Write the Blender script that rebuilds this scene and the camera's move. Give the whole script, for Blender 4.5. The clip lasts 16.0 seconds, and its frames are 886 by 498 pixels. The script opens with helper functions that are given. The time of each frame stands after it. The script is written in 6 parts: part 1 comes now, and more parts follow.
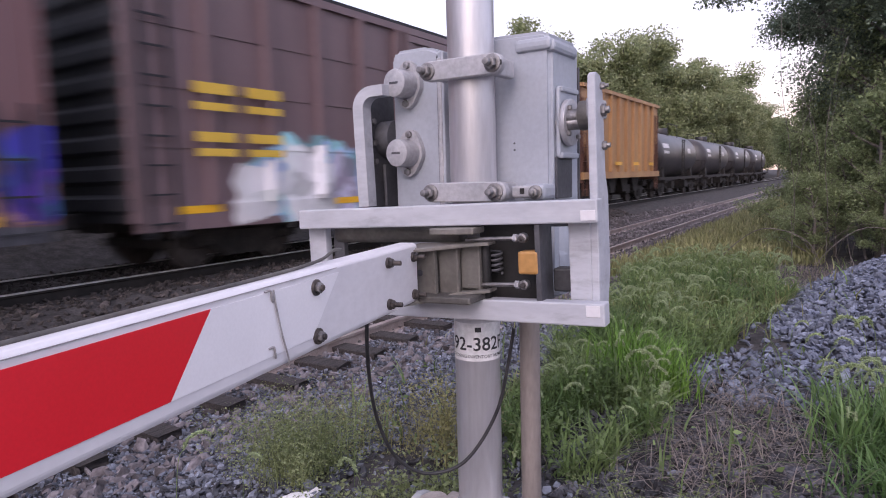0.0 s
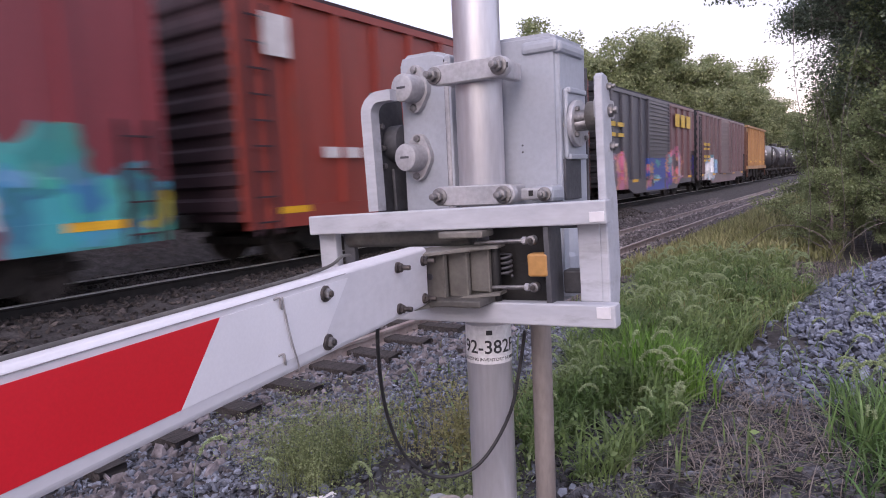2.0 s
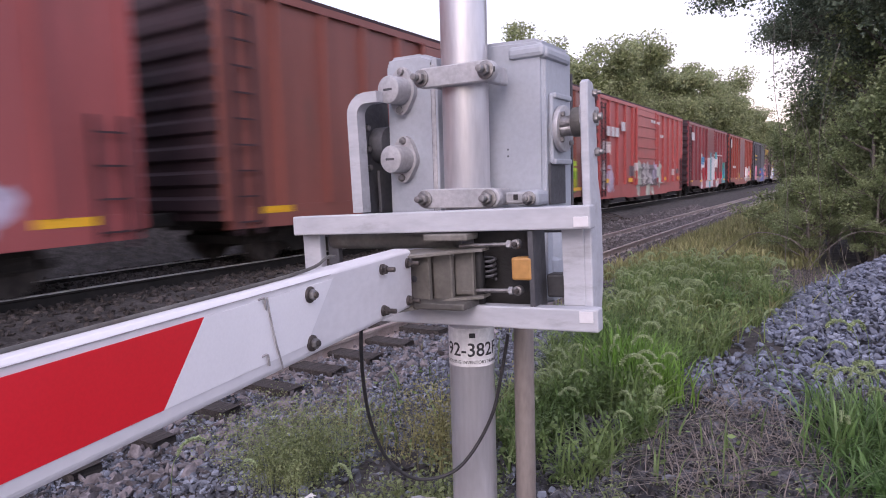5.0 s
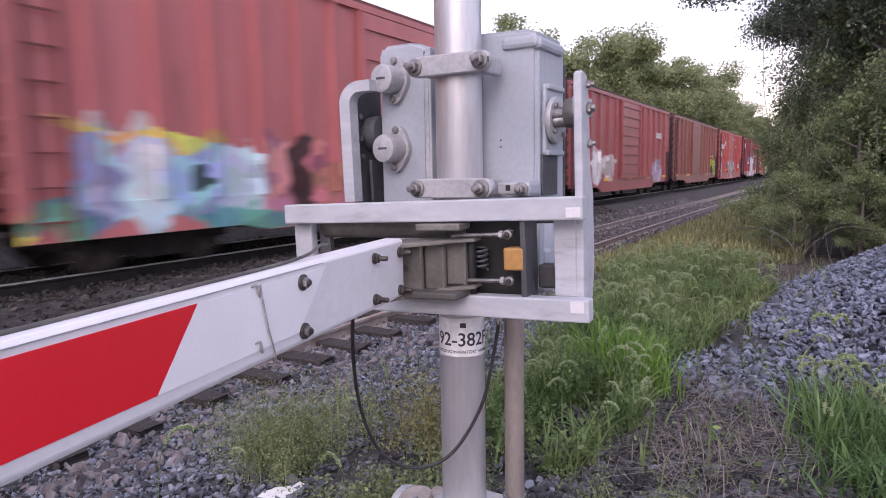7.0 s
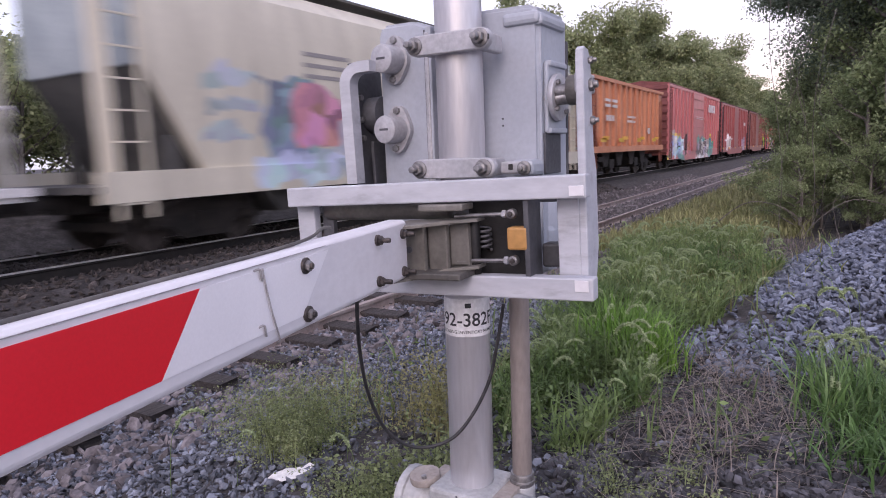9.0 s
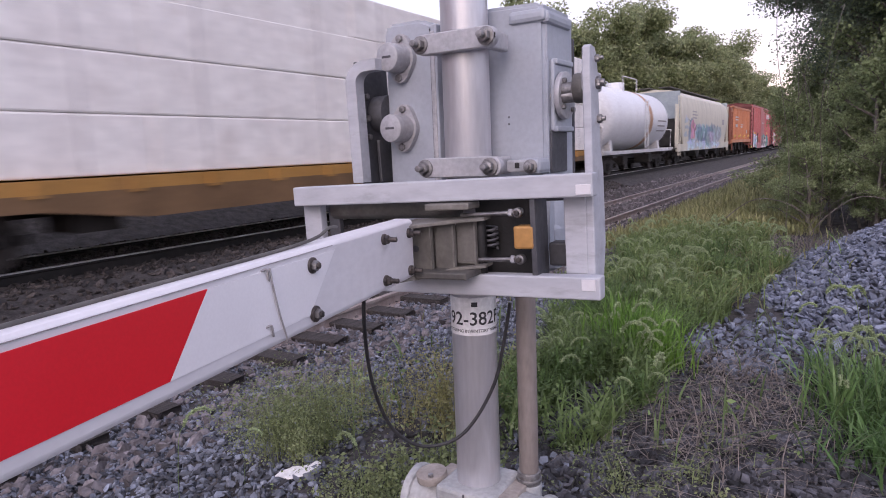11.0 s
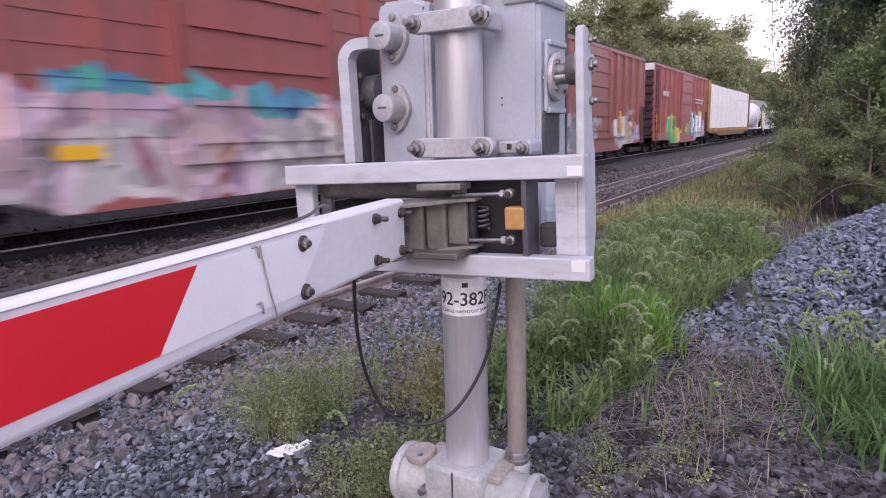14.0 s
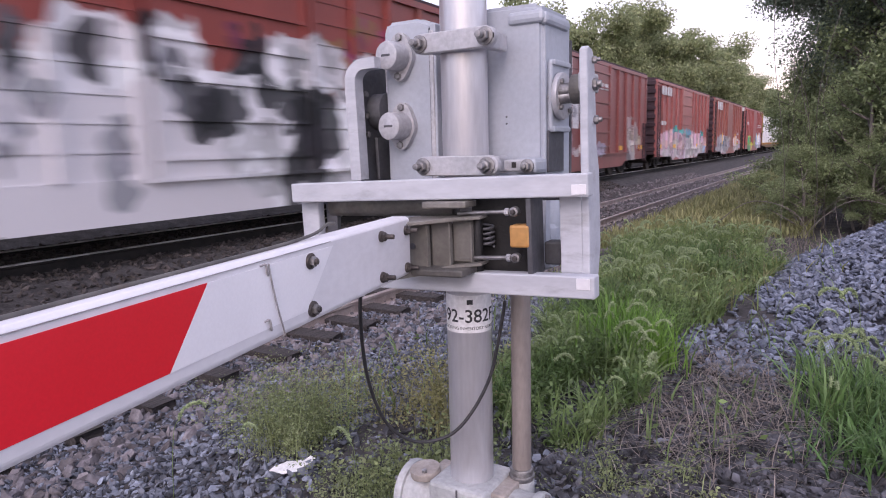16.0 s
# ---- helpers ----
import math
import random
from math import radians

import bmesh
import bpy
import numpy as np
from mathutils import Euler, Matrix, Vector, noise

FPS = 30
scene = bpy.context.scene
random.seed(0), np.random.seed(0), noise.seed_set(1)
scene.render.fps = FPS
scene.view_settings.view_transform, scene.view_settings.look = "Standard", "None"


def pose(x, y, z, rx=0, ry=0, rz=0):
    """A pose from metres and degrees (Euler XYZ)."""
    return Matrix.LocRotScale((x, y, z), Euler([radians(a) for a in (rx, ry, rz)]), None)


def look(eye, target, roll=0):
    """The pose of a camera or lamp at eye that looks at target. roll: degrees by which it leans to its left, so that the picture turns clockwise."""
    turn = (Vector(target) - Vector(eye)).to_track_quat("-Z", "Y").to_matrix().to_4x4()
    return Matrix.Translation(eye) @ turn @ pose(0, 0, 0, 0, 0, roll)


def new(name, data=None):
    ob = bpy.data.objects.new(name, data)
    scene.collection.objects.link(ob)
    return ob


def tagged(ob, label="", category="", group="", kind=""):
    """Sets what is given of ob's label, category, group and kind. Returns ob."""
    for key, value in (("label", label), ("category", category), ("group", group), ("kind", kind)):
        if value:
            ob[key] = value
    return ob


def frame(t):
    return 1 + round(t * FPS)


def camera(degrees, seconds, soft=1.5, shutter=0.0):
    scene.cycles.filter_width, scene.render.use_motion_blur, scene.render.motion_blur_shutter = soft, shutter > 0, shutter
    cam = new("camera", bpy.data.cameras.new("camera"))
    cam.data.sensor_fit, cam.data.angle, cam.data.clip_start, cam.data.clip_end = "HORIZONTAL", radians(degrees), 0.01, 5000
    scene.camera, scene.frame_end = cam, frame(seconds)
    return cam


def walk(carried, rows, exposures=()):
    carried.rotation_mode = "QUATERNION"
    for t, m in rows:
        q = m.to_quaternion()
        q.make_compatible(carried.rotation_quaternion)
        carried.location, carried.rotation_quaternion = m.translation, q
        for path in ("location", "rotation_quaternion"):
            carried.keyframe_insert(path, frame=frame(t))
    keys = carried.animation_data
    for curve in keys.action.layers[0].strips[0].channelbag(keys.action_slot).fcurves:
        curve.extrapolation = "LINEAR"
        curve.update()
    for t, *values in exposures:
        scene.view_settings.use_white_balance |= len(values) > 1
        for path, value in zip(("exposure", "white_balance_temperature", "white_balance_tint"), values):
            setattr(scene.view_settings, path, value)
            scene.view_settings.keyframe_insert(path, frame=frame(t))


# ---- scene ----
cam = camera(68.5, 16.0, soft=1.0, shutter=0.5)
PATH = [
    (0, (0.955, -1.691, 1.407), (-0.108, -0.01, 1.192), -1.6),
    (0.5, (0.956, -1.683, 1.405), (-0.13, -0.019, 1.182), -1.7),
    (1, (0.96, -1.679, 1.41), (-0.156, -0.032, 1.206), -1.9),
    (1.5, (0.963, -1.687, 1.413), (-0.146, -0.035, 1.212), -2.2),
    (2, (0.965, -1.686, 1.411), (-0.133, -0.027, 1.204), -2.7),
    (2.5, (0.965, -1.687, 1.415), (-0.124, -0.022, 1.212), -2.5),
    (3, (0.96, -1.686, 1.412), (-0.124, -0.018, 1.212), -2.3),
    (3.5, (0.957, -1.687, 1.413), (-0.119, -0.013, 1.21), -2.0),
    (4, (0.963, -1.687, 1.414), (-0.107, -0.008, 1.215), -1.9),
    (6.5, (0.956, -1.704, 1.409), (-0.066, 0.001, 1.192), -1.1),
    (7, (0.955, -1.7, 1.409), (-0.066, 0.005, 1.179), -1.0),
    (7.5, (0.955, -1.699, 1.408), (-0.072, -0.001, 1.156), -1.3),
    (8, (0.965, -1.688, 1.411), (-0.071, 0.003, 1.153), -1.8),
    (8.5, (0.964, -1.692, 1.41), (-0.067, 0.0, 1.139), -2.2),
    (9, (0.958, -1.692, 1.408), (-0.076, -0.004, 1.12), -2.1),
    (9.2, (0.956, -1.689, 1.401), (-0.078, -0.001, 1.11), -2.2),
    (11.5, (0.955, -1.694, 1.413), (-0.096, -0.018, 1.118), -2.2),
    (12, (0.96, -1.697, 1.411), (-0.09, -0.021, 1.117), -2.0),
    (12.5, (0.961, -1.697, 1.409), (-0.085, -0.021, 1.1), -1.9),
    (13, (0.964, -1.698, 1.408), (-0.077, -0.02, 1.09), -1.9),
    (13.5, (0.962, -1.695, 1.405), (-0.064, -0.012, 1.068), -1.6),
    (14, (0.961, -1.694, 1.406), (-0.064, -0.013, 1.058), -1.6),
    (14.5, (0.959, -1.699, 1.407), (-0.068, -0.017, 1.065), -1.7),
    (15, (0.96, -1.699, 1.41), (-0.067, -0.016, 1.076), -1.6),
    (15.5, (0.961, -1.703, 1.412), (-0.071, -0.02, 1.095), -1.6),
    (16, (0.962, -1.706, 1.413), (-0.075, -0.022, 1.112), -1.5),
]
EXPOSURE = [(0, 0.38), (2.5, 0.4), (6.5, 0.5), (8.5, 0.4), (9.2, 0.33), (11.5, 0.23), (12, 0.36), (12.5, 0.42), (14.5, 0.62), (16, 0.5)]
walk(cam, [(t, look(eye, target, roll)) for t, eye, target, roll in PATH], [(t, e + 0.08, 6350, 26) for t, e in EXPOSURE])

# world, sun, exposure
world = bpy.data.worlds.new("evening_sky")
scene.world = world
world.use_nodes = True
wn, wl = world.node_tree.nodes, world.node_tree.links
wn.clear()
sky = wn.new("ShaderNodeTexSky")
sky.sky_type = "NISHITA"
sky.sun_disc = False
sky.sun_elevation, sky.sun_rotation = radians(32), radians(160)
sky.dust_density = 2.0
veil = wn.new("ShaderNodeMix")
veil.data_type = "RGBA"
veil.inputs["Factor"].default_value = 0.55
wtc = wn.new("ShaderNodeTexCoord")
wsep = wn.new("ShaderNodeSeparateXYZ")
wl.new(wtc.outputs["Generated"], wsep.inputs["Vector"])
cloud = wn.new("ShaderNodeTexNoise")
cloud.inputs["Scale"].default_value, cloud.inputs["Detail"].default_value = 3.0, 5
wl.new(wtc.outputs["Generated"], cloud.inputs["Vector"])
cramp = wn.new("ShaderNodeValToRGB")
cramp.color_ramp.elements[0].position, cramp.color_ramp.elements[1].position = 0.38, 0.62
cramp.color_ramp.elements[0].color, cramp.color_ramp.elements[1].color = (5.9, 6.3, 7.7, 1), (7.9, 7.8, 8.3, 1)
wl.new(cloud.outputs["Fac"], cramp.inputs["Fac"])
# warm evening glow low over the line's far end
ahead = wn.new("ShaderNodeMapRange")
ahead.inputs["From Min"].default_value, ahead.inputs["From Max"].default_value = 0.80, 1.0
wl.new(wsep.outputs["Y"], ahead.inputs["Value"])
low_sky = wn.new("ShaderNodeMapRange")
low_sky.inputs["From Min"].default_value, low_sky.inputs["From Max"].default_value = 0.30, 0.04
wl.new(wsep.outputs["Z"], low_sky.inputs["Value"])
glow = wn.new("ShaderNodeMath")
glow.operation = "MULTIPLY"
wl.new(ahead.outputs["Result"], glow.inputs[0])
wl.new(low_sky.outputs["Result"], glow.inputs[1])
warm = wn.new("ShaderNodeMix")
warm.data_type = "RGBA"
warm.inputs["B"].default_value = (10.5, 7.6, 6.0, 1)
wl.new(glow.outputs[0], warm.inputs["Factor"])
wl.new(cramp.outputs["Color"], warm.inputs["A"])
wl.new(warm.outputs["Result"], veil.inputs["B"])
bg = wn.new("ShaderNodeBackground")
bg.inputs["Strength"].default_value = 0.15
wout = wn.new("ShaderNodeOutputWorld")
wl.new(sky.outputs["Color"], veil.inputs["A"])
wl.new(veil.outputs["Result"], bg.inputs["Color"])
wl.new(bg.outputs["Background"], wout.inputs["Surface"])
sun_data = bpy.data.lights.new("sun", "SUN")
sun_data.energy, sun_data.angle, sun_data.color = 0.7, radians(28), (1.0, 0.92, 0.88)
sun = new("sun", sun_data)
sun.matrix_basis = look((5, -14, 9.5), (0, 0, 0))


# ---- materials ----
def paint(name, a, b, scale=6.0, rough=0.6, metal=0.0, bump=0.15, fine=60.0, stain=None, amount=0.35, stretch=(1, 1, 1), random_tint=0.0, vary=0.12):
    """Two-scale mottled surface: a and b mixed by coarse noise, fine grain on top, optional stains."""
    m = bpy.data.materials.new(name)
    m.use_nodes = True
    n, l = m.node_tree.nodes, m.node_tree.links
    p = n["Principled BSDF"]
    tc = n.new("ShaderNodeTexCoord")
    mp = n.new("ShaderNodeMapping")
    mp.inputs["Scale"].default_value = stretch
    l.new(tc.outputs["Object"], mp.inputs["Vector"])
    big = n.new("ShaderNodeTexNoise")
    big.inputs["Scale"].default_value, big.inputs["Detail"].default_value = scale, 5
    small = n.new("ShaderNodeTexNoise")
    small.inputs["Scale"].default_value, small.inputs["Detail"].default_value = fine, 4
    for t in (big, small):
        l.new(mp.outputs["Vector"], t.inputs["Vector"])
    ramp = n.new("ShaderNodeValToRGB")
    ramp.color_ramp.elements[0].position, ramp.color_ramp.elements[1].position = 0.35, 0.68
    ramp.color_ramp.elements[0].color, ramp.color_ramp.elements[1].color = (*a, 1), (*b, 1)
    l.new(big.outputs["Fac"], ramp.inputs["Fac"])
    col = ramp.outputs["Color"]
    hsv = n.new("ShaderNodeHueSaturation")
    mr = n.new("ShaderNodeMapRange")
    mr.inputs["From Min"].default_value, mr.inputs["From Max"].default_value = 0.3, 0.7
    mr.inputs["To Min"].default_value, mr.inputs["To Max"].default_value = 1 - vary, 1 + vary
    l.new(small.outputs["Fac"], mr.inputs["Value"])
    l.new(mr.outputs["Result"], hsv.inputs["Value"])
    l.new(col, hsv.inputs["Color"])
    col = hsv.outputs["Color"]
    if random_tint:
        info = n.new("ShaderNodeNewGeometry")
        h2 = n.new("ShaderNodeHueSaturation")
        r2 = n.new("ShaderNodeMapRange")
        r2.inputs["To Min"].default_value, r2.inputs["To Max"].default_value = 1 - random_tint, 1 + random_tint
        l.new(info.outputs["Random Per Island"], r2.inputs["Value"])
        l.new(r2.outputs["Result"], h2.inputs["Value"])
        l.new(col, h2.inputs["Color"])
        col = h2.outputs["Color"]
    if stain:
        st = n.new("ShaderNodeTexNoise")
        st.inputs["Scale"].default_value, st.inputs["Detail"].default_value, st.inputs["Roughness"].default_value = scale * 0.6, 7, 0.7
        l.new(mp.outputs["Vector"], st.inputs["Vector"])
        sr = n.new("ShaderNodeValToRGB")
        sr.color_ramp.elements[0].position, sr.color_ramp.elements[1].position = 0.56, 0.72
        sr.color_ramp.elements[1].color = (amount, amount, amount, 1)
        l.new(st.outputs["Fac"], sr.inputs["Fac"])
        mx = n.new("ShaderNodeMix")
        mx.data_type = "RGBA"
        l.new(sr.outputs["Color"], mx.inputs["Factor"])
        l.new(col, mx.inputs["A"])
        mx.inputs["B"].default_value = (*stain, 1)
        col = mx.outputs["Result"]
    l.new(col, p.inputs["Base Color"])
    p.inputs["Roughness"].default_value, p.inputs["Metallic"].default_value = rough, metal
    if bump:
        b = n.new("ShaderNodeBump")
        b.inputs["Strength"].default_value, b.inputs["Distance"].default_value = bump, 0.01
        l.new(small.outputs["Fac"], b.inputs["Height"])
        l.new(b.outputs["Normal"], p.inputs["Normal"])
    return m


SPRAY = {
    "white": (0.74, 0.72, 0.74), "blue": (0.04, 0.10, 0.42), "chalk": (0.58, 0.53, 0.53), "silver": (0.66, 0.66, 0.69), "black": (0.022, 0.022, 0.028), "slate": (0.11, 0.11, 0.13), "grey": (0.30, 0.30, 0.34),
    "teal": (0.05, 0.36, 0.42), "sea": (0.12, 0.42, 0.40), "sky_blue": (0.32, 0.55, 0.72), "pale_blue": (0.52, 0.64, 0.76), "bluegrey": (0.20, 0.31, 0.40), "steel": (0.38, 0.44, 0.50), "lilac": (0.46, 0.40, 0.52),
    "pink": (0.62, 0.26, 0.34), "rose": (0.58, 0.42, 0.48), "coral": (0.62, 0.20, 0.20), "red": (0.36, 0.03, 0.045), "umber": (0.17, 0.085, 0.09), "maroon2": (0.27, 0.06, 0.048), "weathered": (0.33, 0.085, 0.075),
    "ochre": (0.55, 0.34, 0.12), "gold": (0.72, 0.42, 0.04), "yellow": (0.74, 0.60, 0.14), "beige": (0.50, 0.42, 0.39), "lime": (0.42, 0.58, 0.06), "green": (0.02, 0.38, 0.12), "light_green": (0.36, 0.58, 0.22), "pale_green": (0.46, 0.54, 0.46),
}


def tagged_paint(name, base, rough=0.45, dirt=(0.10, 0.075, 0.065), amount=0.45, sprays=()):
    """Rail car paint with rain streaks, faded areas and graffiti. sprays: (y0, y1, z0, z1, colour, looseness)."""
    m = paint(name, base, tuple(c * 0.82 for c in base), 1.2, rough, 0.0, 0.1, 25.0, dirt, amount, (1, 2.2, 0.35), vary=0.08)
    n, l = m.node_tree.nodes, m.node_tree.links
    p = n["Principled BSDF"]
    col = p.inputs["Base Color"].links[0].from_socket
    tc = n.new("ShaderNodeTexCoord")
    sep = n.new("ShaderNodeSeparateXYZ")
    l.new(tc.outputs["Object"], sep.inputs["Vector"])

    def math_node(op, a, b, clamp=False):
        k = n.new("ShaderNodeMath")
        k.operation, k.use_clamp = op, clamp
        for i, v in enumerate((a, b)):
            if isinstance(v, (int, float)):
                k.inputs[i].default_value = v
            else:
                l.new(v, k.inputs[i])
        return k.outputs[0]

    if sprays:
        flat = n.new("ShaderNodeCombineXYZ")
        l.new(math_node("ADD", sep.outputs["Y"], len(sprays) * 3.7), flat.inputs["X"])
        l.new(sep.outputs["Z"], flat.inputs["Y"])
        wander = n.new("ShaderNodeTexNoise")
        wander.inputs["Scale"].default_value, wander.inputs["Detail"].default_value = 2.0, 1.5
        l.new(flat.outputs["Vector"], wander.inputs["Vector"])
        wsplit = n.new("ShaderNodeSeparateColor")
        l.new(wander.outputs["Color"], wsplit.inputs["Color"])
        moved = {}
        for size in (0.12, 0.9):
            moved[size] = [math_node("ADD", sep.outputs[ax], math_node("MULTIPLY", math_node("SUBTRACT", wsplit.outputs[ch], 0.5), size)) for ax, ch in (("Y", "Red"), ("Z", "Green"))]
        # overlapping fills: each cell of the sprayed fields has its own tone
        fills = n.new("ShaderNodeTexVoronoi")
        fills.inputs["Scale"].default_value = 2.6
        warped = n.new("ShaderNodeCombineXYZ")
        l.new(moved[0.9][0], warped.inputs["X"])
        l.new(moved[0.9][1], warped.inputs["Y"])
        l.new(warped.outputs["Vector"], fills.inputs["Vector"])
        tone = n.new("ShaderNodeSeparateColor")
        l.new(fills.outputs["Color"], tone.inputs["Color"])
        value = math_node("ADD", math_node("MULTIPLY", tone.outputs["Red"], 0.75), 0.5)
        turn = math_node("ADD", math_node("MULTIPLY", tone.outputs["Green"], 0.14), 0.43)
        for y0, y1, z0, z1, hue, loose in sprays:
            yy, zz = moved[0.12 if loose < 0.2 else 0.9]
            dy = math_node("SUBTRACT", (y1 - y0) / 2, math_node("ABSOLUTE", math_node("SUBTRACT", yy, (y0 + y1) / 2), 0))
            dz = math_node("SUBTRACT", (z1 - z0) / 2, math_node("ABSOLUTE", math_node("SUBTRACT", zz, (z0 + z1) / 2), 0))
            if loose >= 0.2:
                # rounded corners
                ey, ez = math_node("DIVIDE", dy, (y1 - y0) / 2), math_node("DIVIDE", dz, (z1 - z0) / 2)
                ry, rz = math_node("SUBTRACT", 1.0, ey), math_node("SUBTRACT", 1.0, ez)
                edge_in = math_node("SUBTRACT", 1.3, math_node("ADD", math_node("POWER", ry, 3.0), math_node("POWER", rz, 3.0)))
                mask = math_node("MULTIPLY", edge_in, 6.0, True)
            else:
                mask = math_node("MULTIPLY", math_node("MINIMUM", dy, dz), 40.0, True)
            mx = n.new("ShaderNodeMix")
            mx.data_type = "RGBA"
            l.new(math_node("MULTIPLY", mask, 0.9), mx.inputs["Factor"])
            l.new(col, mx.inputs["A"])
            if loose < 0.2:
                mx.inputs["B"].default_value = (*SPRAY[hue], 1)
            else:
                shade = n.new("ShaderNodeHueSaturation")
                shade.inputs["Color"].default_value = (*SPRAY[hue], 1)
                l.new(value, shade.inputs["Value"])
                l.new(turn, shade.inputs["Hue"])
                l.new(shade.outputs["Color"], mx.inputs["B"])
            col = mx.outputs["Result"]
    l.new(col, p.inputs["Base Color"])
    return m


M_POLE = paint("brushed_aluminium_pole", (0.57, 0.56, 0.59), (0.67, 0.66, 0.69), 5, 0.34, 0.6, 0.08, 90, (0.46, 0.45, 0.47), 0.3, (1, 1, 0.15), vary=0.06)
M_CAST = paint("painted_cast_housing", (0.36, 0.385, 0.435), (0.43, 0.455, 0.505), 4, 0.5, 0.1, 0.06, 70, (0.33, 0.33, 0.36), 0.5, vary=0.05)
M_CLAMP = paint("dull_cast_aluminium", (0.40, 0.40, 0.42), (0.48, 0.47, 0.49), 8, 0.5, 0.3, 0.1, 80, (0.27, 0.26, 0.27), 0.5)
M_BOLT = paint("weathered_zinc_bolt", (0.20, 0.19, 0.19), (0.34, 0.33, 0.33), 40, 0.45, 0.8, 0.2, 150)
M_DARKBOLT = paint("dark_rusty_bolt", (0.05, 0.045, 0.045), (0.12, 0.10, 0.09), 40, 0.55, 0.5, 0.2, 150)
M_FRAME = paint("scuffed_white_frame_paint", (0.41, 0.42, 0.46), (0.50, 0.51, 0.55), 14, 0.5, 0.0, 0.05, 60, (0.17, 0.16, 0.17), 0.5, (0.5, 1, 1.6), vary=0.05)
M_ARM = paint("white_arm_paint", (0.66, 0.645, 0.67), (0.73, 0.715, 0.74), 5, 0.42, 0.0, 0.02, 70, (0.55, 0.53, 0.54), 0.4, (1, 0.5, 1), vary=0.04)
M_SHEET = paint("white_reflective_sheeting", (0.78, 0.765, 0.79), (0.84, 0.825, 0.85), 5, 0.35, 0.0, 0.01, 200, vary=0.02)
M_RED = paint("red_reflective_sheeting", (0.70, 0.014, 0.022), (0.77, 0.018, 0.03), 3, 0.38, 0.0, 0.01, 200, vary=0.03)
M_STEEL = paint("dark_weathered_steel", (0.10, 0.095, 0.09), (0.17, 0.16, 0.145), 12, 0.6, 0.4, 0.2, 80, (0.13, 0.08, 0.05), 0.5)
M_BRACKET = paint("grey_green_hinge_steel", (0.15, 0.14, 0.125), (0.23, 0.215, 0.195), 10, 0.6, 0.2, 0.1, 80, (0.10, 0.07, 0.05), 0.5)
M_WIRE = paint("pale_grey_wire", (0.28, 0.26, 0.26), (0.40, 0.38, 0.38), 30, 0.5, 0.2, 0.0, 80)
# grey steel with the shade inside yoke and housing put into its colour
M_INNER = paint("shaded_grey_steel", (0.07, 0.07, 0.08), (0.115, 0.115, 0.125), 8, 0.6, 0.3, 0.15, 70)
M_YELLOW = paint("amber_plastic_block", (0.36, 0.18, 0.055), (0.46, 0.24, 0.075), 12, 0.45, 0.0, 0.1, 60, (0.3, 0.18, 0.06), 0.4)
# near-black colour that holds the deep shade of yoke interior and slots
M_BACKING = paint("shade_black_steel", (0.012, 0.012, 0.013), (0.03, 0.028, 0.028), 9, 0.6, 0.2, 0.2, 70)
M_DARKSTONE = paint("dark_slate_chips", (0.026, 0.026, 0.03), (0.105, 0.105, 0.12), 7, 0.8, 0.0, 0.5, 45, (0.08, 0.06, 0.055), 0.4, random_tint=0.8, vary=0.25)
M_PANEL = paint("dark_hinge_panel", (0.13, 0.122, 0.11), (0.20, 0.188, 0.17), 9, 0.6, 0.2, 0.1, 80, (0.05, 0.04, 0.035), 0.5)
M_CABLE = paint("black_rubber_cable", (0.018, 0.018, 0.02), (0.035, 0.034, 0.036), 30, 0.55, 0.0, 0.1, 120)
M_CONDUIT = paint("grey_brown_conduit", (0.25, 0.215, 0.20), (0.33, 0.285, 0.265), 6, 0.6, 0.2, 0.12, 80, (0.2, 0.16, 0.14), 0.5, (1, 1, 0.3))
M_BASE = paint("rough_cast_base", (0.32, 0.33, 0.335), (0.48, 0.485, 0.49), 9, 0.65, 0.15, 0.3, 60, (0.18, 0.17, 0.15), 0.7)
M_COVER = paint("tan_cover_plate", (0.30, 0.265, 0.24), (0.42, 0.37, 0.33), 12, 0.65, 0.1, 0.2, 80)
M_LABEL = paint("white_label", (0.72, 0.71, 0.72), (0.80, 0.79, 0.80), 10, 0.5, 0.0, 0.03, 80)
M_INK = paint("black_ink", (0.02, 0.02, 0.025), (0.035, 0.035, 0.04), 20, 0.5, 0.0, 0.0, 80)
M_PAPER = paint("white_litter", (0.72, 0.71, 0.70), (0.8, 0.79, 0.78), 15, 0.7, 0.0, 0.1, 80)
M_BALLAST = paint("slate_ballast", (0.062, 0.069, 0.089), (0.19, 0.208, 0.25), 7, 0.7, 0.0, 0.5, 45, (0.12, 0.10, 0.09), 0.4, random_tint=0.75, vary=0.25)
M_TRACKBED = paint("dark_track_ballast", (0.028, 0.023, 0.022), (0.085, 0.072, 0.068), 6, 0.9, 0.0, 0.5, 45, (0.09, 0.065, 0.05), 0.5, random_tint=0.5, vary=0.25)
M_SIDINGSTONE = paint("brown_grey_siding_ballast", (0.085, 0.075, 0.08), (0.215, 0.195, 0.205), 6, 0.9, 0.0, 0.5, 45, (0.13, 0.10, 0.08), 0.5, random_tint=0.5, vary=0.25)
M_BLUESTONE = paint("blue_grey_crushed_stone", (0.11, 0.125, 0.17), (0.22, 0.245, 0.305), 9, 0.8, 0.0, 0.4, 50, (0.09, 0.09, 0.11), 0.5, random_tint=0.45, vary=0.2)
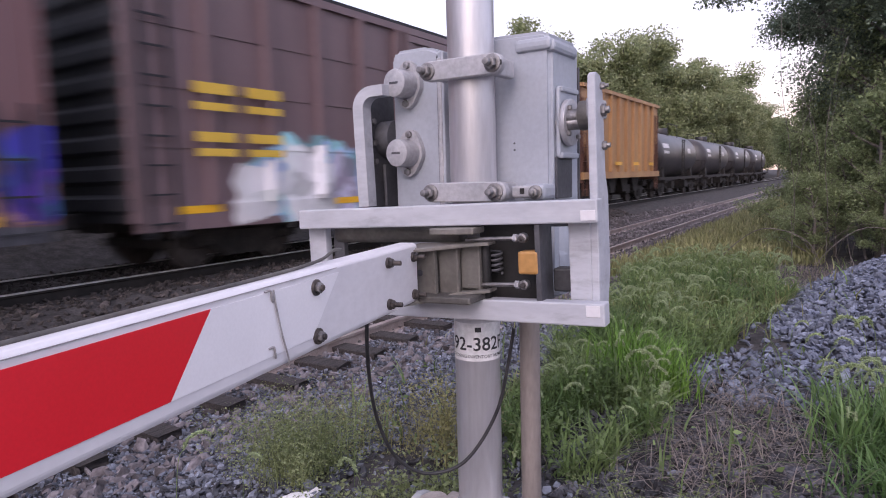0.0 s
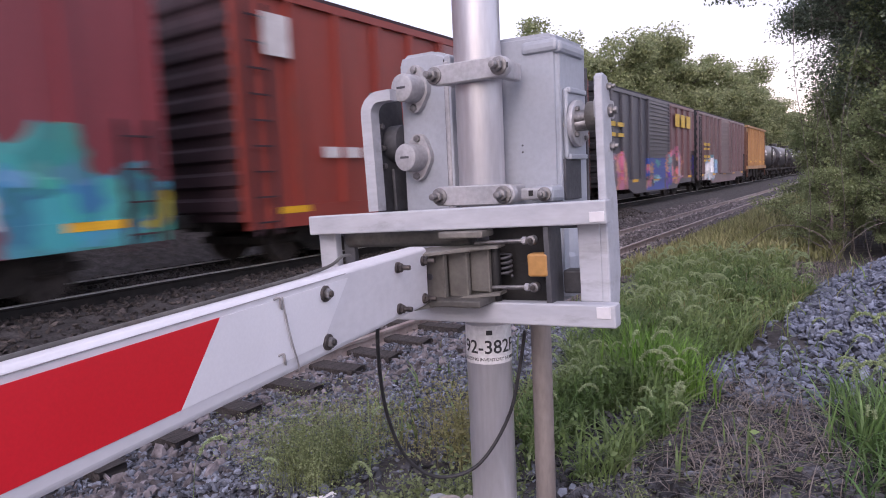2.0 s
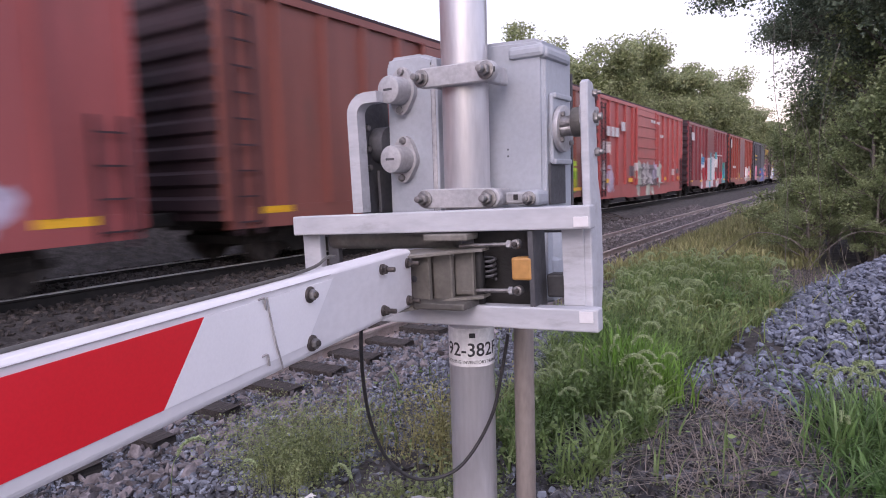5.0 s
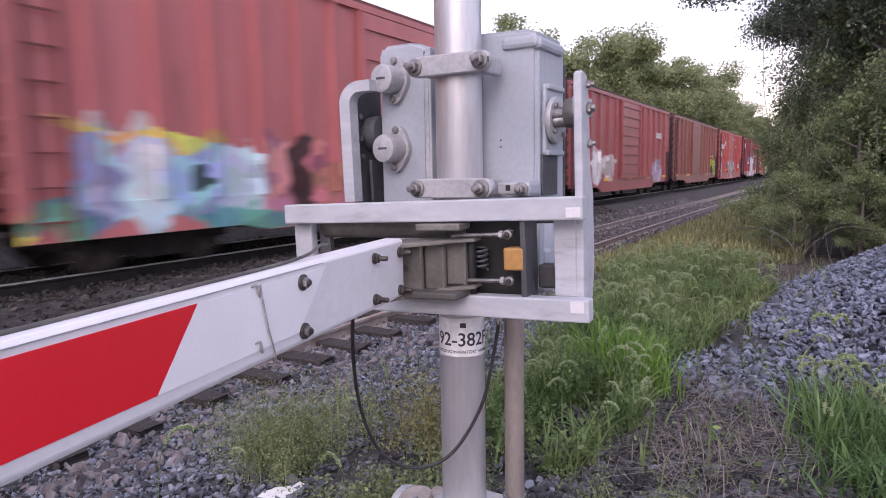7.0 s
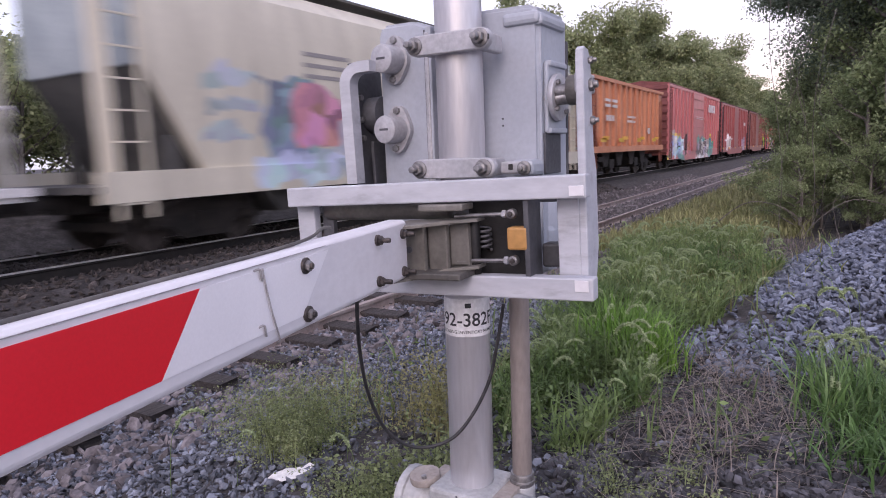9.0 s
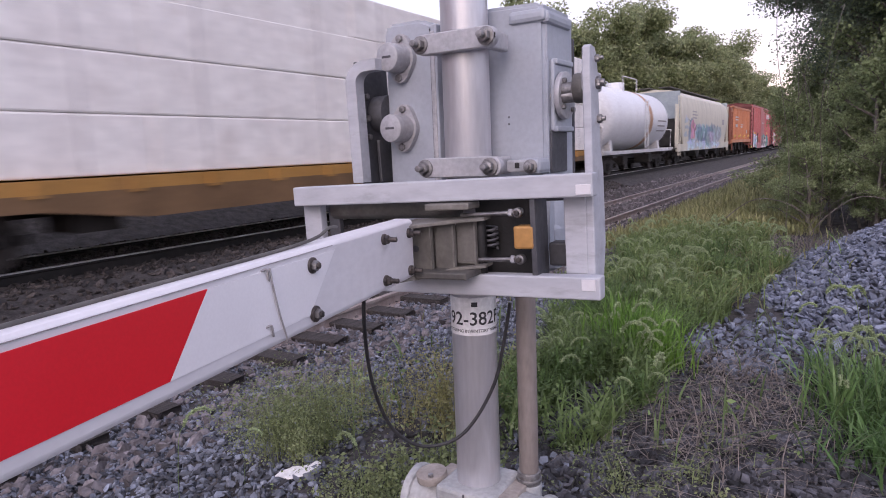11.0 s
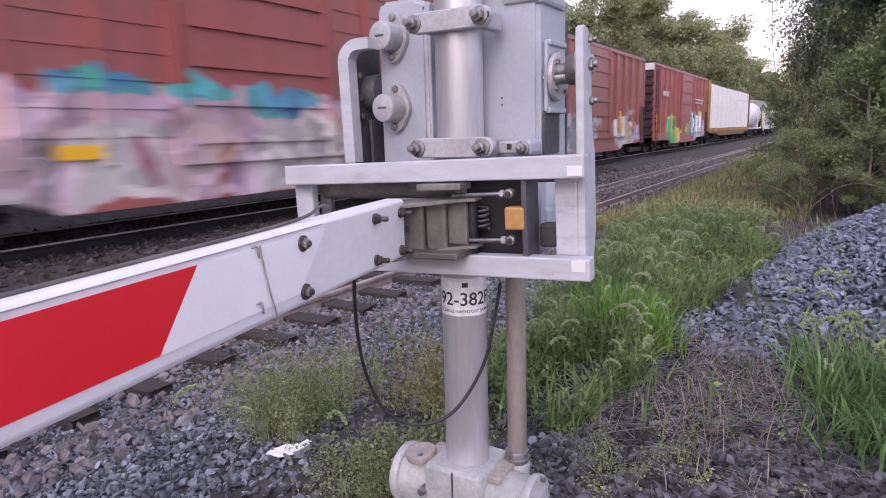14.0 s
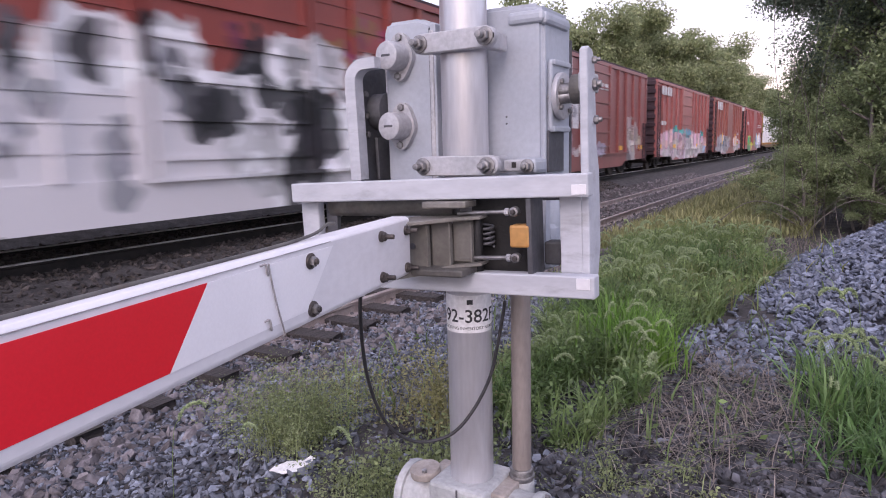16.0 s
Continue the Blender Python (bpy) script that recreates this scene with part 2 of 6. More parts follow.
M_SOIL = paint("ballast_and_soil_ground", (0.028, 0.025, 0.025), (0.075, 0.068, 0.068), 5, 0.95, 0.0, 0.9, 28, (0.07, 0.055, 0.035), 0.7, vary=0.45)
M_TIE = paint("old_creosoted_timber", (0.022, 0.019, 0.019), (0.07, 0.06, 0.057), 5, 0.9, 0.0, 0.5, 45, (0.15, 0.13, 0.12), 0.25, (9, 1, 9))
# web colour near black, with the rail's own shadow painted in
M_RAIL = paint("shadowed_rail_web", (0.008, 0.007, 0.007), (0.02, 0.017, 0.016), 6, 0.8, 0.0, 0.2, 60)
# polished head, base colour raised to stand in for reflected sky
M_RAILTOP = paint("polished_head_sky_sheen", (0.62, 0.60, 0.59), (0.72, 0.70, 0.69), 6, 0.35, 0.55, 0.05, 60)
M_RUSTRAIL = paint("rusty_siding_rail", (0.30, 0.24, 0.225), (0.44, 0.38, 0.36), 5, 0.6, 0.3, 0.2, 50)
M_TRUCK = paint("dark_truck_iron", (0.014, 0.013, 0.012), (0.042, 0.035, 0.032), 5, 0.8, 0.2, 0.3, 40)
M_WHEEL = paint("wheel_steel", (0.05, 0.043, 0.04), (0.10, 0.085, 0.08), 6, 0.6, 0.6, 0.2, 50)
M_REFLECT = paint("yellow_reflector_tape", (0.80, 0.42, 0.02), (0.88, 0.50, 0.03), 5, 0.4, 0.0, 0.0, 50)
M_WHITEMARK = paint("faded_white_stencil", (0.55, 0.52, 0.52), (0.72, 0.70, 0.70), 5, 0.6, 0.0, 0.0, 50)
M_GOLDMARK = paint("gold_stencil", (0.62, 0.40, 0.05), (0.72, 0.48, 0.07), 5, 0.6, 0.0, 0.0, 50)
M_BARK = paint("grey_bark", (0.11, 0.095, 0.085), (0.21, 0.185, 0.165), 6, 0.9, 0.0, 0.6, 40, stretch=(3, 3, 0.6))


def leafy(name, a, b, rough=0.55, through_light=0.42):
    m = paint(name, a, b, 1.3, rough, 0.0, 0.0, 20.0, random_tint=0.4, vary=0.2)
    n, l = m.node_tree.nodes, m.node_tree.links
    p = n["Principled BSDF"]
    tr = n.new("ShaderNodeBsdfTranslucent")
    l.new(p.inputs["Base Color"].links[0].from_socket, tr.inputs["Color"])
    mix = n.new("ShaderNodeMixShader")
    mix.inputs["Fac"].default_value = through_light
    l.new(p.outputs["BSDF"], mix.inputs[1])
    l.new(tr.outputs["BSDF"], mix.inputs[2])
    l.new(mix.outputs["Shader"], n["Material Output"].inputs["Surface"])
    return m


M_GRASS = leafy("green_grass", (0.115, 0.19, 0.062), (0.235, 0.305, 0.12))
M_LUSH = leafy("lush_grass_tuft", (0.13, 0.26, 0.045), (0.22, 0.37, 0.075))
M_LUSHDARK = leafy("broad_green_grass", (0.085, 0.175, 0.055), (0.18, 0.285, 0.10))
M_WEED = leafy("olive_weed", (0.18, 0.225, 0.10), (0.29, 0.33, 0.16))
M_FARGRASS = leafy("dry_green_grass", (0.22, 0.235, 0.095), (0.37, 0.355, 0.175))
M_TANWEED = leafy("yellowing_weed", (0.21, 0.205, 0.085), (0.34, 0.32, 0.15))
M_DRY = leafy("dry_straw", (0.24, 0.20, 0.175), (0.38, 0.33, 0.29), 0.7)
M_SEED = leafy("pale_seed_head", (0.26, 0.34, 0.17), (0.39, 0.46, 0.26), 0.7)
M_LEAF = leafy("roadside_shrub_leaf", (0.19, 0.245, 0.115), (0.32, 0.37, 0.19))
# leaf colour lowered for bank shade, raised for sun and haze far off
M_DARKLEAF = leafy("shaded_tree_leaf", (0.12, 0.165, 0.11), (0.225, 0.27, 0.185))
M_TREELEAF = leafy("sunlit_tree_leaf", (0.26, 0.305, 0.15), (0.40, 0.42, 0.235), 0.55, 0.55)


# ---- building helpers ----
def part(name, bm, material, parent=None, label="", smooth=False):
    me = bpy.data.meshes.new(name)
    bm.to_mesh(me)
    bm.free()
    me.materials.append(material)
    if smooth:
        me.shade_smooth()
    ob = new(name, me)
    if parent:
        ob.parent = parent
    if label:
        ob["label"] = label
    return ob


def mesh_part(name, verts, faces, material, parent=None, label="", smooth=False):
    me = bpy.data.meshes.new(name)
    me.from_pydata([tuple(v) for v in verts], [], [tuple(f) for f in faces])
    me.materials.append(material)
    if smooth:
        me.shade_smooth()
    me.update()
    ob = new(name, me)
    if parent:
        ob.parent = parent
    if label:
        ob["label"] = label
    return ob


BOX_FACES = ((0, 3, 2, 1), (4, 5, 6, 7), (0, 1, 5, 4), (1, 2, 6, 5), (2, 3, 7, 6), (3, 0, 4, 7))


def slab(name, x0, x1, y0, y1, z0, z1, material, parent=None, label=""):
    v = [(x0, y0, z0), (x1, y0, z0), (x1, y1, z0), (x0, y1, z0), (x0, y0, z1), (x1, y0, z1), (x1, y1, z1), (x0, y1, z1)]
    return mesh_part(name, v, BOX_FACES, material, parent, label)


def add_box(bm, c, s, bevel=0.0, m=None, seg=2):
    t = bmesh.new()
    bmesh.ops.create_cube(t, size=1)
    bmesh.ops.scale(t, vec=s, verts=t.verts)
    if bevel:
        bmesh.ops.bevel(t, geom=t.edges[:], offset=bevel, segments=seg, affect="EDGES", profile=0.5)
    bmesh.ops.translate(t, vec=c, verts=t.verts)
    if m:
        bmesh.ops.transform(t, matrix=m, verts=t.verts)
    me = bpy.data.meshes.new("tmp")
    t.to_mesh(me)
    t.free()
    bm.from_mesh(me)
    bpy.data.meshes.remove(me)
    return bm


def add_cyl(bm, p0, p1, r0, r1=None, seg=24, bevel=0.0):
    p0, p1 = Vector(p0), Vector(p1)
    d = p1 - p0
    t = bmesh.new()
    bmesh.ops.create_cone(t, cap_ends=True, segments=seg, radius1=r0, radius2=r0 if r1 is None else r1, depth=d.length)
    if bevel:
        rim = [e for e in t.edges if abs(e.verts[0].co.z - e.verts[1].co.z) < 1e-6]
        bmesh.ops.bevel(t, geom=rim, offset=bevel, segments=2, affect="EDGES", profile=0.5)
    q = d.to_track_quat("Z", "Y").to_matrix().to_4x4()
    bmesh.ops.transform(t, matrix=Matrix.Translation((p0 + p1) / 2) @ q, verts=t.verts)
    me = bpy.data.meshes.new("tmp")
    t.to_mesh(me)
    t.free()
    bm.from_mesh(me)
    bpy.data.meshes.remove(me)
    return bm


def add_prism(bm, outline, axis, a, b):
    """Extrudes a flat outline along x, y or z from a to b."""
    def place(u, v, w):
        return {"x": (w, u, v), "y": (u, w, v), "z": (u, v, w)}[axis]
    lo = [bm.verts.new(place(u, v, a)) for u, v in outline]
    hi = [bm.verts.new(place(u, v, b)) for u, v in outline]
    bm.faces.new(lo)
    bm.faces.new(list(reversed(hi)))
    k = len(outline)
    for i in range(k):
        bm.faces.new((lo[i], hi[i], hi[(i + 1) % k], lo[(i + 1) % k]))
    bmesh.ops.recalc_face_normals(bm, faces=bm.faces)
    return bm


def rounded_cyl(name, p0, p1, r, material, parent, seg=28, bevel=0.003, label=""):
    ob = part(name, add_cyl(bmesh.new(), p0, p1, r, None, seg, bevel), material, parent, label)
    ob.data.shade_smooth()
    ob.data.set_sharp_from_angle(angle=radians(35))
    return ob


def block(name, c, s, material, parent, bevel=0.004, label="", m=None):
    return part(name, add_box(bmesh.new(), c, s, bevel, m), material, parent, label)


def empty(name, at=(0, 0, 0)):
    ob = new(name)
    ob.location = at
    return ob


def tube(name, pts, r, material, parent=None, label="", seg=10, steps=6):
    """A bent round bar through points, as a mesh."""
    pts = [Vector(p) for p in pts]
    path = []
    for i in range(len(pts) - 1):
        p0, p1, p2, p3 = pts[max(i - 1, 0)], pts[i], pts[i + 1], pts[min(i + 2, len(pts) - 1)]
        for k in range(steps):
            t = k / steps
            path.append(0.5 * ((2 * p1) + (p2 - p0) * t + (2 * p0 - 5 * p1 + 4 * p2 - p3) * t * t + (3 * p1 - p0 - 3 * p2 + p3) * t ** 3))
    path.append(pts[-1])
    verts, faces = [], []
    for i, p in enumerate(path):
        d = (path[min(i + 1, len(path) - 1)] - path[max(i - 1, 0)]).normalized()
        q = d.to_track_quat("Z", "Y")
        for k in range(seg):
            a = 2 * math.pi * k / seg
            verts.append(p + q @ Vector((math.cos(a) * r, math.sin(a) * r, 0)))
    for i in range(len(path) - 1):
        for k in range(seg):
            a, b = i * seg + k, i * seg + (k + 1) % seg
            faces.append((a, b, b + seg, a + seg))
    faces.append(tuple(range(seg - 1, -1, -1)))
    faces.append(tuple(range(len(verts) - seg, len(verts))))
    return mesh_part(name, verts, faces, material, parent, label, True)


# ---- ground and track ----
MAIN_X, SIDE_X = -9.16, -4.73
RAIL_Z, SIDE_RAIL_Z = 0.05, -0.36
HEAP = (2.75, 5.3)


def ground_z(x, y):
    z = 0.0
    if x < -1.0:
        z = -0.52 * min(1.0, (-1.0 - x) / 2.3)
    if x < -6.3:
        z = -0.52 + 0.39 * min(1.0, (-6.3 - x) / 1.3)
    if -11.0 < x < -8.45:
        z += 0.10 * min(1.0, (-8.45 - x) / 0.15, (x + 11.0) / 0.5)
    # added far bank, closes off the bright ground under the cars
    if x < -11.4:
        z += min(1.0, (-11.4 - x) * 0.3)
    z += 0.025 * noise.noise((x * 0.9, y * 0.9, 0.0)) * (1.0 if x > -2.2 else 0.3)
    if x > 0.3:
        z += min(0.5, 0.05 * (x - 0.3))
    return z


def heap_z(x, y):
    """The stone heap beside the track: a long rounded mound."""
    dx, dy = (x - HEAP[0]) / 2.45, (y - HEAP[1]) / (3.4 if y > HEAP[1] else 2.9)
    r = math.sqrt(dx * dx + dy * dy)
    return max(0.0, 1.0 - r) * 1.25 + 0.03 * noise.noise((x * 2.2, y * 2.2, 3.0)) if r < 1 else 0.0


def make_ground():
    xs = [-900, -400, -200, -120, -70, -45, -30, -22, -16, -14.5, -13, -11.4] + [-11.0, -10.5, -9.9, -9.2, -8.6, -8.45, -8.2, -7.6, -7.2, -6.8, -6.3, -5.6, -4.8, -4.0]
    xs += [-3.4 + 0.1 * i for i in range(68)] + [3.6, 4.2, 5, 6.5, 9, 13, 20, 35, 70, 150, 400, 900]
    ys = [-900, -400, -150, -60, -25, -12, -6, -3.5] + [-2.4 + 0.12 * i for i in range(110)] + [11.5, 13, 15, 18, 22, 27, 34, 45, 60, 90, 150, 300, 600, 1500]
    verts = [(x, y, ground_z(x, y)) for y in ys for x in xs]
    w = len(xs)
    faces = [(j * w + i, j * w + i + 1, (j + 1) * w + i + 1, (j + 1) * w + i) for j in range(len(ys) - 1) for i in range(w - 1)]
    g = mesh_part("ground", verts, faces, M_SOIL, None, "", True)
    tagged(g, "dark gravelly ground of ballast and soil beside the tracks", "ground", kind="structure")


make_ground()

ICO = bmesh.new()
bmesh.ops.create_icosphere(ICO, subdivisions=1, radius=1)
ICO_V = np.array([v.co[:] for v in ICO.verts])
ICO_F = np.array([[v.index for v in f.verts] for f in ICO.faces])
ICO.free()


def stones(name, places, sizes, material, seed, label):
    """Many broken stones in one mesh: places (n, 3), sizes (n,)."""
    rng = np.random.default_rng(seed)
    k = len(places)
    q = rng.normal(size=(k, 4)) * np.array((0.0, 0.34, 0.34, 0.0))
    yaw = rng.uniform(0, math.pi, k)
    q[:, 0], q[:, 3] = np.cos(yaw), np.sin(yaw)
    q /= np.linalg.norm(q, axis=1)[:, None]
    w, x, y, z = q.T
    R = np.stack([1 - 2 * (y * y + z * z), 2 * (x * y - z * w), 2 * (x * z + y * w), 2 * (x * y + z * w), 1 - 2 * (x * x + z * z), 2 * (y * z - x * w),
                  2 * (x * z - y * w), 2 * (y * z + x * w), 1 - 2 * (x * x + y * y)], axis=1).reshape(k, 3, 3)
    shape = ICO_V[None] * rng.uniform(0.5, 1.3, size=(k, len(ICO_V), 1)) * rng.uniform((0.9, 0.55, 0.3), (1.5, 1.0, 0.6), size=(k, 3))[:, None, :]
    v = np.einsum("kij,kvj->kvi", R, shape) * np.asarray(sizes)[:, None, None] + np.asarray(places)[:, None, :]
    f = ICO_F[None] + (np.arange(k) * len(ICO_V))[:, None, None]
    me = bpy.data.meshes.new(name)
    v, f = v.reshape(-1, 3), f.reshape(-1, 3)
    me.vertices.add(len(v))
    me.vertices.foreach_set("co", v.ravel())
    me.loops.add(f.size)
    me.loops.foreach_set("vertex_index", f.ravel())
    me.polygons.add(len(f))
    me.polygons.foreach_set("loop_start", np.arange(0, f.size, 3))
    me.polygons.foreach_set("loop_total", np.full(len(f), 3))
    me.update()
    me.validate()
    me.shade_flat()
    me.materials.append(material)
    return tagged(new(name, me), label, "gravel", kind="stuff")


def scatter_ballast():
    rng = np.random.default_rng(4)
    pts, sz = [], []
    for _ in range(48000):
        u = rng.random()
        y = -1.6 + 9.5 * u ** 1.5 - 1.2 * rng.random() ** 3
        x = rng.uniform(-3.9, (0.1 if y < 2.2 else -0.9) + 0.6 * rng.random() ** 3)
        if x > -1.0 + 0.35 * noise.noise((x * 2, y * 2, 9)) and rng.random() < 0.75:
            continue
        s = rng.uniform(0.008, 0.022) + 0.014 * rng.random() ** 4
        pts.append((x, y, ground_z(x, y) + s * rng.uniform(-0.2, 0.9)))
        sz.append(s)
    stones("ballast", pts, sz, M_BALLAST, 5, "grey slate ballast stones beside the track")
    pts, sz = [], []
    for _ in range(12000):
        y = -4 + 30 * rng.random() ** 1.5
        x = rng.uniform(-11.3, -6.9)
        s = rng.uniform(0.03, 0.06)
        pts.append((x, y, ground_z(x, y) + s * 0.2))
        sz.append(s)
    stones("track_ballast", pts, sz, M_TRACKBED, 6, "dark ballast stones in the main track bed")
    pts, sz = [], []
    for _ in range(15000):
        y = -2 + 42 * rng.random() ** 1.3
        x = rng.uniform(-6.9, -2.2)
        s = rng.uniform(0.03, 0.062)
        pts.append((x, y, ground_z(x, y) + s * 0.3))
        sz.append(s)
    stones("siding_ballast", pts, sz, M_SIDINGSTONE, 16, "brown-grey ballast stones round the siding")
    pts, sz = [], []
    for _ in range(11500):
        x, y = rng.normal(0.6, 0.7), rng.normal(1.35, 1.0)
        if y < -0.6 and x < 0 or y > 4.5:
            continue
        s = rng.uniform(0.012, 0.034)
        pts.append((x, y, ground_z(x, y) + s * 0.2))
        sz.append(s)
    stones("scattered_stones", pts, sz, M_DARKSTONE, 8, "dark stones scattered among dead grass")


def make_heap():
    rng = np.random.default_rng(11)
    xs = np.linspace(0.0, 5.2, 53)
    ys = np.linspace(2.3, 8.8, 66)
    verts = [(x, y, ground_z(x, y) + heap_z(x, y) - 0.06) for y in ys for x in xs]
    faces = [(j * 53 + i, j * 53 + i + 1, (j + 1) * 53 + i + 1, (j + 1) * 53 + i) for j in range(65) for i in range(52)]
    heap = mesh_part("stone_heap", verts, faces, M_DARKSTONE, None, "", True)
    tagged(heap, "heap of blue-grey crushed stone beside the weeds", "stone heap", kind="structure")
    pts, sz = [], []
    for _ in range(30000):
        x, y = rng.uniform(-0.05, 4.2), rng.uniform(2.2, 7.5)
        h = heap_z(x, y)
        if h <= 0.0 and rng.random() < (0.45 if math.hypot((x - 0.5) / 0.5, (y - 3.1) / 0.7) < 1 else 0.93):
            continue
        s = rng.uniform(0.014, 0.034) + 0.012 * rng.random() ** 3
        pts.append((x, y, ground_z(x, y) + h + rng.uniform(-0.6, 1.0) * s))
        sz.append(s)
    stones("crushed_stone", pts, sz, M_BLUESTONE, 12, "blue-grey crushed stones lying on the heap")


def rail_profile(k=1.0):
    return [(u, v * k) for u, v in ((-0.07, -0.17), (0.07, -0.17), (0.07, -0.155), (0.012, -0.135), (0.010, -0.045), (0.036, -0.03), (0.036, -0.006), (0.028, -0.001), (-0.028, -0.001), (-0.036, -0.006),
            (-0.036, -0.03), (-0.010, -0.045), (-0.012, -0.135), (-0.07, -0.155))]


def make_track(cx, top, web, head, name, label, ties_from, ties_to, pitch, seed, proud):
    rng = random.Random(seed)
    track = empty(name)
    tagged(track, label, "railway track", kind="structure")
    for side in (-0.755, 0.755):
        bm = bmesh.new()
        # main rail is 1.3 times as tall, to cover the shadowed gap below
        add_prism(bm, [(cx + side + u, top + v) for u, v in rail_profile(1.3 if top > 0 else 1.0)], "y", -60, 420)
        rail = part("rail", bm, web, track)
        slab("rail_head", cx + side - 0.0375, cx + side + 0.0375, -60, 420, top - 0.014, top + 0.002, head, rail)
    y = ties_from
    meshes = []
    for k in range(5):
        bm = add_box(bmesh.new(), (0, 0, 0), (2.7, 0.22, 0.17), 0.012)
        for v in bm.verts:
            v.co += Vector((rng.uniform(-0.03, 0.03), rng.uniform(-0.012, 0.012), rng.uniform(-0.01, 0.01)))
        me = bpy.data.meshes.new("tie")
        bm.to_mesh(me)
        bm.free()
        me.materials.append(M_TIE)
        meshes.append(me)
    while y < ties_to:
        t = new("tie", rng.choice(meshes))
        t.parent = track
        t.matrix_basis = pose(cx + rng.uniform(-0.06, 0.06), y, top - 0.17 - 0.085 + (proud if y < 7 else -0.02) - (0.05 if top > 0 else 0) + rng.uniform(-0.01, 0.012), 0, 0, rng.uniform(-1.5, 1.5) if top > 0 else rng.uniform(-4, 4))
        y += pitch * rng.uniform(0.94, 1.06)
    return track


# ---- mast and base ----
def make_mast():
    mast = tagged(empty("gate_mast"), "round brushed aluminium crossing gate mast on a cast base", "mast")
    rounded_cyl("pole", (0, 0, 0.34), (0, 0, 4.2), 0.0685, M_POLE, mast, 48)
    # cast base: a square socket block with a drum on each side
    block("base_block", (0, -0.005, 0.25), (0.20, 0.21, 0.27), M_BASE, mast, 0.012)
    block("socket_split", (0.005, -0.111, 0.28), (0.006, 0.004, 0.2), M_INNER, mast, 0.001, "dark joint in the socket")
    for s in (-1, 1):
        rounded_cyl("base_drum", (s * 0.09, -0.005, 0.275), (s * 0.235, -0.005, 0.275), 0.088, M_BASE, mast, 36, 0.012)
        rounded_cyl("drum_flange", (s * 0.215, -0.005, 0.275), (s * 0.245, -0.005, 0.275), 0.1, M_BASE, mast, 36, 0.008)
        block("top_plate", (s * 0.115, 0.0, 0.362), (0.06, 0.13, 0.024), M_COVER, mast, 0.006)
        for k in range(6):
            a = k * math.pi / 3 + 0.3
            rounded_cyl("flange_bolt", (s * 0.243, 0.086 * math.cos(a), 0.275 + 0.086 * math.sin(a)), (s * 0.257, 0.086 * math.cos(a), 0.275 + 0.086 * math.sin(a)), 0.009, M_BOLT, mast, 6, 0.001)
    rounded_cyl("hand_hole_cover", (-0.145, -0.05, 0.368), (-0.147, -0.053, 0.394), 0.05, M_COVER, mast, 32, 0.004, "tan round hand hole cover")
    rounded_cyl("cover_bolt", (-0.13, -0.08, 0.39), (-0.131, -0.082, 0.402), 0.009, M_BOLT, mast, 6, 0.001)
    rounded_cyl("pull_pin", (-0.105, -0.085, 0.29), (-0.105, -0.125, 0.29), 0.014, M_BOLT, mast, 16)
    block("foundation", (0, 0, 0.06), (0.52, 0.46, 0.16), M_BASE, mast, 0.015, "rough concrete foundation")
    # inventory label wrapped round the pole
    make_wrap("label_band", -1.75, 1.75, 0.868, 0.982, 0.0695, M_LABEL, mast, "white inventory label band")
    wrap_text("label_number", "92-382F", 0.056, 0.901, mast)
    wrap_text("label_caption", "CROSSING INVENTORY NUMBER", 0.0135, 0.878, mast)
    make_wrap("label_mark", -0.14, 0.12, 0.956, 0.970, 0.0702, M_INK, mast, "", -58)
    return mast


FACE = -58.0


def around(s, z, r, turn=FACE):
    """A point on the pole: s metres along the circumference from the direction turn (degrees)."""
    a = radians(turn) + s / r
    return (r * math.cos(a), r * math.sin(a), z)


def make_wrap(name, a0, a1, z0, z1, r, material, parent, label="", turn=FACE):
    n = 28
    verts, faces = [], []
    for i in range(n + 1):
        a = radians(turn) + a0 + (a1 - a0) * i / n
        for rr in (r, r - 0.0008):
            for z in (z0, z1):
                verts.append((rr * math.cos(a), rr * math.sin(a), z))
    for i in range(n):
        k = i * 4
        faces += [(k, k + 4, k + 5, k + 1), (k + 2, k + 3, k + 7, k + 6), (k, k + 2, k + 6, k + 4), (k + 1, k + 5, k + 7, k + 3)]
    return mesh_part(name, verts, faces, material, parent, label)


def wrap_text(name, words, size, z, parent):
    cu = bpy.data.curves.new(name, "FONT")
    cu.body, cu.size, cu.align_x = words, size, "CENTER"
    cu.offset = size * 0.012
    tmp = bpy.data.objects.new(name, cu)
    scene.collection.objects.link(tmp)
    deps = bpy.context.evaluated_depsgraph_get()
    me = bpy.data.meshes.new_from_object(tmp.evaluated_get(deps))
    bpy.data.objects.remove(tmp)
    bm = bmesh.new()
    bm.from_mesh(me)
    bpy.data.meshes.remove(me)
    bmesh.ops.subdivide_edges(bm, edges=[e for e in bm.edges if e.calc_length() > 0.006], cuts=3)
    for v in bm.verts:
        v.co = around(v.co.x, z + v.co.y, 0.0703)
    return part(name, bm, M_INK, parent)


# ---- gate mechanism ----
def rounded_plate(bm, x0, x1, zc, h, y0, y1):
    """A bar with half-round ends in the xz plane."""
    r = h / 2
    pts = [(x1 - r + r * math.cos(a), zc + r * math.sin(a)) for a in np.linspace(-math.pi / 2, math.pi / 2, 10)]
    pts += [(x0 + r + r * math.cos(a), zc + r * math.sin(a)) for a in np.linspace(math.pi / 2, 1.5 * math.pi, 10)]
    return add_prism(bm, pts, "y", y0, y1)


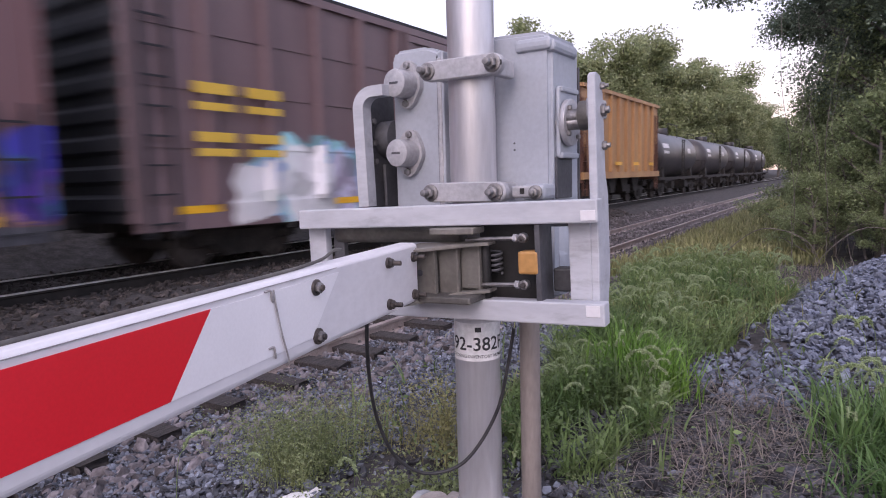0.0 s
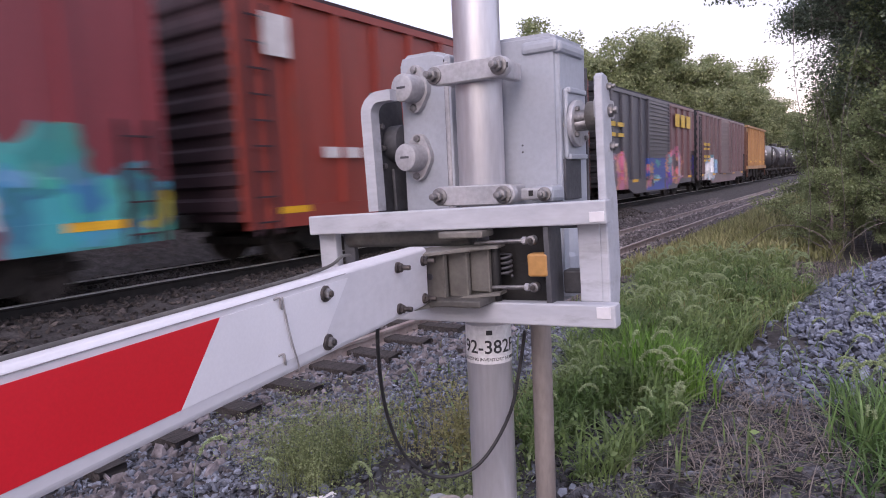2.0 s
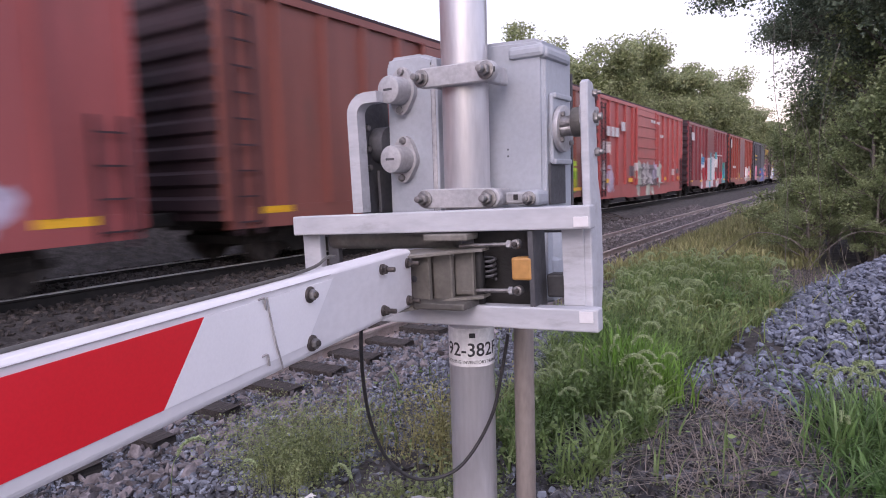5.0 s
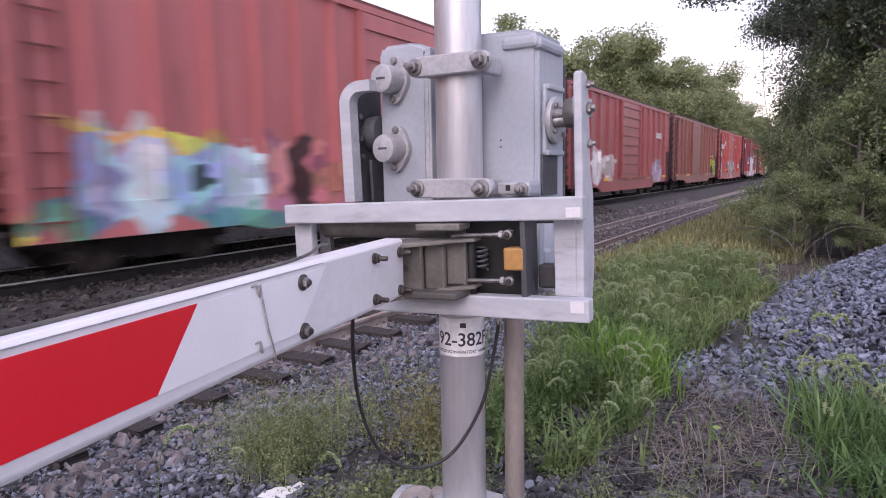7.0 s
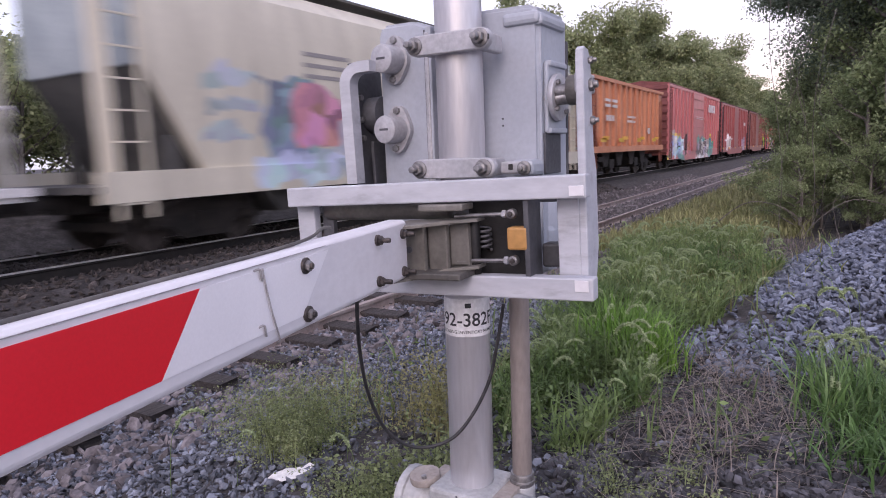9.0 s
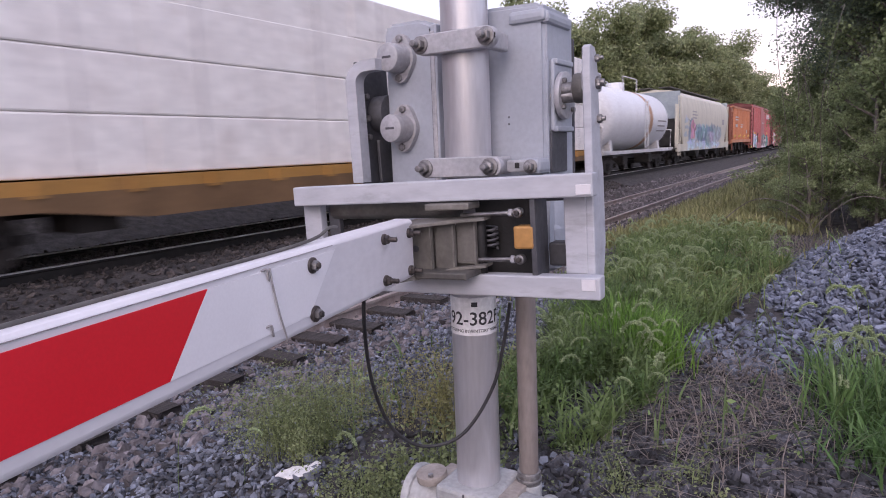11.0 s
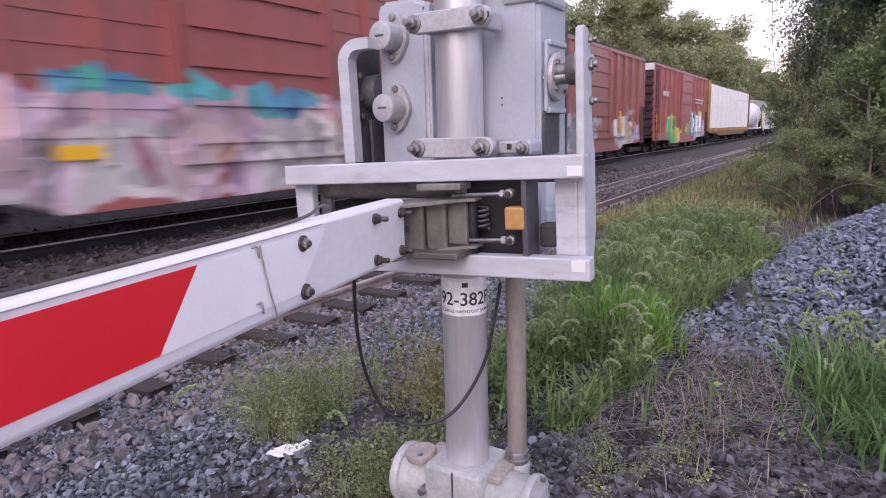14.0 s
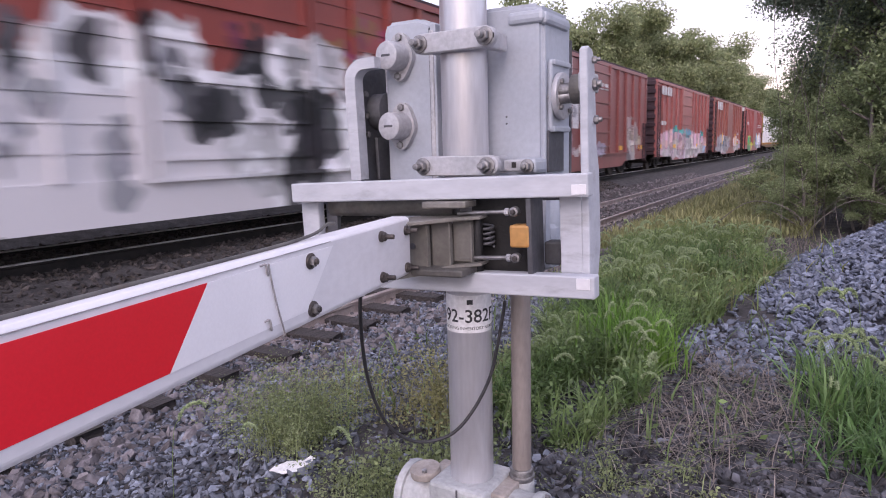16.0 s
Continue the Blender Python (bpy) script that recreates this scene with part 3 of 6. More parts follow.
def stud(x, z, y, parent, out=0.045, r=0.017):
    """A stud with washer and hexagon nut that points to -y."""
    w = rounded_cyl("washer", (x, y, z), (x, y - 0.006, z), r * 1.45, M_BOLT, parent, 24, 0.001)
    rounded_cyl("nut", (x, y - 0.006, z), (x, y - 0.024, z), r, M_BOLT, w, 6, 0.002)
    rounded_cyl("thread", (x, y - 0.02, z), (x, y - out, z), r * 0.55, M_BOLT, w, 14, 0.001)


def make_mechanism():
    g = tagged(empty("gate_mechanism"), "grey cast crossing gate mechanism clamped to the mast", "gate mechanism")
    # two-part housing with drafted sides and a raised seam
    bm = bmesh.new()
    add_prism(bm, [(-0.345, 1.16), (-0.155, 1.16), (-0.155, 1.805), (-0.205, 1.825), (-0.328, 1.825), (-0.345, 1.805)], "y", 0.078, 0.27)
    bmesh.ops.bevel(bm, geom=bm.edges[:], offset=0.012, segments=3, affect="EDGES")
    part("cover_half", bm, M_CAST, g)
    bm = bmesh.new()
    add_prism(bm, [(-0.13, 1.1), (0.218, 1.1), (0.218, 1.80), (0.198, 1.818), (0.03, 1.822), (-0.13, 1.81)], "y", 0.074, 0.29)
    bmesh.ops.bevel(bm, geom=bm.edges[:], offset=0.013, segments=3, affect="EDGES")
    housing = part("housing", bm, M_CAST, g)
    block("seam_flange", (-0.1425, 0.17, 1.47), (0.022, 0.225, 0.66), M_CAST, g, 0.005)
    # dark strip in place of the shaded gap between the halves
    block("seam_gap", (-0.160, 0.074, 1.50), (0.008, 0.012, 0.58), M_INNER, g, 0.002, "seam gap with shade in its colour")
    block("seam_rib", (-0.147, 0.062, 1.47), (0.016, 0.016, 0.62), M_CLAMP, g, 0.004)
    # lid edge and corner lug
    bm = bmesh.new()
    add_box(bm, (0.165, 0.085, 1.78), (0.115, 0.05, 0.036), 0.012)
    add_box(bm, (0.215, 0.165, 1.775), (0.03, 0.19, 0.036), 0.012)
    part("corner_lug", bm, M_CAST, housing)
    block("back_lid", (0.03, 0.303, 1.46), (0.34, 0.022, 0.60), M_CAST, g, 0.006)
    block("lid_gasket", (0.208, 0.297, 1.44), (0.02, 0.012, 0.6), M_INNER, g, 0.003, "dark lid gasket")
    block("lower_body", (0.10, 0.20, 1.12), (0.26, 0.18, 0.16), M_CAST, g, 0.03)
    rounded_cyl("motor_barrel", (0.13, 0.17, 1.06), (0.13, 0.17, 1.3), 0.1, M_CAST, g, 36, 0.01)
    # side recess with round shaft flange
    block("side_boss", (0.225, 0.165, 1.56), (0.014, 0.13, 0.20), M_CAST, g, 0.006)
    for z in (1.655, 1.465):
        block("side_rib", (0.230, 0.17, z), (0.02, 0.13, 0.016), M_CAST, g, 0.004)
    # recess drawn as a dark patch, its shade in the colour
    block("side_recess", (0.221, 0.155, 1.40), (0.008, 0.12, 0.12), M_INNER, g, 0.002, "side recess with shade in its colour")
    rounded_cyl("shaft_flange", (0.236, 0.15, 1.56), (0.252, 0.15, 1.56), 0.068, M_CLAMP, g, 36, 0.003)
    for k in range(4):
        a = k * math.pi / 2 + 0.7
        rounded_cyl("flange_bolt", (0.25, 0.15 + 0.052 * math.cos(a), 1.56 + 0.052 * math.sin(a)), (0.262, 0.15 + 0.052 * math.cos(a), 1.56 + 0.052 * math.sin(a)), 0.008, M_BOLT, g, 6, 0.001)
    rounded_cyl("main_shaft", (-0.40, 0.12, 1.555), (0.33, 0.12, 1.555), 0.019, M_BOLT, g, 24)
    # two capped bearings on the front
    for z in (1.71, 1.492):
        cap = rounded_cyl("bearing_cap", (-0.278, -0.004, z), (-0.272, 0.08, z), 0.044, M_CLAMP, g, 36, 0.006)
        bm = bmesh.new()
        outline = []
        for a in np.linspace(0, 2 * math.pi, 40, endpoint=False):
            lobe = 0.052 + 0.024 * max(0.0, abs(math.cos(a - radians(86)))) ** 6
            outline.append((-0.272 + lobe * math.cos(a), z + lobe * math.sin(a)))
        add_prism(bm, outline, "y", 0.058, 0.08)
        part("cap_flange", bm, M_CLAMP, cap)
        for s in (-1, 1):
            bx, bz = -0.272 + s * 0.06 * math.cos(radians(86)), z + s * 0.06 * math.sin(radians(86))
            rounded_cyl("cap_bolt", (bx, 0.048, bz), (bx, 0.064, bz), 0.012, M_BOLT, cap, 6, 0.002)
        block("cap_mark", (-0.278, -0.0045, z), (0.034, 0.002, 0.007), M_INNER, cap, 0.0005, "", Matrix.Identity(4))
    # pole clamps
    for z, x1 in ((1.711, 0.152), (1.367, 0.158)):
        bm = bmesh.new()
        rounded_plate(bm, -0.112, x1, z, 0.056, -0.104, -0.078)
        bmesh.ops.bevel(bm, geom=bm.edges[:], offset=0.003, segments=1, affect="EDGES")
        clamp = part("pole_clamp", bm, M_CLAMP, g)
        for s in (-1, 1):
            bm = bmesh.new()
            add_box(bm, (s * 0.085 + 0.02, -0.02, z), (0.028, 0.13, 0.05), 0.006)
            part("clamp_leg", bm, M_CLAMP, clamp)
        stud(-0.084, z, -0.104, clamp)
        stud(0.125, z, -0.104, clamp)
    stud(0.208, 1.362, -0.02, g, 0.034, 0.014)
    block("link_plate", (0.175, -0.012, 1.364), (0.085, 0.014, 0.034), M_CLAMP, g, 0.005)
    # slot is a raised black patch, shade painted in
    block("link_slot", (0.166, -0.0195, 1.366), (0.014, 0.003, 0.016), M_BACKING, g, 0.001, "slot drawn as a black patch")
    block("stud_lug", (0.195, 0.03, 1.362), (0.07, 0.09, 0.045), M_CAST, g, 0.012)
    # black patch for the shade inside the clamp's slot
    block("clamp_slot", (0.146, -0.1045, 1.711), (0.012, 0.003, 0.014), M_BACKING, g, 0.001, "slot drawn as a black patch")
    for z in (1.485, 1.505):
        rounded_cyl("rivet", (0.10, 0.0745, z), (0.10, 0.0715, z), 0.003, M_INNER, g, 10, 0.0005)
    return g


# ---- arm carrier and arm ----
TILT = pose(0.0, -0.222, 1.18, 0, -1.7, 3.4)


def make_carrier():
    c = tagged(empty("barrier_yoke"), "white-painted steel yoke that carries the gate arm", "gate yoke")
    c.matrix_basis = TILT
    block("top_bar", (0.002, 0, 0.129), (0.905, 0.045, 0.056), M_FRAME, c, 0.004)
    block("bottom_bar", (0.0, 0, -0.119), (0.93, 0.045, 0.056), M_FRAME, c, 0.004)
    block("corner_patch", (0.432, -0.0235, 0.119), (0.036, 0.003, 0.024), M_ARM, c, 0.001, "bright reflective patch")
    block("corner_patch", (0.437, -0.0235, -0.110), (0.034, 0.003, 0.028), M_ARM, c, 0.001, "bright reflective patch")
    block("left_post", (-0.42, 0.035, 0.01), (0.065, 0.03, 0.2), M_FRAME, c, 0.004)
    block("left_post_web", (-0.362, 0.06, 0.02), (0.04, 0.02, 0.21), M_INNER, c, 0.003, "inner post with shade in its colour")
    block("right_post", (0.392, 0.045, 0.005), (0.056, 0.02, 0.2), M_FRAME, c, 0.003)
    # right side plate with rounded top
    bm = bmesh.new()
    pts = [(0.035, -0.14), (0.12, -0.11), (0.145, -0.03), (0.145, 0.16), (0.125, 0.22), (0.122, 0.40), (0.115, 0.44), (0.10, 0.458), (0.07, 0.462), (0.055, 0.455), (0.05, 0.42)]
    add_prism(bm, pts, "x", 0.418, 0.438)
    bmesh.ops.bevel(bm, geom=bm.edges[:], offset=0.003, segments=1, affect="EDGES")
    plate = part("side_plate", bm, M_FRAME, c)
    block("crank_block", (0.405, 0.18, 0.385), (0.026, 0.11, 0.05), M_CLAMP, plate, 0.006)
    rounded_cyl("shaft_hub", (0.318, 0.325, 0.385), (0.37, 0.325, 0.385), 0.042, M_STEEL, plate, 28, 0.004, "dark steel shaft hub")
    rounded_cyl("shaft_end", (0.27, 0.325, 0.385), (0.36, 0.325, 0.385), 0.021, M_BOLT, plate, 24, 0.003, "bright shaft end")
    for y, z, r in ((0.105, 0.372, 0.016), (0.105, 0.285, 0.011), (0.10, 0.43, 0.009)):
        rounded_cyl("plate_nut", (0.437, y, z), (0.449, y, z), r, M_BOLT, plate, 6, 0.002)
        rounded_cyl("plate_stud", (0.43, y, z), (0.458, y, z), r * 0.55, M_BOLT, plate, 12, 0.001)
    # left side channel with rounded top
    bm = bmesh.new()
    # inner face painted dark for the shade behind the flange
    add_box(bm, (-0.376, 0.33, 0.34), (0.018, 0.17, 0.40), 0.004)
    part("left_plate", bm, M_INNER, c, "inner face of the side plate, shade in its colour")
    bm = bmesh.new()
    arc = [(-0.313 - 0.075 * math.cos(a), 0.465 + 0.068 * math.sin(a)) for a in np.linspace(0, math.pi / 2, 12)]
    inner = [(-0.313 - 0.036 * math.cos(a), 0.465 + 0.034 * math.sin(a)) for a in np.linspace(math.pi / 2, 0, 12)]
    add_prism(bm, [(-0.388, 0.155)] + arc + [(-0.27, 0.533), (-0.27, 0.499)] + inner + [(-0.349, 0.155)], "y", 0.20, 0.245)
    part("left_flange", bm, M_FRAME, c)
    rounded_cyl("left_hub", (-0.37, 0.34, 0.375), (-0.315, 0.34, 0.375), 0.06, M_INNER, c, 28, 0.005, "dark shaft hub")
    for z in (0.30, 0.36, 0.43):
        rounded_cyl("hub_bolt", (-0.367, 0.27, z), (-0.352, 0.27, z), 0.01, M_BOLT, c, 6, 0.001)
    block("left_gusset", (-0.352, 0.37, 0.22), (0.012, 0.13, 0.14), M_INNER, c, 0.003)
    tube("torsion_bar", [(-0.36, 0.06, 0.082), (0.0, 0.06, 0.08), (0.06, 0.06, 0.08)], 0.03, M_STEEL, c)
    block("back_bar", (-0.05, 0.12, 0.10), (0.8, 0.03, 0.03), M_INNER, c, 0.004)
    # hinge pads, hinge and shear rods
    block("hinge_pad", (0.075, -0.008, 0.088), (0.13, 0.07, 0.018), M_BRACKET, c, 0.004)
    block("hinge_pad", (0.075, -0.04, -0.083), (0.15, 0.12, 0.018), M_STEEL, c, 0.004)
    # added plate, coloured as the deep shadow behind the rods; covers the pole
    block("shade_backing", (0.205, 0.062, 0.0), (0.19, 0.01, 0.2), M_BACKING, c, 0.002, "steel backing plate coloured black for shade")
    tube("coil_spring", [(0.165 + 0.018 * math.cos(k * 1.05), 0.03 + 0.018 * math.sin(k * 1.05), -0.03 + 0.0022 * k) for k in range(28)], 0.0038, M_INNER, c, "dull coil spring", 6, 2)
    block("stop_plate", (0.30, 0.03, 0.0), (0.014, 0.09, 0.2), M_INNER, c, 0.002, "dark upright stop plate")
    block("buffer_block", (0.274, 0.005, 0.004), (0.054, 0.045, 0.058), M_YELLOW, c, 0.006, "amber plastic buffer block")
    block("buffer_bracket", (0.288, 0.02, 0.008), (0.012, 0.06, 0.03), M_STEEL, c, 0.002)
    block("latch_block", (0.345, 0.06, -0.045), (0.05, 0.05, 0.06), M_CABLE, c, 0.006, "small black latch block")
    for z in (0.063, -0.055):
        rounded_cyl("shear_rod", (0.10, -0.01, z), (0.262, -0.01, z + 0.004), 0.0055, M_BOLT, c, 12)
        rounded_cyl("rod_eye", (0.262, -0.022, z + 0.004), (0.262, 0.0, z + 0.004), 0.0125, M_BOLT, c, 20, 0.003)
        rounded_cyl("rod_nut", (0.262, -0.028, z + 0.004), (0.262, -0.020, z + 0.004), 0.007, M_DARKBOLT, c, 6, 0.001)
        rounded_cyl("rod_nut", (0.236, -0.011, z + 0.0035), (0.247, -0.011, z + 0.0035), 0.010, M_CLAMP, c, 6, 0.001)
    return c


ARM = pose(0.0, -0.30, 1.147, 0, 0, 12)
HINGE = ARM.inverted() @ pose(0.0, -0.30, 1.147, 1.8, 0, 3.4)


def make_arm():
    a = tagged(empty("crossing_barrier"), "white crossing gate arm with red reflective stripes, lowered", "gate arm")
    a.matrix_basis = ARM
    prof = [(-0.05, -0.0545), (-0.004, -0.0545), (0.0, -0.046), (0.0, 0.0905), (-0.008, 0.097), (-0.05, 0.097)]
    bm = bmesh.new()
    add_prism(bm, prof, "y", -3.3, -0.012)
    bmesh.ops.bevel(bm, geom=bm.edges[:], offset=0.002, segments=1, affect="EDGES")
    part("arm_beam", bm, M_ARM, a)
    # sheeting: slanted stripes, in turn white and red, on the face
    zb, zt = -0.0285, 0.0805
    edges = [(-0.423, 0.108), (-0.802, 0.09)] + [(-0.802 - 0.406 * k, 0.09) for k in range(1, 6)]
    for k in range(6):
        (ya, la), (yb, lb) = edges[k], edges[k + 1]
        red = k % 2 == 1
        bm = bmesh.new()
        add_prism(bm, [(ya, zt), (yb + 0.001, zt), (yb + 0.001 - lb, zb), (ya - la, zb)], "x", 0.0003, 0.0016)
        part("stripe", bm, M_RED if red else M_SHEET, a, "red reflective stripe" if red else "white reflective stripe")
    # a thin grey strip paints the crease's shade along the upper face
    slab("crease_line", -0.001, 0.0012, -3.28, -0.43, 0.0893, 0.0903, M_WIRE, a, "thin grey line for the crease's shade")
    # bolts through the face
    for y, z in ((-0.513, 0.064), (-0.513, -0.029), (-0.191, 0.068), (-0.191, -0.030), (-0.04, 0.064), (-0.04, -0.033)):
        big = y < -0.3
        w = rounded_cyl("arm_bolt", (-0.001, y, z), (0.006, y, z), 0.0155 if big else 0.013, M_DARKBOLT, a, 24, 0.001)
        rounded_cyl("arm_nut", (0.005, y, z), (0.015, y, z), 0.0105, M_DARKBOLT if not big else M_BOLT, w, 6, 0.002)
        rounded_cyl("arm_thread", (0.012, y, z), (0.019 if big else 0.034, y, z), 0.006, M_DARKBOLT, w, 12, 0.001)
    # tie wire down the face and lamp cable along the top
    tube("arm_wire", [(0.003, -0.648, 0.083), (0.005, -0.645, 0.05), (0.005, -0.632, 0.0), (0.004, -0.615, -0.048), (-0.006, -0.61, -0.058)], 0.0016, M_WIRE, a, "thin grey tie wire")
    for y, z in ((-0.658, 0.080), (-0.657, -0.016)):
        tube("wire_clip", [(0.001, y - 0.012, z + 0.002), (0.005, y - 0.002, z + 0.003), (0.005, y + 0.001, z - 0.008), (0.001, y + 0.008, z - 0.018)], 0.002, M_WIRE, a)
    tube("lamp_cable", [(-0.03, -1.2, 0.099), (-0.032, -0.9, 0.099), (-0.03, -0.65, 0.100), (-0.034, -0.5, 0.101), (-0.036, -0.42, 0.106), (-0.045, -0.36, 0.116), (-0.055, -0.31, 0.112)], 0.0034, M_STEEL, a, "grey lamp cable along the arm")
    # hinge bracket behind the arm's end
    br = part("hinge_bracket", add_box(bmesh.new(), (0.062, 0.085, 0.01), (0.2, 0.012, 0.115), 0.003), M_BRACKET, a, "dark steel hinge bracket")
    br.matrix_basis = HINGE
    for z in (0.078, -0.058):
        bm = bmesh.new()
        add_prism(bm, [(-0.06, -0.06), (-0.012, -0.06), (0.012, -0.02), (0.045, 0.0), (0.095, 0.018), (0.15, 0.03), (0.178, 0.05), (0.178, 0.095), (-0.05, 0.10)], "z", z - 0.0035, z + 0.0035)
        for v in bm.verts:
            v.co.z += (0.012 if z > 0 else 0.026) * min(1.0, max(0.0, v.co.x - 0.03) / 0.08)
        part("hinge_plate", bm, M_BRACKET, br)
    for x0, x1, y, zb, zt in ((-0.04, 0.038, 0.030, -0.054, 0.074), (0.034, 0.095, 0.050, -0.044, 0.078), (0.091, 0.150, 0.066, -0.030, 0.084)):
        block("hinge_panel", ((x0 + x1) / 2, y, (zb + zt) / 2), (x1 - x0, 0.008, zt - zb), M_PANEL, br, 0.002)
        block("hinge_fin", (x1 - 0.003, y - 0.004, (zb + zt) / 2), (0.005, 0.016, zt - zb), M_BRACKET, br, 0.001)
    # hole drawn as a dark disc, its depth shade in the colour
    rounded_cyl("inspection_hole", (-0.012, 0.0255, 0.012), (-0.012, 0.0225, 0.012), 0.009, M_INNER, br, 16, 0.0005)
    rounded_cyl("hinge_pin", (0.155, 0.08, -0.06), (0.155, 0.08, 0.085), 0.014, M_BACKING, br, 20)
    return a


CABLE = [(-0.03, -0.46, 1.115), (-0.044, -0.47, 1.052), (-0.084, -0.42, 0.905), (-0.112, -0.36, 0.771), (-0.112, -0.3, 0.653), (-0.081, -0.25, 0.589), (-0.037, -0.21, 0.57), (0.025, -0.165, 0.589), (0.074, -0.13, 0.651), (0.119, -0.1, 0.752), (0.146, -0.095, 0.861), (0.171, -0.095, 0.989)]


def make_small_fixtures():
    con = tagged(empty("conduit_pipe"), "grey-brown upright conduit pipe beside the mast", "conduit")
    rounded_cyl("pipe", (0.137, 0.08, 0.37), (0.137, 0.08, 1.25), 0.0305, M_CONDUIT, con, 28)
    rounded_cyl("coupling", (0.137, 0.08, 0.36), (0.137, 0.08, 0.405), 0.037, M_BOLT, con, 28, 0.003)
    rounded_cyl("lock_ring", (0.137, 0.08, 0.372), (0.137, 0.08, 0.384), 0.041, M_BOLT, con, 12, 0.002)
    rounded_cyl("hub", (0.137, 0.08, 0.2), (0.137, 0.08, 0.365), 0.04, M_BASE, con, 28, 0.004)
    cab = tube("drop_cable", CABLE, 0.0050, M_CABLE, None, "", 12, 10)
    tagged(cab, "black rubber cable hanging in a loop below the arm", "cable")
    bm = bmesh.new()
    pts = [(-0.075, -0.03), (-0.02, -0.045), (0.03, -0.035), (0.075, 0.03), (0.05, 0.05), (0.0, 0.03), (-0.04, 0.035)]
    add_prism(bm, pts, "z", 0.0, 0.002)
    bmesh.ops.subdivide_edges(bm, edges=bm.edges[:], cuts=2, use_grid_fill=True)
    for v in bm.verts:
        v.co.z += 0.014 * noise.noise((v.co.x * 22, v.co.y * 22, 1.0)) + 0.1 * v.co.x * v.co.x / 0.075
    p = part("litter_scrap", bm, M_PAPER)
    tagged(p, "crumpled white scrap of litter on the ballast", "litter")
    p.matrix_basis = pose(-1.09, 0.28, ground_z(-1.09, 0.28) + 0.03, 6, -8, 20) @ Matrix.Scale(1.3, 4)


# ---- train ----
SPEED = 17.5
TRAIN = []
WHEELS = []
WR = 0.46


def truck_meshes():
    bm = bmesh.new()
    side = [(-1.12, 0.42), (-1.05, 0.36), (-0.72, 0.40), (-0.42, 0.16), (0.42, 0.16), (0.72, 0.40), (1.05, 0.36), (1.12, 0.42), (1.10, 0.60), (0.80, 0.66), (0.45, 0.78), (-0.45, 0.78), (-0.80, 0.66), (-1.10, 0.60)]
    for s in (-1, 1):
        add_prism(bm, side, "x", s * 0.93, s * 1.06)
        for y in (-0.89, 0.89):
            add_cyl(bm, (s * 1.02, y, WR), (s * 1.16, y, WR), 0.11, 0.10, 14)
        for y in (-0.16, 0.0, 0.16):
            add_cyl(bm, (s * 1.04, y, 0.26), (s * 1.04, y, 0.58), 0.075, None, 10)
    add_box(bm, (0, 0, 0.62), (2.1, 0.42, 0.22), 0.02)
    frame_me = bpy.data.meshes.new("truck")
    bm.to_mesh(frame_me)
    bm.free()
    frame_me.materials.append(M_TRUCK)
    bm = bmesh.new()
    add_cyl(bm, (-1.0, 0, 0), (1.0, 0, 0), 0.08, None, 12)
    for s in (-1, 1):
        add_cyl(bm, (s * 0.70, 0, 0), (s * 0.83, 0, 0), WR, WR, 36, 0.01)
        add_cyl(bm, (s * 0.66, 0, 0), (s * 0.70, 0, 0), WR + 0.028, WR + 0.028, 36)
        add_cyl(bm, (s * 0.83, 0, 0), (s * 0.85, 0, 0), 0.16, 0.14, 18)
        for k in range(3):
            a = k * 2.0944
            add_box(bm, (s * 1.15, 0.06 * math.cos(a), 0.06 * math.sin(a)), (0.06, 0.03, 0.03))
    wheel_me = bpy.data.meshes.new("wheelset")
    bm.to_mesh(wheel_me)
    bm.free()
    wheel_me.materials.append(M_WHEEL)
    return frame_me, wheel_me


TRUCK_ME, WHEEL_ME = truck_meshes()


def new_car(name, front, rear, label, category):
    car = tagged(empty(name), label, category, group="cars of the passing train")
    TRAIN.append((car, (front + rear) / 2))
    return car, front - rear


def running_gear(car, L, inset=2.3, sill=0.95):
    for s in (-1, 1):
        t = new("truck", TRUCK_ME)
        t.parent = car
        t.location = (0, s * (L / 2 - inset), 0)
        for y in (-0.89, 0.89):
            w = new("wheelset", WHEEL_ME)
            w.parent = t
            w.location = (0, y, WR)
            WHEELS.append((w, y))
        bm = bmesh.new()
        add_box(bm, (0, s * (L / 2 + 0.28), 0.86), (0.22, 0.75, 0.24), 0.03)
        add_box(bm, (0, s * (L / 2 + 0.62), 0.86), (0.34, 0.22, 0.34), 0.05)
        part("coupler", bm, M_TRUCK, car)
    # unseen underframe gear, added to darken the gap below the body
    for s in (-1, 1):
        y = s * (L / 2 - inset)
        slab("body_bolster", -1.38, 1.38, y - 0.3, y + 0.3, 0.80, 0.99, M_TRUCK, car)
        for q in (-1.35, 1.35):
            slab("brake_beam", -0.9, 0.9, y + q - 0.06, y + q + 0.06, 0.36, 0.50, M_TRUCK, car)
        slab("brake_cylinder", 0.45, 1.2, y - s * 2.2 - 0.35, y - s * 2.2 + 0.35, 0.45, 0.85, M_TRUCK, car)
    slab("center_sill", -0.3, 0.3, -L / 2 + 0.1, L / 2 - 0.1, 0.66, sill, M_TRUCK, car)


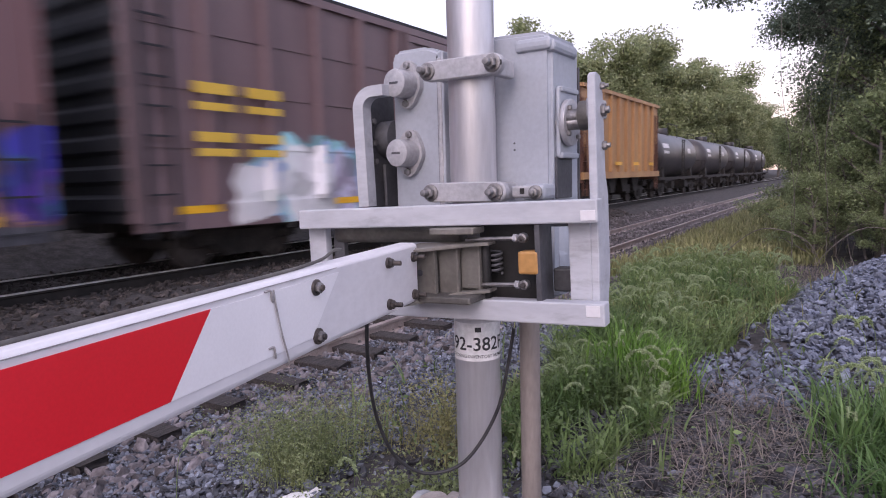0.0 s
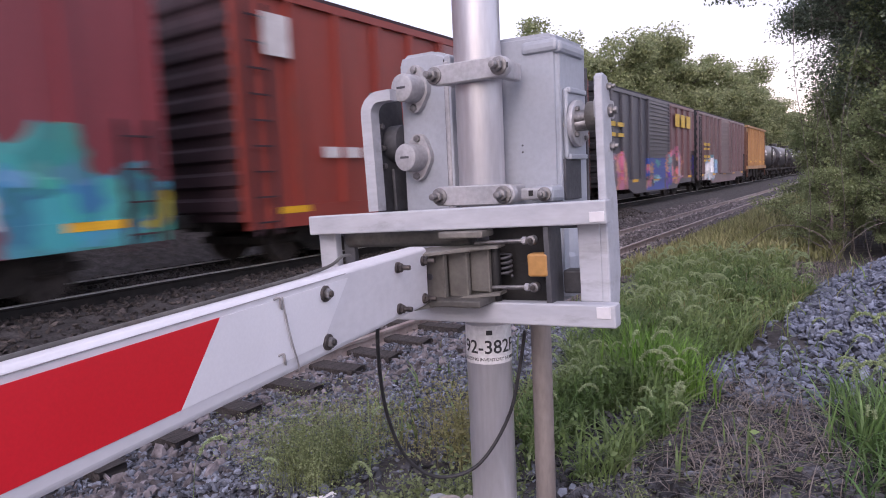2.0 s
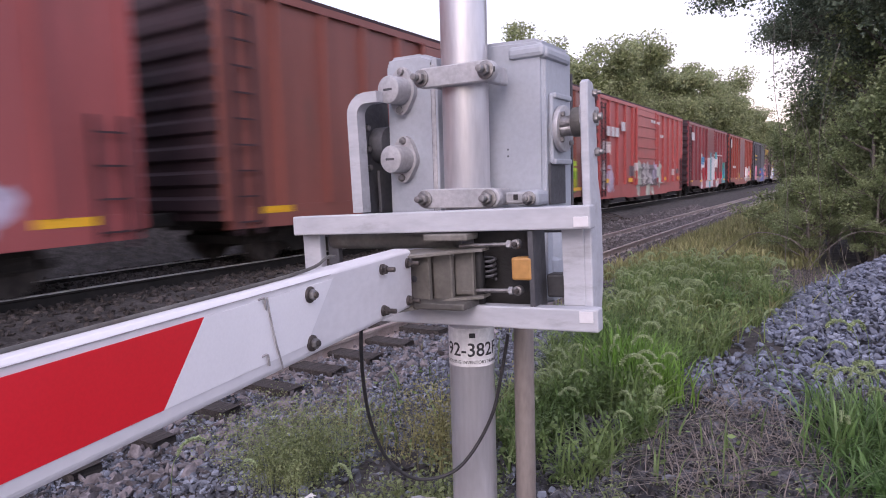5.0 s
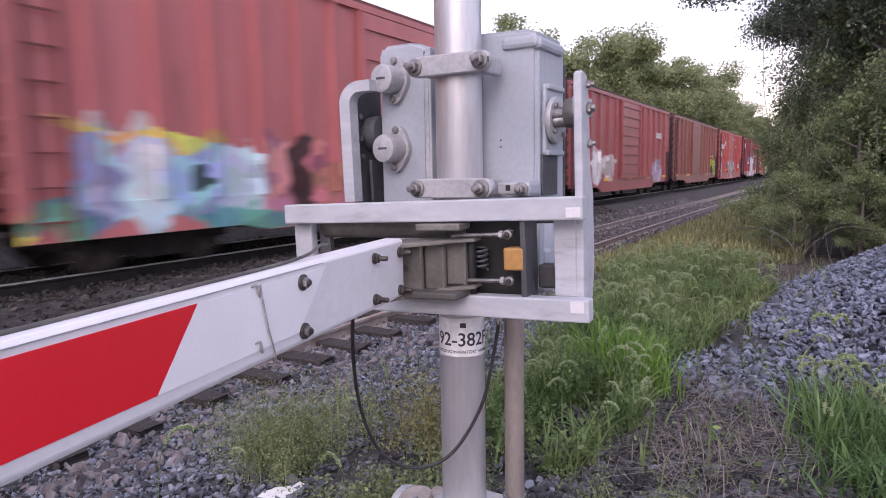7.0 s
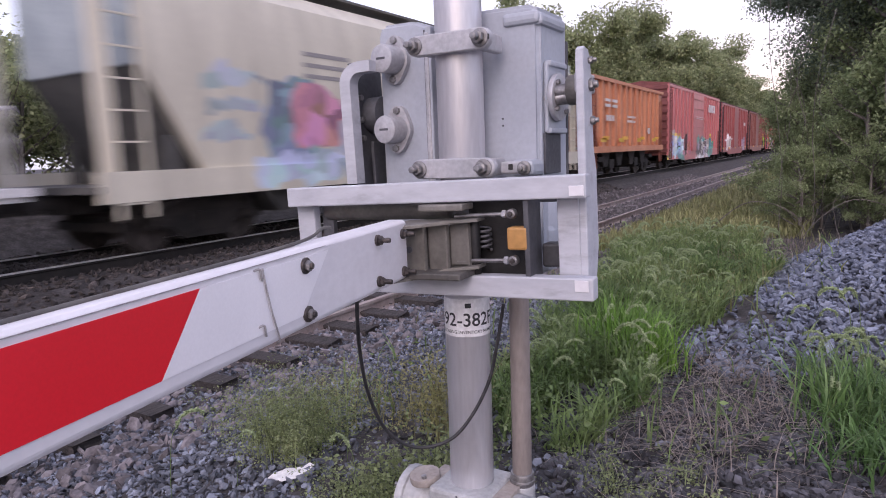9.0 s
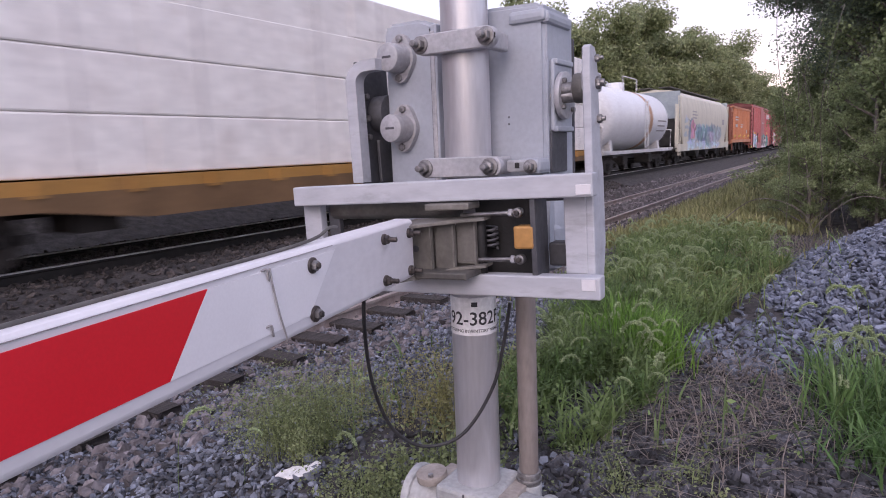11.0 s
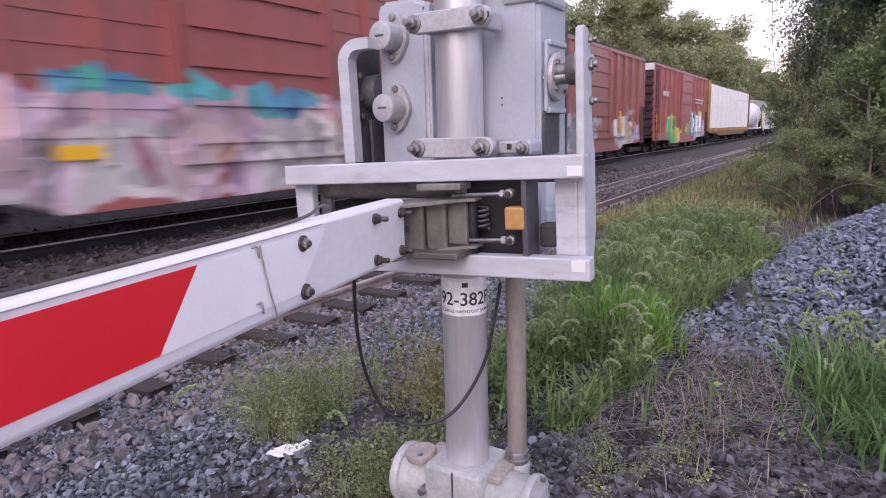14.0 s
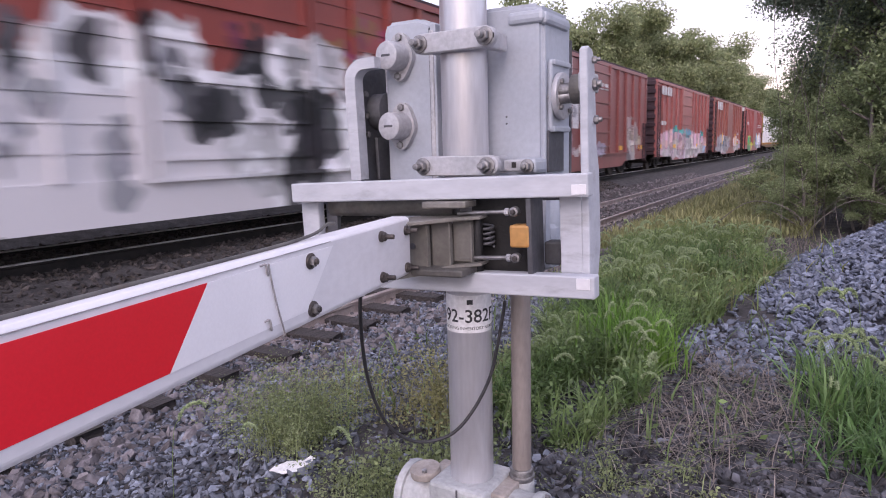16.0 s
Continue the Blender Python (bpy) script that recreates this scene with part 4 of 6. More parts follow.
def ladder(car, x, y0, y1, z0, z1, rungs, material, along="y"):
    bm = bmesh.new()
    add_box(bm, (x, y0, (z0 + z1) / 2), (0.05, 0.06, z1 - z0))
    add_box(bm, (x, y1, (z0 + z1) / 2), (0.05, 0.06, z1 - z0))
    lad = part("ladder", bm, material, car)
    for k in range(rungs):
        z = z0 + (k + 0.5) * (z1 - z0) / rungs
        slab("rung", x - 0.015, x + 0.015, min(y0, y1), max(y0, y1), z - 0.014, z + 0.014, material, lad)


def end_wall(car, L, s, z0, z1, half, material, count):
    """Pressed steel end with horizontal ribs."""
    y = s * L / 2
    verts, faces = [], []
    rows = []
    for k in range(count):
        h = (z1 - z0) / count
        zb = z0 + k * h
        rows += [(zb, 0.0), (zb + h * 0.28, 0.0), (zb + h * 0.42, 0.075), (zb + h * 0.82, 0.075), (zb + h * 0.96, 0.0)]
    rows.append((z1, 0.0))
    for z, d in rows:
        verts += [(-half, y + s * d, z), (half, y + s * d, z)]
    for k in range(len(rows) - 1):
        f = (2 * k, 2 * k + 1, 2 * k + 3, 2 * k + 2)
        faces.append(f if s < 0 else f[::-1])
    mesh_part("end_wall", verts, faces, material, car)


def boxcar(name, front, rear, material, end_material, label, door=(0, 3.2), door_material=None, door_ribs=6, ribs=14, top=5.0, reflect="low", marks=(), lit_end=False, rib_depth=0.10, panel_lines=0, skirt=0.70):
    car, L = new_car(name, front, rear, label, "boxcar")
    hw, z0, eave = 1.55, 0.84, top - 0.28
    running_gear(car, L)
    slab("body", -hw, hw, -L / 2 + 0.02, L / 2 - 0.02, z0, eave, material, car)
    # roof: low gable with cross ribs
    bm = bmesh.new()
    add_prism(bm, [(-hw - 0.05, eave), (hw + 0.05, eave), (hw + 0.05, eave + 0.07), (0, eave + 0.28), (-hw - 0.05, eave + 0.07)], "y", -L / 2, L / 2)
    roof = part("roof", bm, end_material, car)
    slab("roof_rail", hw, hw + 0.07, -L / 2, L / 2, eave - 0.14, eave - 0.002, material, car)
    slab("roof_rail", -hw - 0.07, -hw, -L / 2, L / 2, eave - 0.14, eave - 0.002, material, car)
    # deep side sill between the trucks
    for s in (-1, 1):
        bm = bmesh.new()
        e = L / 2
        add_prism(bm, [(-e, skirt), (-e + 3.5, min(skirt, 0.66)), (-e + 4.1, 0.44), (e - 4.1, 0.44), (e - 3.5, min(skirt, 0.66)), (e, skirt), (e, 1.06), (-e, 1.06)], "x", s * (hw - 0.03), s * (hw + 0.035))
        part("side_sill", bm, material, car)
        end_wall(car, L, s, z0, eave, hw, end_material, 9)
        for q in (-1, 1):
            slab("corner_post", q * hw - 0.05, q * hw + 0.05, s * (L / 2) - 0.07, s * (L / 2) + 0.07, z0, eave, material, car)
    # side posts, near and far
    dc, dw = door
    step = L / (ribs + 1)
    for s in (-1, 1):
        for k in range(1, ribs + 1):
            y = -L / 2 + k * step
            if abs(y - dc) < dw / 2 + 0.15:
                continue
            x0, x1 = sorted((s * hw, s * (hw + rib_depth)))
            slab("side_post", x0, x1, y - 0.055, y + 0.055, 1.06, eave - 0.14, material, car)
        x0, x1 = sorted((s * hw, s * (hw + 0.07)))
        d = slab("door", x0, x1, dc - dw / 2, dc + dw / 2, 1.05, eave - 0.16, door_material or material, car)
        for k in range(door_ribs):
            z = 1.05 + (k + 0.5) * (eave - 1.21) / door_ribs
            x0, x1 = sorted((s * (hw + 0.068), s * (hw + 0.115)))
            slab("door_rib", x0, x1, dc - dw / 2 + 0.06, dc + dw / 2 - 0.06, z - 0.035, z + 0.035, door_material or material, d)
        for q in (-1, 1):
            x0, x1 = sorted((s * (hw + 0.06), s * (hw + 0.13)))
            slab("door_post", x0, x1, dc + q * dw / 2 - 0.05, dc + q * dw / 2 + 0.05, 1.0, eave - 0.1, material, d)
        x0, x1 = sorted((s * (hw + 0.03), s * (hw + 0.12)))
        slab("door_track", x0, x1, dc - dw / 2 - 0.2, dc + dw + 1.2, 1.0, 1.06, material, car)
    for k in range(panel_lines):
        z = 1.06 + (k + 1) * (eave - 1.2) / (panel_lines + 1)
        slab("panel_seam", hw, hw + 0.018, -L / 2, L / 2, z - 0.02, z + 0.02, material, car)
    for q in (-1, 1):
        ladder(car, hw + 0.08, q * (L / 2 - 0.15), q * (L / 2 - 0.6), 0.6, eave - 0.3 if q < 0 else 2.4, 9 if q < 0 else 4, end_material)
    # reflectors and stencils on the near side
    if reflect == "low":
        for y in np.linspace(-L / 2 + 1.0, L / 2 - 1.0, 5):
            slab("reflector", hw + 0.037, hw + 0.041, y - 0.42, y + 0.42, 0.93, 1.05, M_REFLECT, car, "yellow reflective strip")
    elif reflect == "mid":
        for y in np.linspace(-L / 2 + 1.0, L / 2 - 1.0, 5):
            slab("reflector", hw + 0.052, hw + 0.056, y - 0.32, y + 0.32, 1.15, 1.34, M_REFLECT, car, "yellow reflective strip")
    elif reflect == "tall":
        for y in np.linspace(-L / 2 + 0.5, L / 2 - 0.5, 5):
            slab("reflector", hw + 0.052, hw + 0.056, y - 0.14, y + 0.14, 1.25, 2.15, M_REFLECT, car, "upright yellow reflective strip")
    for y0, y1, za, zb, mat_, n in marks:
        for k in range(n):
            a = y0 + (y1 - y0) * (k + 0.1) / n
            b = y0 + (y1 - y0) * (k + 0.85) / n
            slab("stencil", hw + rib_depth + 0.003, hw + rib_depth + 0.006, a, b, za, zb, mat_, car)
    # white strip paints the sunlit rim along the top of each end
    if lit_end:
        for s in (-1, 1):
            slab("lit_end_rim", -hw, hw, s * L / 2 - 0.09, s * L / 2 + 0.09, eave - 0.35, eave - 0.01, M_WHITEMARK, car, "end rim painted white for the low sun's glow")
    return car


def open_hopper(name, front, rear, material, dark, label, top=4.0, ribs=12, marks=()):
    car, L = new_car(name, front, rear, label, "hopper car")
    hw = 1.53
    running_gear(car, L, 1.75)
    e = L / 2
    for s in (-1, 1):
        bm = bmesh.new()
        add_prism(bm, [(-e + 1.15, 1.42), (e - 1.15, 1.42), (e - 0.12, 2.9), (e, top), (-e, top), (-e + 0.12, 2.9)], "x", s * (hw - 0.06), s * hw)
        part("side_sheet", bm, material, car)
        x0, x1 = sorted((s * (hw - 0.1), s * (hw + 0.12)))
        slab("top_rail", x0, x1, -e, e, top - 0.02, top + 0.12, material, car)
        slab("side_sill", x0, x1, -e, e, 1.18, 1.44, material, car)
        for k in range(ribs):
            y = -e + 1.2 + k * (L - 2.4) / (ribs - 1)
            x0, x1 = sorted((s * hw, s * (hw + 0.13)))
            slab("side_post", x0, x1, y - 0.06, y + 0.06, 1.43, top, material, car)
        # slope sheet and end frame
        mesh_part("slope_sheet", [(-hw + 0.06, s * e, top), (hw - 0.06, s * e, top), (hw - 0.06, s * (e - 2.6), 1.3), (-hw + 0.06, s * (e - 2.6), 1.3),
                                  (-hw + 0.06, s * (e - 0.06), top), (hw - 0.06, s * (e - 0.06), top), (hw - 0.06, s * (e - 2.66), 1.3), (-hw + 0.06, s * (e - 2.66), 1.3)],
                  BOX_FACES, dark, car)
        for q in (-1, 1):
            slab("end_post", q * (hw - 0.08) - 0.08, q * (hw - 0.08) + 0.08, s * e - 0.09, s * e + 0.06, 1.1, top, dark, car)
        for x in (-0.5, 0.5):
            slab("end_post", x - 0.06, x + 0.06, s * e - 0.06, s * e + 0.04, 1.1, top, dark, car)
        slab("end_beam", -hw, hw, s * e - 0.12, s * e + 0.12, 1.05, 1.35, dark, car)
        ladder(car, hw + 0.04, s * (e - 0.1), s * (e - 0.55), 0.55, top - 0.4, 7, dark)
    for k in range(4):
        y = -e + 2.9 + k * (L - 5.8) / 3
        bm = bmesh.new()
        add_prism(bm, [(y - 0.75, 1.45), (y + 0.75, 1.45), (y + 0.28, 0.55), (y - 0.28, 0.55)], "x", -1.25, 1.25)
        part("hopper_bay", bm, M_TRUCK, car)
    slab("interior_floor", -hw + 0.08, hw - 0.08, -e + 0.3, e - 0.3, top - 0.75, top - 0.6, M_TRUCK, car, "dark load inside")
    for y in np.linspace(-e + 1.6, e - 1.6, 4):
        slab("reflector", hw + 0.132, hw + 0.136, y - 0.42, y + 0.42, 1.72, 1.86, M_REFLECT, car, "yellow reflective strip")
    for y0, y1, za, zb, mat_, n in marks:
        for k in range(n):
            a = y0 + (y1 - y0) * (k + 0.1) / n
            slab("stencil", hw + 0.132, hw + 0.136, a, a + (y1 - y0) / n * 0.75, za, zb, mat_, car)
    return car


def covered_hopper(name, front, rear, material, dark, label, top=4.65):
    car, L = new_car(name, front, rear, label, "covered hopper")
    running_gear(car, L, 2.0)
    e = L / 2
    # end sheet tinted blue-grey for the bluish light that falls on it
    end_paint = paint("sky_lit_end_sheet", (0.24, 0.28, 0.30), (0.34, 0.38, 0.40), 1.5, 0.6, 0, 0.1, 20)
    prof = [(-1.5, 1.22), (-1.56, 2.2), (-1.56, 3.5), (-1.42, 4.1), (-0.95, 4.45), (0, 4.55), (0.95, 4.45), (1.42, 4.1), (1.56, 3.5), (1.56, 2.2), (1.5, 1.22)]
    bm = bmesh.new()
    bm_lo = []
    for i, (yo, zlow) in enumerate(((-e + 0.75, 2.85), (-e + 1.75, 1.25), (e - 1.75, 1.25), (e - 0.75, 2.85))):
        ring = [bm.verts.new((x, yo, max(z, zlow))) for x, z in prof]
        bm_lo.append(ring)
    for i in range(3):
        for k in range(len(prof) - 1):
            bm.faces.new((bm_lo[i][k], bm_lo[i][k + 1], bm_lo[i + 1][k + 1], bm_lo[i + 1][k]))
    for i in range(3):
        bm.faces.new((bm_lo[i][0], bm_lo[i + 1][0], bm_lo[i + 1][-1], bm_lo[i][-1]))
    bm.faces.new(bm_lo[0])
    bm.faces.new(bm_lo[-1])
    bmesh.ops.recalc_face_normals(bm, faces=bm.faces)
    body = part("body", bm, material, car)
    body.data.shade_smooth()
    body.data.set_sharp_from_angle(angle=radians(28))
    for s in (-1, 1):
        bm = bmesh.new()
        add_prism(bm, [(-e, 0.84), (e, 0.84), (e, 1.28), (-e, 1.28)], "x", s * 1.42, s * 1.55)
        part("side_sill", bm, material, car)
        slab("end_wall", -1.5, 1.5, s * (e - 0.72) - 0.03, s * (e - 0.72) + 0.03, 2.8, 4.4, end_paint, car, "end sheet with bluish light in its colour")
        mesh_part("end_slope", [(-1.45, s * (e - 0.70), 2.85), (1.45, s * (e - 0.70), 2.85), (1.45, s * (e - 1.65), 1.2), (-1.45, s * (e - 1.65), 1.2)], [(0, 1, 2, 3)], dark, car)
        slab("end_platform", -1.5, 1.5, s * e - 0.5 - 0.45 * s, s * e + 0.5 - 0.45 * s, 0.98, 1.08, dark, car)
        for q in (-1, 1):
            slab("end_post", q * 1.42 - 0.07, q * 1.42 + 0.07, s * (e - 0.2) - 0.09, s * (e - 0.2) + 0.09, 1.08, 3.6, material, car)
            slab("end_brace", q * 1.3 - 0.06, q * 1.3 + 0.06, s * (e - 1.3) - 0.1, s * (e - 1.3) + 0.1, 1.08, 1.8, dark, car)
        ladder(car, 1.52, s * (e - 0.25), s * (e - 0.75), 0.6, 4.1, 8, material)
        slab("roof_walk", s * 0.6 - 0.35, s * 0.6 + 0.35, -e + 0.6, e - 0.6, top - 0.02, top + 0.03, M_STEEL, car)
    for k in range(4):
        y = -e + 4.0 + k * (L - 8) / 3
        bm = bmesh.new()
        add_prism(bm, [(y - 1.4, 1.4), (y + 1.4, 1.4), (y + 0.35, 0.42), (y - 0.35, 0.42)], "x", -1.2, 1.2)
        part("hopper_bay", bm, dark, car)
    for y0, y1, z0, z1 in ((-e + 4.1, -e + 5.4, 3.25, 3.33), (-e + 4.1, -e + 5.7, 3.05, 3.13), (-e + 4.1, -e + 5.5, 2.85, 2.93), (e - 3.4, e - 2.5, 2.6, 3.0)):
        slab("stencil", 1.562, 1.566, y0, y1, z0, z1, M_WIRE, car)
    return car


def tank_car(name, front, rear, material, frame_material, label, radius=1.35, centre=2.42, band=None, marks=()):
    car, L = new_car(name, front, rear, label, "tank car")
    running_gear(car, L, 1.75)
    e = L / 2 - 0.75
    rows = [(-e, 0.02), (-e + 0.06, 0.5), (-e + 0.2, 0.8), (-e + 0.42, 0.95), (-e + 0.7, 1.0), (e - 0.7, 1.0), (e - 0.42, 0.95), (e - 0.2, 0.8), (e - 0.06, 0.5), (e, 0.02)]
    seg = 40
    verts = [(radius * r * math.cos(2 * math.pi * k / seg), y, centre + radius * r * math.sin(2 * math.pi * k / seg)) for y, r in rows for k in range(seg)]
    faces = [(i * seg + k, (i + 1) * seg + k, (i + 1) * seg + (k + 1) % seg, i * seg + (k + 1) % seg) for i in range(len(rows) - 1) for k in range(seg)]
    mesh_part("tank", verts, faces, material, car, "", True)
    slab("frame_sill", -1.4, -1.25, -L / 2, L / 2, 0.95, 1.1, frame_material, car)
    slab("frame_sill", 1.25, 1.4, -L / 2, L / 2, 0.95, 1.1, frame_material, car)
    rounded_cyl("dome", (0, 0, centre + radius - 0.1), (0, 0, centre + radius + 0.32), 0.45, material, car, 24, 0.03)
    for s in (-1, 1):
        slab("end_platform", -1.45, 1.45, s * L / 2 - 0.5 - 0.4 * s, s * L / 2 + 0.5 - 0.4 * s, 1.02, 1.12, frame_material, car)
        tube("end_rail", [(1.35, s * (L / 2 - 0.1), 1.1), (1.35, s * (L / 2 - 0.1), 2.0), (1.3, s * (L / 2 - 0.1), 2.12), (0.3, s * (L / 2 - 0.1), 2.14), (-1.3, s * (L / 2 - 0.1), 2.12), (-1.35, s * (L / 2 - 0.1), 1.1)], 0.025, frame_material, car, "", 8, 3)
        bm = bmesh.new()
        add_prism(bm, [(-1.15, 1.05), (1.15, 1.05), (1.05, 1.9), (0.8, 1.55), (0, 1.3), (-0.8, 1.55), (-1.05, 1.9)], "y", s * (L / 2 - 2.0) - 0.18, s * (L / 2 - 2.0) + 0.18)
        part("saddle", bm, frame_material, car)
        slab("handrail", s * 0.75 - 0.02, s * 0.75 + 0.02, -1.2, 1.2, centre + radius + 0.5, centre + radius + 0.54, frame_material, car)
        for y in (-1.2, 1.2):
            slab("rail_post", s * 0.75 - 0.02, s * 0.75 + 0.02, y - 0.02, y + 0.02, centre + radius - 0.2, centre + radius + 0.5, frame_material, car)
    ladder(car, radius + 0.1, -0.25, 0.25, 1.1, centre + 0.9, 6, frame_material)
    if band:
        verts = [((radius + d) * math.cos(2 * math.pi * k / seg), y, centre + (radius + d) * math.sin(2 * math.pi * k / seg)) for d, y in ((0.002, 1.0), (0.006, 1.02), (0.006, 1.6), (0.002, 1.62)) for k in range(seg)]
        mesh_part("band", verts, [(i * seg + k, (i + 1) * seg + k, (i + 1) * seg + (k + 1) % seg, i * seg + (k + 1) % seg) for i in range(3) for k in range(seg)], band, car, "rust-brown band", True)
    for y0, y1, z0, z1, mat_ in marks:
        ca = []
        for i in range(5):
            z = z0 + (z1 - z0) * i / 4
            x = math.sqrt(max(0.01, (radius + 0.006) ** 2 - (z - centre) ** 2))
            ca += [(x, y0, z), (x, y1, z)]
        mesh_part("stencil", ca, [(2 * i, 2 * i + 1, 2 * i + 3, 2 * i + 2) for i in range(4)], mat_, car)
    return car


def centerbeam(name, front, rear, material, dark, wrap, label):
    car, L = new_car(name, front, rear, label, "flat car")
    running_gear(car, L, 2.2)
    e = L / 2
    slab("deck", -1.5, 1.5, -e, e, 1.0, 1.2, material, car)
    for s in (-1, 1):
        bm = bmesh.new()
        add_prism(bm, [(-e, 0.86), (-e + 3.5, 0.8), (-e + 5, 0.6), (e - 5, 0.6), (e - 3.5, 0.8), (e, 0.86), (e, 1.02), (-e, 1.02)], "x", s * 1.42, s * 1.52)
        part("side_sill", bm, dark, car)
        bulk = slab("bulkhead", -1.5, 1.5, s * e - 0.14 * (1 + s) / 1, s * e + 0.14 * (1 - s) / 1, 1.2, 4.75, dark, car, "brown steel bulkhead")
        for z in np.linspace(1.5, 4.5, 6):
            y0, y1 = sorted((s * e, s * (e + 0.1)))
            slab("bulkhead_rib", -1.48, 1.48, y0, y1, z - 0.06, z + 0.06, dark, bulk)
        for q in (-1, 1):
            y0, y1 = sorted((s * e, s * (e + 0.12)))
            slab("bulkhead_post", q * 1.44 - 0.07, q * 1.44 + 0.07, y0, y1, 1.2, 4.75, material, bulk)
    for k in range(18):
        y = -e + 0.7 + k * (L - 1.4) / 17
        slab("stake_pocket", 1.5, 1.56, y - 0.08, y + 0.08, 0.98, 1.2, material, car)
    load = tagged(empty("wrapped_lumber_load"), "white-wrapped lumber bundles stacked on the flat car", "lumber load")
    TRAIN.append((load, (front + rear) / 2))
    rng = random.Random(7)
    n = 5
    w = (L - 1.0) / n
    for s in (-1, 1):
        for k in range(n):
            for j in range(4):
                h = 0.84
                y = -e + 0.5 + (k + 0.5) * w
                zz = 1.22 + (j + 0.5) * (h + 0.004) + (rng.uniform(-0.05, 0.06) if j == 3 else 0.0)
                bm = add_box(bmesh.new(), (s * 0.72, y, zz), (1.38 + rng.uniform(-0.012, 0.012), w - 0.02, h), 0.03)
                b = part("lumber_pack", bm, wrap, load)
                for q in (-0.3, 0.28):
                    slab("strap", s * 0.72 + s * 0.69 - 0.004, s * 0.72 + s * 0.69 + 0.012, y + q * w - 0.03, y + q * w + 0.03, zz - h / 2 + 0.02, zz + h / 2 - 0.02, M_WHITEMARK, b)
    return car


def make_train():
    umber_spray = [(-6.1, -3.1, 0.7, 2.1, "sky_blue", 0.5), (-6.4, -5.6, 0.8, 1.7, "white", 0.5), (-5.3, -4.1, 0.7, 2.0, "white", 0.4), (-4.1, -3.3, 0.8, 1.8, "lilac", 0.5)]
    orange_spray = [(2.6, 3.6, 0.7, 2.0, "white", 0.35), (3.6, 4.4, 0.7, 2.0, "chalk", 0.4), (4.5, 6.0, 0.4, 1.9, "chalk", 0.5), (5.0, 5.6, 0.8, 1.7, "pink", 0.6), (4.6, 5.1, 0.4, 1.2, "ochre", 0.5), (-2.6, -2.3, 1.4, 2.5, "white", 0.5), (-2.4, -1.6, 0.8, 1.5, "ochre", 0.7), (1.9, 2.7, 0.8, 1.9, "white", 0.4), (2.8, 3.7, 0.8, 2.0, "white", 0.4), (-1.4, -0.6, 1.6, 1.9, "chalk", 0.5), (0.1, 1.6, 1.7, 2.0, "chalk", 0.5), (6.1, 6.7, 0.8, 1.9, "ochre", 0.8)]
    maroon_spray_a = [(5.4, 6.4, 0.5, 2.0, "teal", 0.5), (6.3, 7.8, 0.5, 1.7, "teal", 0.6), (5.8, 6.5, 1.6, 1.9, "white", 0.35), (5.4, 5.8, 1.4, 1.7, "white", 0.4), (7.2, 7.5, 0.9, 1.5, "gold", 0.2), (0.2, 1.4, 0.8, 2.7, "white", 0.12), (1.4, 5.3, 2.8, 2.9, "white", 0.04), (5.0, 5.3, 1.0, 2.9, "white", 0.06), (1.3, 2.5, 1.6, 2.7, "umber", 0.1), (3.7, 5.1, 1.5, 2.7, "umber", 0.1), (1.3, 2.5, 0.7, 1.6, "red", 0.1), (3.7, 5.0, 0.6, 1.6, "red", 0.1)]
    maroon_spray_b = [(2.4, 3.6, 1.9, 2.7, "white", 0.15), (2.4, 3.3, 2.5, 3.1, "teal", 0.3), (2.6, 3.8, 0.4, 1.2, "white", 0.2), (0.2, 0.4, 0.7, 1.4, "teal", 0.3), (5.3, 6.6, 0.8, 2.2, "teal", 0.4), (-3.3, -2.6, 2.0, 2.6, "teal", 0.3), (-3.3, -2.7, 2.5, 2.7, "white", 0.2), (-3.1, -2.3, 1.8, 2.2, "white", 0.3), (-3.3, -2.7, 0.4, 1.4, "white", 0.3), (-2.7, -1.4, 0.5, 1.9, "red", 0.1), (-1.5, 1.5, 0.5, 2.6, "white", 0.12), (-0.2, 0.4, 0.4, 3.0, "teal", 0.15)]
    bright_spray = [(-3.4, -2.7, 1.4, 1.9, "slate", 0.1), (6.2, 6.8, 1.5, 1.8, "slate", 0.1), (5.1, 5.5, 1.4, 1.8, "chalk", 0.5), (-2.3, -1.6, 0.5, 2.1, "pale_green", 0.25), (-1.6, 1.6, 0.9, 2.0, "slate", 0.15), (-1.2, -0.7, 1.0, 2.0, "chalk", 0.25), (-0.6, -0.1, 1.4, 2.0, "chalk", 0.25), (-0.2, 0.5, 1.0, 1.5, "chalk", 0.3), (0.6, 1.6, 1.3, 2.0, "lilac", 0.4), (1.7, 2.6, 0.8, 2.2, "pale_green", 0.3), (-0.5, 0.3, 0.4, 0.9, "pale_green", 0.35), (0.5, 1.1, 0.4, 0.9, "pale_green", 0.3), (-2.6, -2.2, 1.7, 1.9, "white", 0.4), (-7.4, -6.8, 0.9, 2.0, "white", 0.5), (-6.7, -5.8, 0.8, 1.8, "lilac", 0.5), (-7.3, -6.1, 2.4, 2.9, "chalk", 0.6)]
